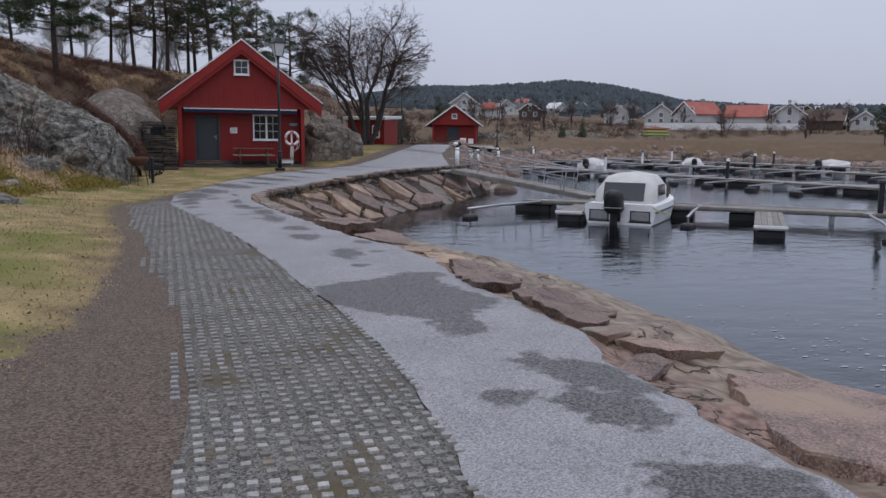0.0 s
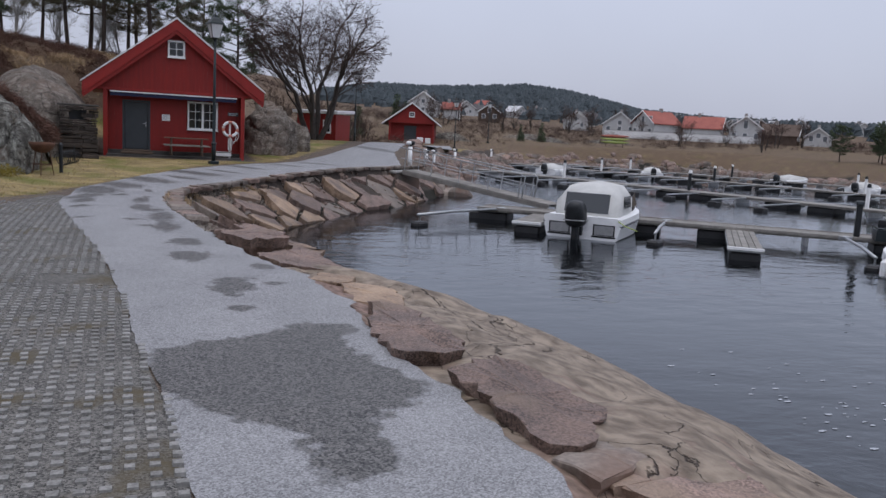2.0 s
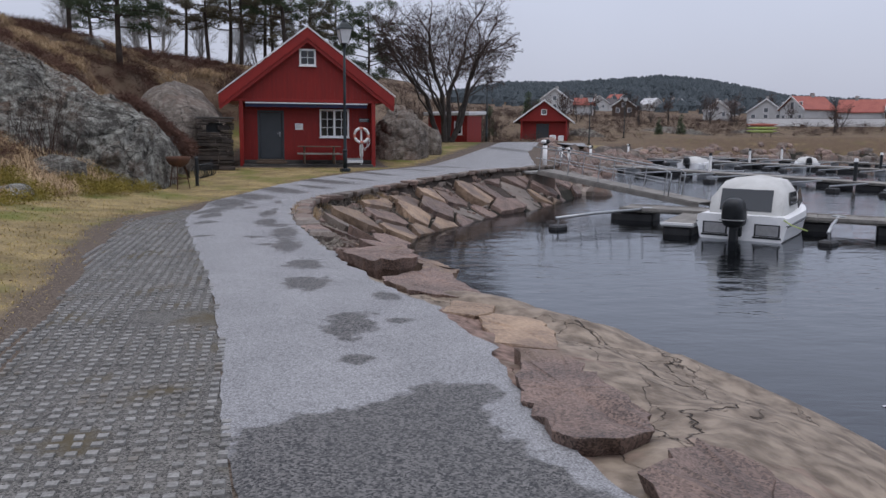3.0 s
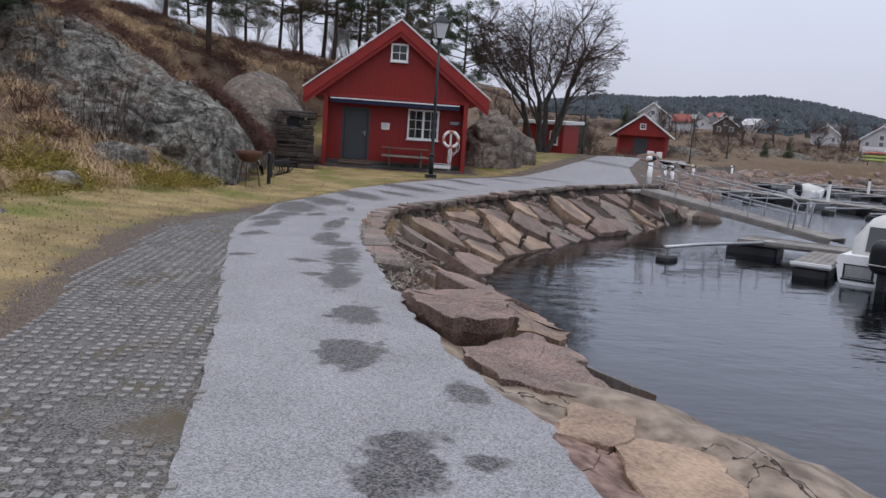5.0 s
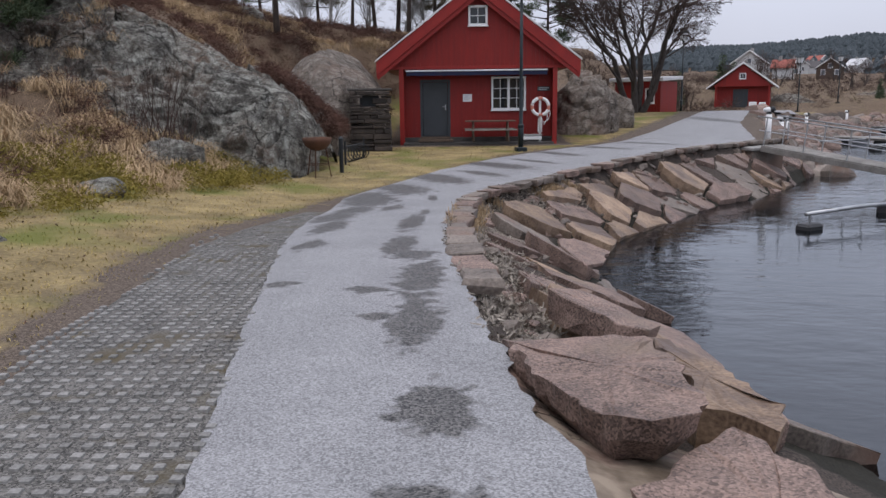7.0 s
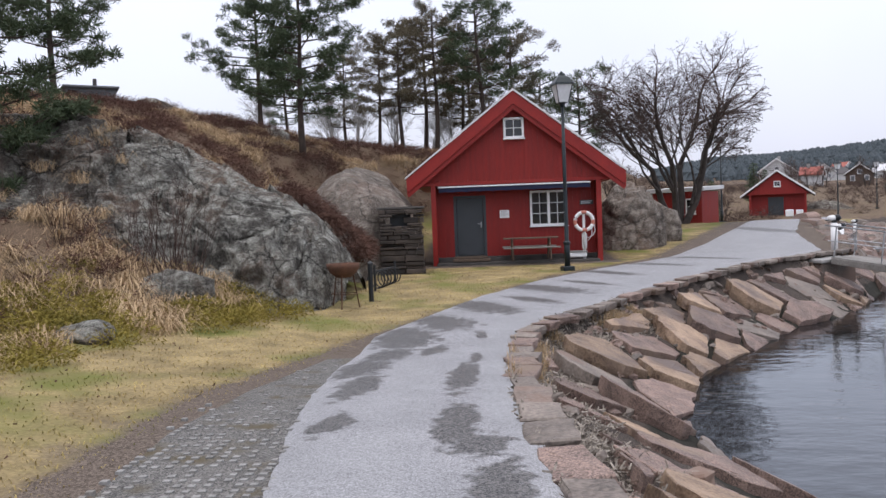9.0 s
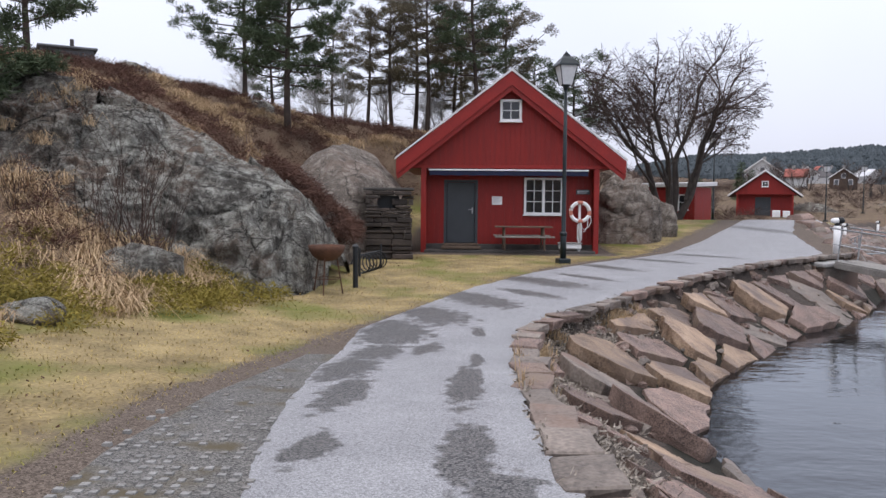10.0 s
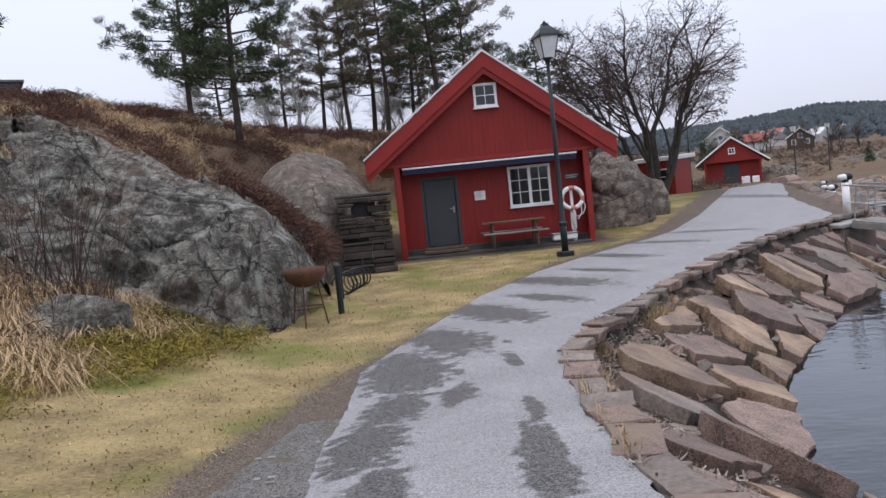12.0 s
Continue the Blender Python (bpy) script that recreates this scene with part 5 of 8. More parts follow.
# the six largest slabs beside the path: outline, top height, thickness, dip towards the sea
for i, (outline, z, lz, mat, dip) in enumerate((
        ([(0.35, -29.9), (0.67, -30.1), (0.7, -31.21), (0.6, -31.52), (0.14, -31.66), (0.03, -31.39), (0.1, -30.67)], -0.07, 0.20, M_GRANITE, 6),
        ([(0.27, -32.02), (0.79, -31.53), (1.01, -31.88), (1.06, -32.56), (0.66, -33.18), (0.32, -33.21), (0.29, -32.64)], -0.10, 0.20, M_GRANITE, 7),
        ([(0.59, -33.18), (1.14, -32.83), (1.46, -33.22), (1.43, -33.71), (0.78, -33.88), (0.43, -33.56)], -0.22, 0.20, M_GRANITE, 8),
        ([(-0.6, -24.88), (0.28, -24.91), (0.35, -25.58), (0.25, -26.32), (-0.16, -26.4), (-0.46, -25.73)], -0.03, 0.24, M_GRANITE, 3),
        ([(-0.24, -26.87), (0.42, -26.07), (0.59, -26.56), (0.82, -27.41), (0.52, -27.63), (-0.01, -27.41)], -0.16, 0.24, M_GRANITE, 6),
        ([(0.55, -23.99), (0.81, -24.58), (0.91, -25.51), (0.77, -25.91), (0.46, -25.53), (0.54, -24.74)], -0.30, 0.40, M_OCHRE, 8))):
    r = random.Random(760 + i)
    cx, cy = sum(q[0] for q in outline) / len(outline), sum(q[1] for q in outline) / len(outline)
    me = flag("slab", [(q[0] - cx, q[1] - cy) for q in outline], lz, mat, r, lambda a, b, h: (a, b, h + 0.045 * noise.noise(Vector((a * 1.6, b * 1.6, i))) + 0.03 * noise.noise(Vector((a * 6, b * 6, i)))), 0.012, 0.04, 0.0, 0.09, under=0.16)
    lay("slab", me, ledge, cx, cy, z, 0, 0, dip)

# ---- grass pavers: studs in a bed of soil ----
pave_ys = np.arange(-40.0, -16.4, 0.2)
pl, pr = station(PAVE_L, pave_ys), station(PAVE_R, pave_ys)
verts, faces = [], []
for i, y in enumerate(pave_ys):
    for k in range(9):
        x = pl[i] + (pr[i] + 0.12 - pl[i]) * k / 8
        verts.append((x, y, float(land(np.array([x]), np.array([y]))[0]) + (0.012 if 0 < k < 8 else -0.02)))
for i in range(len(pave_ys) - 1):
    for k in range(8):
        a = i * 9 + k
        faces.append((a, a + 1, a + 10, a + 9))
me = bpy.data.meshes.new("paved_strip")
me.from_pydata(verts, [], faces)
me.polygons.foreach_set("use_smooth", [True] * len(faces))
me.materials.append(M_JOINT)
paving = tagged(new("paved_strip", me), "strip of concrete grass pavers filled with dark gravel", "pavement", kind="structure")
SX, SY = 0.100, 0.108
stud = boxed(-0.028, 0.028, -0.027, 0.027, -0.02, 0.010)
for v in stud.verts:
    if v.co.z > 0:
        v.co.x *= 0.84
        v.co.y *= 0.84
STUD = finish(stud, "paver_stud", M_PAVER)
base_v = np.array([v.co[:] for v in STUD.vertices])
base_f = [tuple(p.vertices) for p in STUD.polygons]
rnd = random.Random(9)
spots = []
y = -37.6
while y < -17.2:
    bend = 0.10 * math.sin(y * 0.23)
    left, right = float(station(PAVE_L, np.array([y]))[0]), float(station(PAVE_R, np.array([y]))[0])
    off = -0.02 * (y + 38)
    x = math.floor((left - off) / SX) * SX + off
    while x < right + 0.03:
        fade = min(1.0, max(0.10, (-18.8 - y) / 4.5))
        if x > left + 0.06 + 0.10 * math.sin(y * 2.1) * math.sin(y * 0.7) and rnd.random() < fade * 0.965 and not (abs(y + 28.4) < 0.28 and x > right - 0.65):
            spots.append((x + rnd.uniform(-0.006, 0.006), y + rnd.uniform(-0.006, 0.006)))
        x += SX
    y += SY
xy = np.array(spots)
sz = land(xy[:, 0], xy[:, 1]) + 0.015
order = np.argsort(np.hypot(xy[:, 0] + 2.4, xy[:, 1] + 36.0))
for i in order[:300]:
    lay("paver_stud", STUD, paving, xy[i, 0], xy[i, 1], sz[i] + rnd.uniform(-0.003, 0.003), rnd.uniform(-4, 4))
rest = order[300:]
av = (base_v[None] * np.random.uniform(0.85, 1.1, (len(rest), 1, 3)) + np.stack([xy[rest, 0], xy[rest, 1], sz[rest] - 0.002], 1)[:, None]).reshape(-1, 3)
af = [tuple(i * 8 + k for k in fc) for i in range(len(rest)) for fc in base_f]
me = bpy.data.meshes.new("paver_studs")
me.from_pydata(av.tolist(), [], af)
me.materials.append(M_PAVER)
studs = new("paver_studs", me)
studs.parent = paving
tagged(studs, kind="stuff")


# ---- street lamps ----
def street_lamp(x, y, z, turn=0.0):
    lamp = thing("street_lamp", pose(x, y, z, 0, 0, turn), "tall dark green iron lamp post with a four-sided lantern", "street lamp", "lamps along the path")
    part("base", boxed(-0.17, 0.17, -0.17, 0.17, -0.1, 0.13, 0.02), M_LAMPPOST, lamp)
    part("pole", tubed([(0, 0, 0.1), (0, 0, 0.75), (0, 0, 0.78), (0, 0, 2.6), (0, 0, 4.72)], [0.085, 0.085, 0.062, 0.055, 0.045], 12), M_LAMPPOST, lamp, smooth=True)
    part("collar", tubed([(0, 0, 0.74), (0, 0, 0.78), (0, 0, 0.82), (0, 0, 0.86)], [0.09, 0.105, 0.105, 0.06], 12), M_LAMPPOST, lamp)
    part("lantern_holder", tubed([(0, 0, 4.66), (0, 0, 4.74), (0, 0, 4.80)], [0.05, 0.075, 0.14], 10), M_LAMPPOST, lamp)
    bm = bmesh.new()
    lo = [bm.verts.new((sx * 0.135, sy * 0.135, 4.80)) for sx, sy in ((-1, -1), (1, -1), (1, 1), (-1, 1))]
    hi = [bm.verts.new((sx * 0.235, sy * 0.235, 5.30)) for sx, sy in ((-1, -1), (1, -1), (1, 1), (-1, 1))]
    for k in range(4):
        bm.faces.new((lo[k], lo[(k + 1) % 4], hi[(k + 1) % 4], hi[k]))
    bm.faces.new(list(reversed(lo)))
    bm.faces.new(hi)
    part("lantern_glass", bm, M_LAMPGLASS, lamp, "milky white lantern panes")
    for sx, sy in ((-1, -1), (1, -1), (1, 1), (-1, 1)):
        part("lantern_bar", tubed([(sx * 0.138, sy * 0.138, 4.79), (sx * 0.24, sy * 0.24, 5.31)], 0.014, 5), M_LAMPPOST, lamp)
    bm = bmesh.new()
    r = [[bm.verts.new((math.cos(math.pi / 4 + k * math.pi / 2) * q, math.sin(math.pi / 4 + k * math.pi / 2) * q, zz)) for k in range(4)] for q, zz in ((0.40, 5.29), (0.38, 5.34), (0.24, 5.48), (0.12, 5.56), (0.10, 5.62))]
    for p, q in zip(r, r[1:]):
        for k in range(4):
            bm.faces.new((p[k], p[(k + 1) % 4], q[(k + 1) % 4], q[k]))
    bm.faces.new(list(reversed(r[0])))
    bm.faces.new(r[-1])
    part("lantern_roof", bm, M_LAMPPOST, lamp)
    part("finial", tubed([(0, 0, 5.60), (0, 0, 5.64), (0, 0, 5.67), (0, 0, 5.70)], [0.03, 0.045, 0.03, 0.006], 8), M_LAMPPOST, lamp)
    return lamp


first_lamp = street_lamp(1.22, -4.18, gz(1.22, -4.18), 12)
for (x, y) in ((14.6, 25.9), (33.5, 52), (44, 66)):
    copy_thing(first_lamp, pose(x, y, gz(x, y), 0, 0, 20))


# ---- things in front of the red house ----
def picnic_table(m):
    t = thing("picnic_table", m, "weathered brown wooden picnic table with fixed benches by the porch", "picnic table")
    for k in range(4):
        part("tabletop_board", boxed(-0.9, 0.9, -0.34 + k * 0.175, -0.34 + k * 0.175 + 0.16, 0.70, 0.74, 0.006), M_WOODDARK, t)
    for s in (-1, 1):
        part("bench_board", boxed(-0.92, 0.92, s * 0.68 - 0.13, s * 0.68 + 0.13, 0.40, 0.44, 0.006), M_WOODGREY, t)
        for e in (-1, 1):
            part("leg", tubed([(e * 0.62, s * 0.60, 0.0), (e * 0.62, s * 0.20, 0.70)], 0.035, 4), M_WOODDARK, t)
    for e in (-1, 1):
        part("cross_beam", boxed(e * 0.62 - 0.02, e * 0.62 + 0.02, -0.8, 0.8, 0.33, 0.40), M_WOODDARK, t)
    return t


picnic_table(pose(0.42, -0.42, 0.02, 0, 0, 0))
step = thing("door_step", pose(-1.58, 0.1, 0.0), "dark stepped doorstep of stacked planks", "step")
part("lower_tread", boxed(-0.62, 0.66, -0.30, 0.36, 0.0, 0.085, 0.012), M_WOODDARK, step)
part("upper_tread", boxed(-0.58, 0.58, 0.02, 0.36, 0.089, 0.165, 0.012), M_WOODDARK, step)
chest = thing("storage_box", pose(1.95, -0.05, 0.03), "low pale grey plastic box beside the table", "box")
part("body", boxed(-0.36, 0.36, -0.18, 0.18, 0, 0.16, 0.03), M_WHITE, chest)
part("lid", boxed(-0.38, 0.38, -0.20, 0.20, 0.163, 0.21, 0.015), M_CONCRETE, chest)


def life_ring(m):
    r = thing("life_ring_stand", m, "white life ring with orange bands and rope on a white post", "life ring")
    part("post", boxed(-0.04, 0.04, 0.02, 0.10, -0.05, 1.62, 0.008), M_WHITE, r)
    part("backboard", boxed(-0.08, 0.08, 0.0, 0.02, 0.35, 0.85, 0.004), M_WHITE, r)
    n, bm = 32, bmesh.new()
    for a0, a1, mat, label in ((0.10, 1.30, M_WHITE, ""), (1.30, 1.85, M_ORANGE, "faded orange band"), (1.85, 3.0, M_WHITE, ""), (3.0, 3.5, M_ORANGE, "faded orange band"),
                               (3.5, 4.5, M_WHITE, ""), (4.5, 5.0, M_ORANGE, "faded orange band"), (5.0, 5.9, M_WHITE, ""), (5.9, 6.383, M_ORANGE, "faded orange band")):
        pts = [(0.30 * math.cos(a), -0.05, 1.26 + 0.30 * math.sin(a)) for a in np.linspace(a0, a1, 8)]
        part("ring_segment", tubed(pts, 0.062, 10), mat, r, label, smooth=True)
    part("hanging_rope", tubed([(0.33, -0.06, 1.15), (0.36, -0.07, 0.95), (0.28, -0.08, 0.78), (0.12, -0.08, 0.70), (0.02, -0.07, 0.80)], 0.012, 5), M_WHITE, r)
    part("hanging_rope", tubed([(0.25, -0.06, 1.05), (0.24, -0.09, 0.80), (0.13, -0.08, 0.62), (0.02, -0.06, 0.72), (0.0, -0.05, 0.40)], 0.012, 5), M_WHITE, r)
    part("rope_coil", tubed([(0.0, -0.05, 0.98), (0.03, -0.06, 0.8), (-0.02, -0.06, 0.6), (0.02, -0.06, 0.38), (0, -0.05, 0.25)], [0.03, 0.05, 0.05, 0.045, 0.02], 7), M_CANVAS, r)
    bm.free()
    return r


life_ring(pose(2.25, -0.12, -0.03))


# ---- stone grill, fire bowl, post and cycle rack ----
def stone_grill(m):
    g = thing("stone_grill", m, "tall stacked slate outdoor grill with a dark hearth opening", "outdoor grill")
    rnd = random.Random(3)
    z = -0.25
    course = 0
    while z < 1.92:
        hgt = rnd.uniform(0.06, 0.19)
        x = -0.65
        while x < 0.62:
            w = min(rnd.uniform(0.2, 0.8), 0.66 + rnd.uniform(-0.06, 0.05) - x)
            if not (1.42 < z + hgt / 2 < 1.78 and -0.32 < x + w / 2 < 0.25):
                d = rnd.uniform(-0.10, 0.06)
                part("stone", boxed(x, x + w - 0.012, -0.42 + d, 0.45, z, z + hgt - rnd.uniform(0.008, 0.03), 0.018), M_SLATE, g)
            x += w
        z += hgt
        course += 1
    part("hearth", boxed(-0.34, 0.28, -0.1, 0.44, 1.38, 1.80), M_BLACK, g, "sooty black hearth")
    part("capstone", boxed(-0.72, 0.70, -0.47, 0.5, z, z + 0.07, 0.015), M_DARKBASE, g)
    return g


stone_grill(pose(-3.62, -3.1, gz(-3.6, -3.4), 0, 0, 4))


def fire_bowl(m):
    b = thing("fire_bowl", m, "rusty iron fire bowl on three thin legs", "fire bowl")
    bm = bmesh.new()
    prof = [(0.02, 0.62), (0.16, 0.65), (0.27, 0.73), (0.335, 0.84), (0.35, 0.93), (0.33, 0.93), (0.31, 0.85), (0.24, 0.76), (0.02, 0.68)]
    n = 24
    ring = [[bm.verts.new((r * math.cos(2 * math.pi * k / n), r * math.sin(2 * math.pi * k / n), z)) for k in range(n)] for r, z in prof]
    for a, c in zip(ring, ring[1:]):
        for k in range(n):
            bm.faces.new((a[k], a[(k + 1) % n], c[(k + 1) % n], c[k]))
    bm.faces.new(list(reversed(ring[0])))
    bm.faces.new(ring[-1])
    part("bowl", bm, M_RUST, b, smooth=True)
    for k in range(3):
        a = 2 * math.pi * k / 3 + 0.5
        part("leg", tubed([(0.20 * math.cos(a), 0.20 * math.sin(a), 0.72), (0.33 * math.cos(a), 0.33 * math.sin(a), -0.03)], 0.014, 6), M_RUST, b)
    part("leg_ring", tubed([(0.27 * math.cos(a), 0.27 * math.sin(a), 0.30) for a in np.linspace(0, 2 * math.pi, 17)], 0.008, 5), M_RUST, b)
    return b


fire_bowl(pose(-4.12, -10.75, gz(-4.12, -10.75)))
post = thing("iron_post", pose(-3.72, -9.6, gz(-3.72, -9.6)), "short dark iron post beside the fire bowl", "post")
part("shaft", tubed([(0, 0, -0.1), (0, 0, 0.82)], 0.055, 10), M_BLACK, post)
part("cap", tubed([(0, 0, 0.82), (0, 0, 0.85), (0, 0, 0.90)], [0.07, 0.07, 0.02], 10), M_BLACK, post)
rack = thing("cycle_rack", pose(-3.75, -6.6, gz(-3.75, -6.6), 0, 0, 82), "black iron spiral cycle rack on the grass", "cycle rack")
part("spiral", tubed([(-1.0 + 2.0 * k / 90, 0.20 * math.cos(k * 0.42), 0.24 + 0.22 * math.sin(k * 0.42)) for k in range(91)], 0.016, 5), M_BLACK, rack)
for e in (-1, 1):
    part("end_post", tubed([(e * 1.02, 0, -0.1), (e * 1.02, 0, 0.62)], 0.03, 8), M_BLACK, rack)
part("ground_rail", tubed([(-1.02, 0, 0.03), (1.02, 0, 0.03)], 0.02, 6), M_BLACK, rack)


# ---- pontoons, gangway and mooring booms ----
def pontoon(m, length, width, label, rails=True, planks=True):
    """A floating walkway along local x from 0 to length."""
    p = thing("pontoon", m, label, "pontoon", "floating pontoons")
    n = int(length / 2.4)
    for k in range(n):
        x = 0.4 + k * (length - 0.8) / max(n - 1, 1)
        if k % 3 != 1:
            part("float", boxed(x - 0.75, x + 0.75, -width / 2 + 0.08, width / 2 - 0.08, -0.45, 0.28, 0.06), M_FLOAT, p)
        else:
            part("brace", boxed(x - 0.05, x + 0.05, -width / 2 + 0.1, width / 2 - 0.1, 0.0, 0.3), M_STEEL, p)
    part("deck_frame", boxed(0, length, -width / 2, width / 2, 0.30, 0.40, 0.01), M_WOODGREY, p)
    step = 0.6 if not planks else 0.3
    bm = bmesh.new()
    k = 0.0
    while k < length - 0.02:
        box(bm, k, min(k + step - 0.02, length), -width / 2 - 0.03, width / 2 + 0.03, 0.404, 0.44)
        k += step
    part("deck_planks", bm, M_WOODGREY, p, "weathered grey deck planks")
    if rails:
        for s in (-1, 1):
            part("rub_rail", boxed(0, length, s * (width / 2 + 0.045) - 0.03, s * (width / 2 + 0.045) + 0.03, 0.36, 0.47, 0.01), M_WOODGREY, p)
    return p


DOCK_TURN = math.degrees(math.atan2(-10.6, 13.0))
pontoon(pose(10.9, -8.3, WATER, 0, 0, DOCK_TURN), 17.5, 1.3, "long floating timber pontoon with black floats")


def finger(m, length, width=0.95):
    f = thing("finger_pontoon", m, "narrow timber finger pontoon on a black float", "pontoon", "finger pontoons")
    part("float", boxed(length - 1.3, length - 0.05, -width / 2 + 0.05, width / 2 - 0.05, -0.4, 0.24, 0.06), M_FLOAT, f)
    part("float", boxed(0.2, 1.2, -width / 2 + 0.05, width / 2 - 0.05, -0.4, 0.24, 0.06), M_FLOAT, f)
    part("frame", boxed(0, length, -width / 2, width / 2, 0.245, 0.33, 0.008), M_STEEL, f)
    for k in range(5):
        y = -width / 2 + 0.01 + k * (width - 0.02) / 5
        part("deck_board", boxed(0.02, length, y + 0.008, y + (width - 0.02) / 5 - 0.008, 0.333, 0.375, 0.004), M_WOODGREY, f)
    part("end_fender", boxed(length, length + 0.05, -width / 2 - 0.02, width / 2 + 0.02, 0.30, 0.385, 0.01), M_WHITE, f, "white end trim")
    return f


FING_TURN = DOCK_TURN - 90
f_first = finger(pose(18.1, -14.3, WATER, 0, 0, FING_TURN), 5.9)
f_short = finger(pose(12.6, -10.4, WATER, 0, 0, FING_TURN), 3.4)


def boom(points, floats, label):
    b = thing("mooring_boom", pose(0, 0, WATER), label, "mooring boom", "mooring booms")
    part("pipe", tubed([(x, y, z) for x, y, z in points], 0.05, 8), M_STEEL, b, smooth=True)
    for (x, y) in floats:
        part("float", boxed(-0.28, 0.28, -0.2, 0.2, -0.2, 0.14, 0.06, pose(x, y, 0, 0, 0, 30)), M_FLOAT, b)
        part("stem", tubed([(x, y, 0.1), (x, y, 0.36)], 0.03, 6), M_STEEL, b)
    part("hinge_plate", boxed(-0.15, 0.15, -0.15, 0.15, -0.06, 0.06, 0.01, pose(*points[-1])), M_STEEL, b)
    return b


boom([(7.25, -11.25, 0.36), (8.9, -10.3, 0.40), (11.3, -9.2, 0.42)], [(7.35, -11.2)], "white steel mooring boom on a small float near the gangway")
boom([(13.6, -15.7, 0.36), (14.7, -14.4, 0.40), (16.3, -12.6, 0.42)], [(13.7, -15.6)], "white steel mooring boom beside the canopy boat")
boom([(17.3, -20.6, 0.36), (18.6, -19.0, 0.40), (20.1, -17.0, 0.42)], [(17.4, -20.5)], "white steel mooring boom beside the covered boat")


def gangway(a, b, width=1.1):
    a, b = Vector(a), Vector(b)
    d = b - a
    length = d.length
    turn = math.degrees(math.atan2(d.y, d.x))
    pitch = math.degrees(math.atan2(-d.z, math.hypot(d.x, d.y)))
    g = thing("gangway", pose(*a, 0, 0, turn) @ pose(0, 0, 0, 0, pitch, 0), "sloping timber gangway with galvanised handrails down to the pontoon", "gangway")
    for s in (-1, 1):
        part("beam", boxed(0, length, s * width / 2 - 0.05, s * width / 2 + 0.05, -0.2, -0.02, 0.01), M_WOODGREY, g)
    n = int(length / 0.16)
    for k in range(n):
        part("tread", boxed(k * length / n, (k + 1) * length / n - 0.012, -width / 2 - 0.03, width / 2 + 0.03, -0.017, 0.02), M_WOODGREY, g)
    for s in (-1, 1):
        y = s * (width / 2 - 0.02)
        part("handrail", tubed([(-0.35, y, 1.0), (length * 0.8, y, 1.0), (length * 0.83, y, 0.9), (length * 0.83, y, 0.02)], 0.024, 8), M_STEEL, g, smooth=True)
        part("mid_rail", tubed([(-0.2, y, 0.52), (length * 0.83, y, 0.52)], 0.018, 6), M_STEEL, g)
        for k in range(5):
            x = 0.05 + k * length * 0.2
            part("stanchion", tubed([(x, y, 0.02), (x, y, 1.0)], 0.022, 6), M_STEEL, g)
    return g


gangway((10.4, -0.9, -0.22), (14.6, -7.4, WATER + 0.47))
abut = thing("gangway_abutment", pose(10.3, -0.7, -1.7, 0, 0, -57), "dark timber and stone landing for the gangway", "landing")
part("wall", boxed(-1.2, 0.1, -0.9, 0.9, 0, 1.3, 0.05), M_GRANITE_GREY, abut)
part("cap", boxed(-1.3, 0.16, -1.0, 1.0, 1.303, 1.43, 0.03), M_CONCRETE, abut, "pale concrete landing slab")


def bollard(x, y, z):
    b = thing("harbour_light", pose(x, y, z), "white post with a black and white lamp head", "post", "white posts along the quay")
    part("post", tubed([(0, 0, -0.15), (0, 0, 0.95)], 0.11, 12), M_WHITE, b, smooth=True)
    part("neck", tubed([(0, 0, 0.95), (0, 0, 1.05)], 0.09, 10), M_BLACK, b)
    part("lamp_head", tubed([(-0.20, 0, 1.12), (-0.08, 0, 1.12), (0.1, 0, 1.12)], [0.07, 0.10, 0.10], 10), M_WHITE, b, smooth=True)
    part("lamp_hood", tubed([(0.02, 0, 1.12), (0.14, 0, 1.13), (0.2, 0, 1.08)], [0.115, 0.12, 0.08], 10), M_BLACK, b, smooth=True)
    return b


b_first = bollard(11.0, 1.05, gz(11.0, 1.05))
for (x, y) in ((14.6, 8.8), (17.2, 14.5), (24.5, 29), (37, 49)):
    copy_thing(b_first, pose(x, y, gz(x, y), 0, 0, 10))
fence = thing("quay_rail", pose(0, 0, 0), "galvanised pipe railing above the rocks", "railing")
for k in range(4):
    x0, y0 = 11.9 + k * 0.75, 1.4 + k * 1.8
    zz = gz(x0, y0)
    part("rail_post", tubed([(x0, y0, zz - 0.1), (x0, y0, zz + 0.95)], 0.024, 6), M_STEEL, fence)
    if k:
        for h in (0.5, 0.93):
            part("rail", tubed([(px0, py0, pz0 + h), (x0, y0, zz + h)], 0.02, 6), M_STEEL, fence)
    px0, py0, pz0 = x0, y0, zz


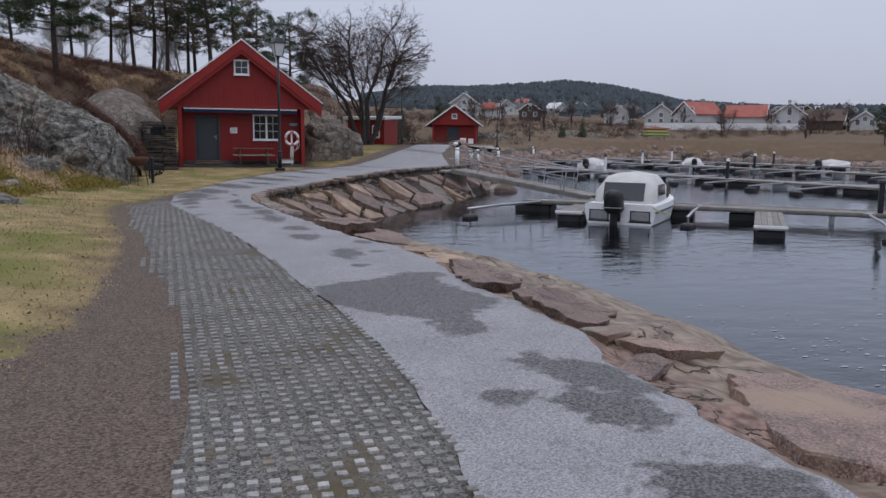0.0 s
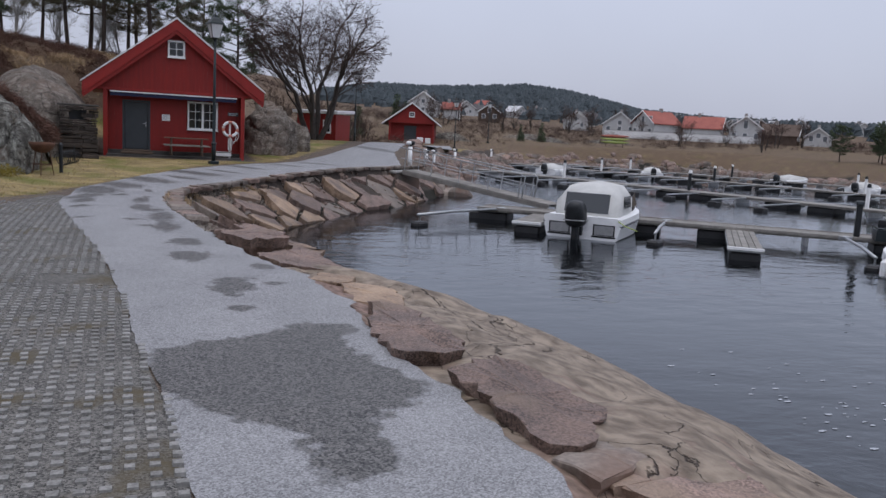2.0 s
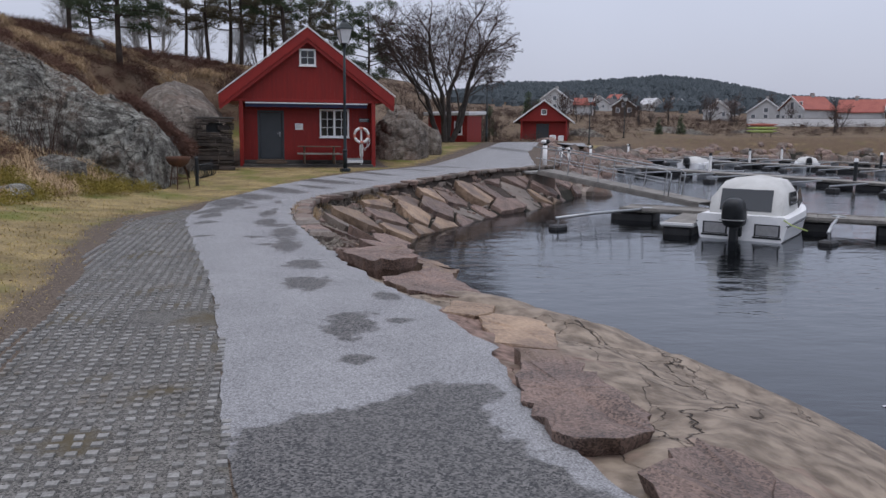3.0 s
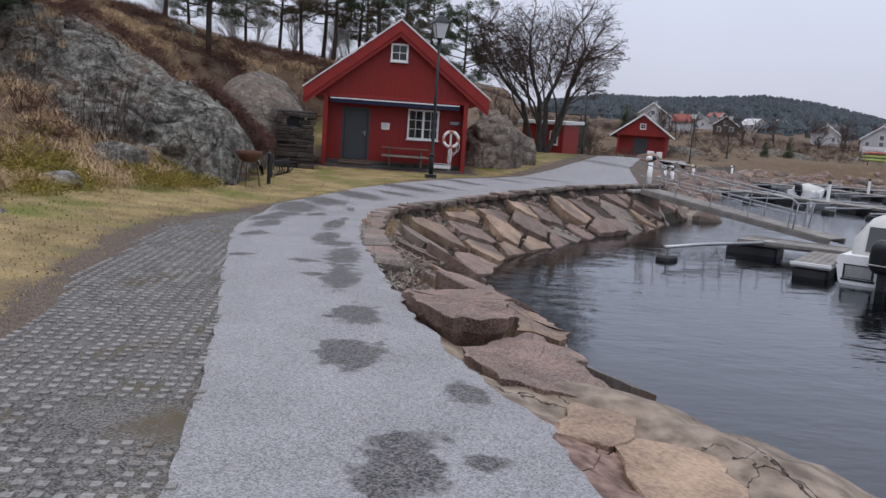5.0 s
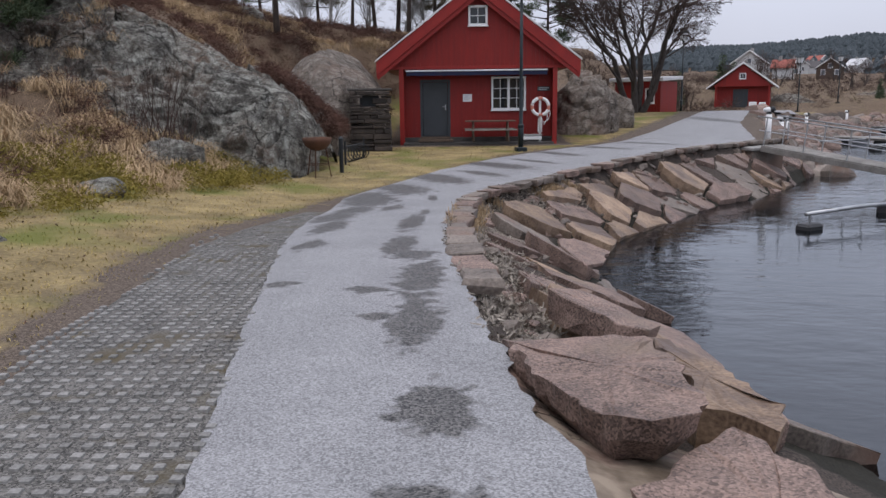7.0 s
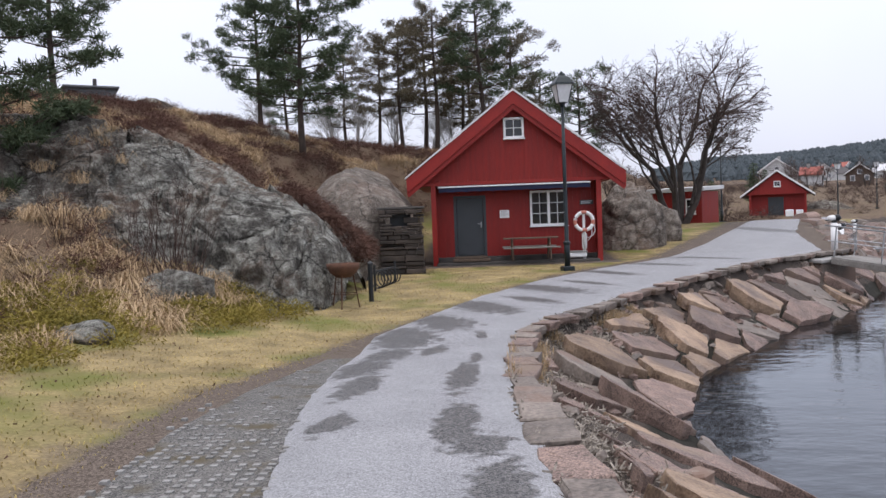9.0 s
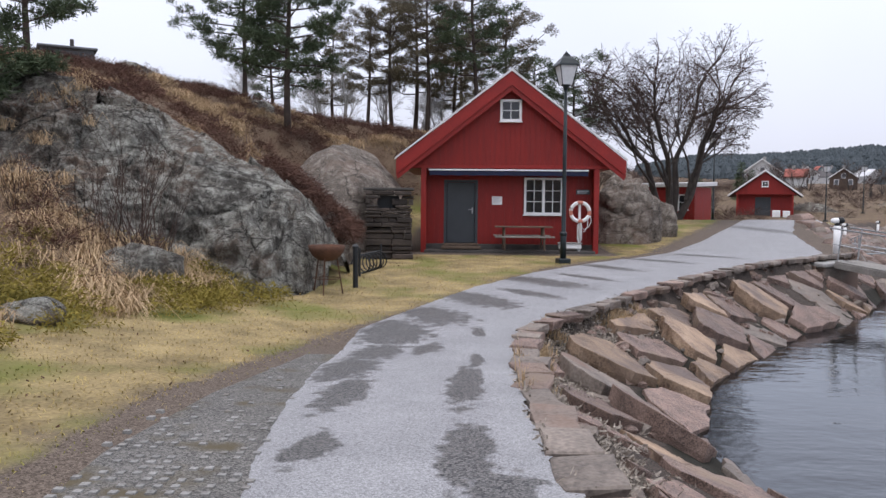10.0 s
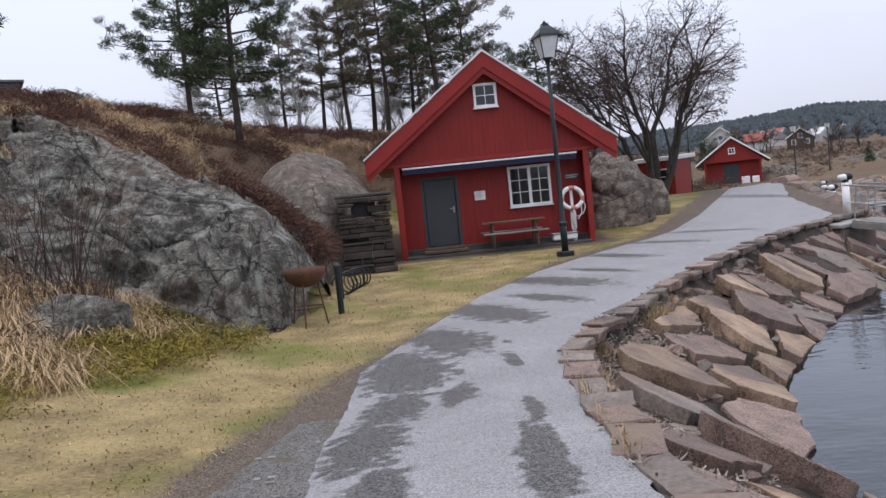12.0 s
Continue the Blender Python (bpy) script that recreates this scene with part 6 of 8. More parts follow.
# ---- far rows of pontoons with their booms and posts ----
def far_row(x0, y0, x1, y1, seed, label):
    rnd = random.Random(seed)
    length, turn = math.hypot(x1 - x0, y1 - y0), math.degrees(math.atan2(y1 - y0, x1 - x0))
    row = pontoon(pose(x0, y0, WATER, 0, 0, turn), length, 1.6, label, rails=False, planks=False)
    k = 1.5
    while k < length - 1:
        for s in (-1, 1):
            if rnd.random() < 0.8:
                reach = rnd.uniform(3.2, 4.6)
                part("boom", tubed([(k, s * 0.8, 0.38), (k + 0.2, s * (0.8 + reach), 0.32)], 0.05, 5), M_STEEL, row)
                part("boom_float", boxed(k - 0.1, k + 0.5, s * (0.5 + reach) - 0.25, s * (0.5 + reach) + 0.25, -0.2, 0.22, 0.05), M_FLOAT, row)
        k += rnd.uniform(2.4, 3.4)
    for q in range(1, 4):
        x = length * q / 4
        part("light_post", tubed([(x, 0, 0.44), (x, 0, 1.55)], 0.11, 8), (M_BLACK if q == 2 else M_WHITE), row)
        part("post_cap", tubed([(x, 0, 1.55), (x, 0, 1.75)], [0.13, 0.09], 8), (M_WHITE if q == 2 else M_BLACK), row)
    return row


far_row(25.5, 27.5, 37.5, -16, 1, "far floating pontoon with steel booms and black floats")
far_row(38.5, 46, 53.5, -4, 2, "distant floating pontoon with steel booms")
far_row(47, 54, 66, 8, 3, "most distant floating pontoon by the far shore")
mast = thing("service_post", pose(20.9, -16.7, WATER + 0.44, 0, 0, DOCK_TURN), "dark service post with a crate on the pontoon", "post")
part("shaft", boxed(-0.09, 0.09, -0.09, 0.09, 0, 1.05, 0.02), M_BLACK, mast)
part("head", boxed(-0.13, 0.13, -0.13, 0.13, 1.053, 1.2, 0.03), M_GREYDOOR, mast)
crate = thing("fish_crate", pose(21.2, -17.9, WATER + 0.44, 0, 0, DOCK_TURN), "open dark green fish crate with rope", "crate")
for (a, b, c, d) in ((-0.6, 0.6, -0.35, -0.31), (-0.6, 0.6, 0.31, 0.35), (-0.6, -0.56, -0.31, 0.31), (0.56, 0.6, -0.31, 0.31)):
    part("side", boxed(a, b, c, d, 0.0, 0.36), M_LAMPPOST, crate)
part("bottom", boxed(-0.555, 0.555, -0.305, 0.305, 0.0, 0.03), M_LAMPPOST, crate)
part("coiled_rope", tubed([(0.3 * math.cos(a), 0.2 * math.sin(a), 0.1 + 0.01 * a) for a in np.linspace(0, 20, 60)], 0.03, 5), M_ORANGE, crate)


# ---- boats ----
def hull_mesh(length, beam, free, bow=0.72):
    """A planing hull along x: stern at 0."""
    bm = bmesh.new()
    n, rings = 14, []
    for i in range(n + 1):
        t = i / n
        w = beam / 2 * (1 - max(0, (t - 0.42) / 0.58) ** 2.1) + 0.015
        sheer = free * (1 + 0.32 * t * t)
        keel = -0.30 + 0.55 * max(0, t - 0.55) ** 2 / 0.2
        chine = -0.06 + 0.5 * max(0, t - 0.5) ** 2
        x = t * length
        prof = [(0, keel), (w * 0.82, chine), (w * 0.93, chine + 0.1), (w, sheer * 0.62), (w * 1.02, sheer * 0.66), (w * 1.0, sheer), (w * 0.9, sheer + 0.03)]
        rings.append([bm.verts.new((x, y, z)) for y, z in prof] + [bm.verts.new((x, -y, z)) for y, z in reversed(prof[1:])])
    m = len(rings[0])
    for p, q in zip(rings, rings[1:]):
        for k in range(m):
            bm.faces.new((p[k], p[(k + 1) % m], q[(k + 1) % m], q[k]))
    bm.faces.new(list(reversed(rings[0])))
    bm.faces.new(rings[-1])
    return bm


def shell(rows_pts, thick=0.0):
    bm = bmesh.new()
    rings = [[bm.verts.new(p) for p in r] for r in rows_pts]
    for p, q in zip(rings, rings[1:]):
        for k in range(len(p) - 1):
            bm.faces.new((p[k], p[k + 1], q[k + 1], q[k]))
    for r in (rings[0], rings[-1]):
        bm.faces.new(r)
    return bm


def outboard(parent, x, y, z):
    o = new("outboard_motor")
    o.parent = parent
    bm = bmesh.new()
    bmesh.ops.create_uvsphere(bm, u_segments=20, v_segments=14, radius=1.0)
    for v in bm.verts:
        x1, y1, z1 = (math.copysign(abs(c) ** 0.62, c) for c in v.co)
        v.co = Vector((-0.20 + 0.33 * x1 - 0.06 * z1, 0.27 * y1 * (1 - 0.10 * z1), 0.68 + 0.38 * z1))
    part("cowl", bm, M_BLACK, o, "glossy black engine cowl", smooth=True).location = (x, y, z)
    part("leg", boxed(-0.26, 0.0, -0.09, 0.09, -0.5, 0.36, 0.03), M_BLACK, o).location = (x, y, z)
    part("bracket", boxed(0.0, 0.16, -0.14, 0.14, 0.05, 0.42, 0.02), M_BLACK, o).location = (x, y, z)
    part("cowl_band", boxed(-0.50, 0.14, -0.272, 0.272, 0.50, 0.53, 0.005), M_STEEL, o).location = (x, y, z)
    return o


def canopy_boat(m):
    b = thing("motor_boat", m, "white motor boat with a pale canvas canopy and black outboard", "boat")
    part("hull", hull_mesh(5.2, 2.1, 0.62), M_GELCOAT, b, smooth=False)
    for s in (-1, 1):
        part("rubbing_strake", tubed([(0.0, s * 1.07, 0.42), (2.4, s * 1.07, 0.46), (3.8, s * 0.86, 0.52), (5.1, s * 0.12, 0.62)], 0.035, 6), M_GREYDOOR, b)
        part("stern_panel", boxed(-0.015, -0.004, s * 0.62 - 0.26, s * 0.62 + 0.26, 0.16, 0.42, 0.0), M_STEEL, b, "grey stern panel")
        part("stern_stripe", boxed(-0.016, -0.004, s * 0.62 - 0.33, s * 0.62 + 0.33, 0.08, 0.13, 0.0), M_BLACK, b, "black stern stripe")
        part("panel_edge", boxed(-0.012, -0.003, s * 0.62 - 0.30, s * 0.62 + 0.30, 0.14, 0.45, 0.0), M_BLACK, b)
    part("deck", boxed(0.05, 3.2, -0.9, 0.9, 0.56, 0.64, 0.02), M_GELCOAT, b)
    rows_pts = []
    for x, w, h in ((0.35, 0.88, 0.62), (0.55, 0.92, 1.28), (1.0, 0.90, 1.52), (2.0, 0.88, 1.58), (2.7, 0.84, 1.42), (3.25, 0.78, 0.72)):
        rows_pts.append([(x, -w, 0.62), (x, -w * 0.97, 0.62 + (h - 0.62) * 0.6), (x, -w * 0.74, 0.62 + (h - 0.62) * 0.93), (x, 0, h + 0.03), (x, w * 0.74, 0.62 + (h - 0.62) * 0.93), (x, w * 0.97, 0.62 + (h - 0.62) * 0.6), (x, w, 0.62)])
    canopy = part("canopy", shell(rows_pts), M_CANVAS, b, "pale grey canvas canopy", smooth=True)
    bm = bmesh.new()
    box(bm, -0.005, 0.005, -0.62, 0.62, -0.30, 0.28, 0.0, pose(0.46, 0, 1.02, 0, 17, 0))
    part("rear_window", bm, M_CLEAR, b, "clear plastic rear canopy window")
    for s in (-1, 1):
        bm = bmesh.new()
        box(bm, -0.45, 0.45, -0.005, 0.005, -0.17, 0.17, 0.0, pose(1.55, s * 0.905, 1.05, s * 6, 0, 0))
        part("side_window", bm, M_CLEAR, b)
        bm = bmesh.new()
        box(bm, -0.28, 0.28, -0.006, 0.006, -0.2, 0.2, 0.0, pose(2.85, s * 0.83, 0.98, s * 8, -20, 0))
        part("windscreen_side", bm, M_CLEAR, b)
        part("bow_rail", tubed([(3.2, s * 0.8, 0.72), (3.3, s * 0.78, 1.0), (4.3, s * 0.55, 1.02), (5.05, 0.0, 1.04)], 0.015, 6), M_STEEL, b)
    outboard(b, -0.12, 0.1, 0.05)
    part("mooring_line", tubed([(0.1, -0.9, 0.62), (-0.2, -1.2, 0.5), (-0.5, -1.6, 0.42)], 0.018, 5), M_LIME, b, "pale green mooring line")
    return b


BOAT_TURN = FING_TURN + 180
canopy_boat(pose(11.75, -14.35, WATER, 0, 0, BOAT_TURN - 6) @ Matrix.Diagonal((1.12, 1.17, 1.12, 1)))


def covered_boat(m):
    b = thing("covered_boat", m, "white open boat under a pale tarpaulin with outboard", "boat")
    part("hull", hull_mesh(4.6, 1.9, 0.55), M_GELCOAT, b)
    rows_pts = []
    for x, w, h in ((0.15, 0.86, 0.7), (0.6, 0.9, 1.0), (1.6, 0.92, 1.12), (2.6, 0.86, 1.0), (3.6, 0.55, 0.9), (4.3, 0.18, 0.85)):
        rows_pts.append([(x, -w, 0.54), (x, -w * 0.8, h * 0.86), (x, 0, h), (x, w * 0.8, h * 0.86), (x, w, 0.54)])
    part("tarpaulin", shell(rows_pts), M_CANVAS, b, "pale tarpaulin cover", smooth=True)
    outboard(b, -0.12, 0.0, 0.0)
    for s in (-1, 1):
        part("fender", tubed([(1.5, s * 1.02, 0.5), (1.5, s * 1.05, 0.4), (1.5, s * 1.05, 0.05), (1.5, s * 1.02, -0.02)], [0.03, 0.1, 0.1, 0.03], 8), M_WHITE, b)
    return b


covered_boat(pose(16.35, -23.4, WATER, 0, 0, BOAT_TURN))
skiff = covered_boat(pose(33.5, 29, WATER, 0, 0, 40))
for (x, y, t) in ((55, 14, 20), (57.5, 7.5, 25), (46, 30, 60), (58, 26, 10)):
    copy_thing(skiff, pose(x, y, WATER, 0, 0, t))

# kayaks on a stand by the far shore
stand = thing("kayak_stand", pose(68, 71.5, gz(68, 71.5), 0, 0, -32), "timber stand by the far shore", "stand")
for e in (-1, 1):
    part("upright", boxed(e * 1.3 - 0.06, e * 1.3 + 0.06, -0.5, 0.5, -0.3, 1.5), M_WOODDARK, stand)
    for h in (0.5, 1.0, 1.45):
        part("arm", boxed(e * 1.3 - 0.05, e * 1.3 + 0.05, -0.75, -0.5, h, h + 0.07), M_WOODDARK, stand)
for k, (mat, word) in enumerate(((M_LIME, "lime"), (M_LIME, "pale lime"), (M_REDHULL, "red"))):
    ky = thing("kayak", pose(68, 71.5, gz(68, 71.5) + 0.74 + 0.47 * k, 0, 0, -32) @ pose(0, -0.62, 0), word + " plastic kayak lying on the stand", "kayak", "kayaks")
    part("hull", tubed([(-2.2, 0, 0.06), (-1.4, 0, 0), (0, 0, 0), (1.4, 0, 0), (2.2, 0, 0.06)], [0.03, 0.18, 0.24, 0.18, 0.03], 10), mat, ky, smooth=True)
    part("cockpit_rim", tubed([(0.45 * math.cos(a), 0.16 * math.sin(a), 0.235) for a in np.linspace(0, 2 * math.pi, 15)], 0.018, 5), M_BLACK, ky)


# ---- shed and far boathouse ----
def shed(m):
    s = thing("red_shed", m, "small red timber shed with a pale flat roof", "shed")
    part("wall_core", boxed(-1.5, 1.5, -1.2, 1.2, -0.2, 1.85), M_RED, s)
    n = 16
    for k in range(n):
        x = -1.5 + 3.0 * k / n
        part("board", boxed(x + 0.01, x + 3.0 / n - 0.01, -1.225, -1.203, -0.1, 1.8), M_RED, s)
    bm = boxed(-1.75, 1.75, -1.5, 1.5, 1.86, 2.08, 0.02)
    for v in bm.verts:
        v.co.z += 0.12 * (v.co.y > 0)
    part("roof", bm, M_ROOFPALE, s, "pale frosted flat roof")
    window(s, 0.55, 1.15, 0.55, 1.45, -1.23, 1, 2, 0.07, 0.06, 0.02, mullion=False)
    part("door", boxed(-1.05, -0.25, -1.26, -1.23, -0.1, 1.7, 0.01), M_REDTRIM, s)
    return s


shed(pose(11.0, 20.9, gz(11.0, 20.6), 0, 0, -38))


def far_boathouse(m):
    h = thing("far_boathouse", m, "red boathouse with white verge boards beside the path", "house")
    part("wall_core", boxed(-2.9, 2.9, 0.9, 9, -0.4, 2.6), M_RED, h)
    bm = bmesh.new()
    prism(bm, [(-3.2, 2.4), (3.2, 2.4), (0, 4.85)], 9.0, "y", 0.0)
    part("gable", bm, M_RED, h)
    for s in (-1, 1):
        bm = bmesh.new()
        prism(bm, [(0, 5.05), (s * 3.75, 2.3), (s * 3.75, 2.12), (0, 4.87)], 9.6, "y", -0.3)
        part("roof", bm, M_ROOFDARK, h)
        bm = bmesh.new()
        prism(bm, [(0, 5.10), (s * 3.8, 2.33), (s * 3.8, 2.14), (0, 4.9)], 0.08, "y", -0.39)
        part("verge_board", bm, M_WHITE, h, "white verge board")
        part("porch_post", boxed(s * 2.8 - 0.1, s * 2.8 + 0.1, 0.0, 0.2, -0.4, 2.4), M_REDTRIM, h)
    window(h, -0.35, 0.35, 3.2, 3.85, 0.0, 2, 2, 0.09, 0.08, 0.03, mullion=False)
    part("door", boxed(-1.0, 0.6, 0.86, 0.896, 0.0, 2.1, 0.01), M_GREYDOOR, h)
    return h


far_boathouse(pose(31.4, 62.0, gz(31.4, 62.0), 0, 0, -22))
cans = thing("white_crates", pose(32.6, 60.4, gz(32.6, 60.4), 0, 0, -20), "two white crates on the path by the far boathouse", "crate")
part("crate", boxed(-0.9, -0.1, -0.3, 0.3, 0, 0.75, 0.05), M_WHITE, cans)
part("crate", boxed(0.15, 0.85, -0.3, 0.3, 0, 0.7, 0.05), M_WHITE, cans)


# ---- village on the far side ----
M_FARGLASS = material("grey_window_glass", (0.10, 0.11, 0.12), (0.18, 0.19, 0.21), scale=1, fine=5, rough=0.2, bump=0.0)

def village_house(x, y, w, d, wall_h, turn, wall_mat, roof_mat, label, rows_n=1, cols=3, lift=0.0):
    w, d, wall_h = w * 0.86, d * 0.86, wall_h * 0.92
    z = gz(x, y)
    h = thing("village_house", pose(x, y, z, 0, 0, turn), label, "house", "village houses")
    ridge = wall_h + w * 0.36
    bm = bmesh.new()
    prism(bm, [(-w / 2, -1.2), (w / 2, -1.2), (w / 2, wall_h), (0, ridge), (-w / 2, wall_h)], d, "y", -d / 2)
    part("wall", bm, wall_mat, h)
    for s in (-1, 1):
        bm = bmesh.new()
        e = w / 2 + 0.35
        zt = wall_h - 0.35 * 0.72
        prism(bm, [(0, ridge + 0.22), (s * e, zt + 0.22), (s * e, zt + 0.02), (0, ridge + 0.02)], d + 0.8, "y", -d / 2 - 0.4)
        part("roof", bm, roof_mat, h)
        bm = bmesh.new()
        prism(bm, [(0, ridge + 0.26), (s * e, zt + 0.26), (s * e, zt + 0.0), (0, ridge + 0.0)], 0.1, "y", -d / 2 - 0.52)
        part("verge_board", bm, M_WHITE, h)
    for r in range(rows_n):
        for c in range(cols):
            cx = -w / 2 + w * (c + 0.5) / cols
            cz = 0.9 + r * 2.6
            win = new("window")
            win.parent = h
            part("frame", boxed(cx - 0.48, cx + 0.48, -d / 2 - 0.06, -d / 2 - 0.003, cz - 0.05, cz + 1.15), M_WHITE, win)
            part("pane", boxed(cx - 0.38, cx + 0.38, -d / 2 - 0.075, -d / 2 - 0.063, cz, cz + 1.05), M_FARGLASS, win)
    win = new("window")
    win.parent = h
    part("frame", boxed(-0.5, 0.5, -d / 2 - 0.06, -d / 2 - 0.003, wall_h - 0.1, wall_h + 1.0), M_WHITE, win)
    part("pane", boxed(-0.4, 0.4, -d / 2 - 0.075, -d / 2 - 0.063, wall_h, wall_h + 0.9), M_FARGLASS, win)
    part("chimney", boxed(-0.3, 0.3, d * 0.1, d * 0.1 + 0.6, ridge - 0.4, ridge + 0.9), M_CONCRETE, h)
    return h


WH, RR, RD, RP, BR = M_PALEWALL, M_ROOFRED, M_ROOFDARK, M_ROOFPALE, M_BROWNWALL
for (x, y, w, d, wh, t, wm, rm, lab, rn, cn) in (
        (105, 113, 8.0, 9, 3.4, -82, WH, RR, "white two-storey wooden house with a red tiled roof", 2, 3),
        (113, 107, 7.5, 9, 2.8, 45, WH, RR, "white wooden house with a long red tiled roof", 1, 3),
        (118, 100, 7.5, 8, 3.2, -40, WH, RR, "white gabled wooden house with a red tiled roof", 2, 3),
        (101, 121, 8.5, 9, 2.6, -35, WH, RD, "white gabled wooden house with a dark roof", 1, 3),
        (112, 160, 7.8, 9, 2.6, -30, WH, RR, "white wooden house with a faded red roof", 1, 2),
        (64, 150, 8.2, 10, 3.2, -25, WH, RP, "white gabled house with a frosted roof on the slope", 1, 3),
        (69.5, 146, 4.6, 4.5, 2.6, 60, WH, RR, "white wing with a bright red roof on the slope", 1, 2),
        (84, 156, 6.5, 8, 2.6, -25, BR, RD, "dark brown wooden cottage with white verge boards", 1, 2),
        (130, 92, 6.0, 7, 1.8, -45, WH, RP, "low white cottage with a pale roof", 1, 2),
        (124, 96, 7.0, 8, 2.0, 40, BR, M_BROWNWALL, "house with a large brown roof behind shrubs", 1, 3),
        (98.5, 41, 7.5, 9, 2.2, -55, WH, RP, "white gabled house beside dark conifers", 1, 3)):
    village_house(x, y, w, d, wh, t, wm, rm, lab, rn, cn)
wall_white = thing("garden_wall", pose(103, 104.5, gz(103, 104.5), 0, 0, -38), "long low white garden wall below the houses", "wall")
part("wall", boxed(-14, 16, 0, 0.25, -0.5, 1.5, 0.03), M_WHITE, wall_white)
part("coping", boxed(-14.1, 16.1, -0.05, 0.3, 1.503, 1.6, 0.01), M_CONCRETE, wall_white)
M_GREYWALL = material("grey_boards", (0.11, 0.12, 0.13), (0.20, 0.21, 0.22), scale=1, fine=6, rough=0.8, bump=0.1)
hut = thing("hilltop_house", pose(-21.4, 14.0, 8.3, 0, 0, 30) @ Matrix.Diagonal((0.6, 0.6, 0.8, 1)), "dark modern house on the hilltop behind pines", "house")
part("ground_floor", boxed(-2.0, 2.0, -1.5, 1.5, -3.5, 0.75), M_GREYWALL, hut)
part("glazed_band", boxed(-1.8, 1.3, -1.54, -1.503, 0.1, 0.6), M_GLASS, hut)
part("roof", boxed(-2.2, 2.3, -1.8, 1.8, 0.753, 0.9, 0.03), M_GREYWALL, hut)
part("chimney", boxed(0.3, 0.6, -0.5, -0.1, 0.903, 1.5, 0.02), M_ROOFDARK, hut)
rnd = random.Random(21)
for k in range(26):
    az, r = radians(rnd.uniform(21, 60)), rnd.uniform(260, 480)
    village_house(-1 + r * math.sin(az), -35 + r * math.cos(az), rnd.uniform(6, 8.5), rnd.uniform(8, 11), rnd.uniform(2.2, 3.0), rnd.uniform(-70, 30), rnd.choice((WH, WH, BR)), rnd.choice((RR, RD, RP, RD)),
                  "distant wooden house on the wooded slope", 1, 2)


# ---- trees ----
def leaf_mesh(name, mat, centres, radii, per, size, rnd_seed, flat=0.6, droop=0.0, wide=0.16):
    """Many small pointed blades in clumps, as one mesh."""
    rs = np.random.RandomState(rnd_seed)
    c = np.repeat(np.asarray(centres, float), per, axis=0)
    r = np.repeat(np.asarray(radii, float), per)
    n = len(c)
    d = rs.normal(size=(n, 3))
    d /= np.linalg.norm(d, axis=1)[:, None]
    base = c + d * (r * rs.uniform(0.1, 1.0, n) ** 0.6)[:, None] * np.array([1, 1, flat])
    out = d * np.array([1, 1, 0.5]) + rs.normal(size=(n, 3)) * 0.5
    out[:, 2] -= droop
    out /= np.linalg.norm(out, axis=1)[:, None]
    side = np.cross(out, rs.normal(size=(n, 3)))
    side /= np.linalg.norm(side, axis=1)[:, None]
    ln = size * rs.uniform(0.6, 1.4, n)[:, None]
    v = np.stack([base - side * ln * wide, base + side * ln * wide, base + out * ln + side * ln * wide * 0.6, base + out * ln - side * ln * wide * 0.6], 1).reshape(-1, 3)
    me = bpy.data.meshes.new(name)
    idx = np.arange(n * 4).reshape(-1, 4)
    me.from_pydata(v.tolist(), [], idx.tolist())
    me.materials.append(mat)
    return me


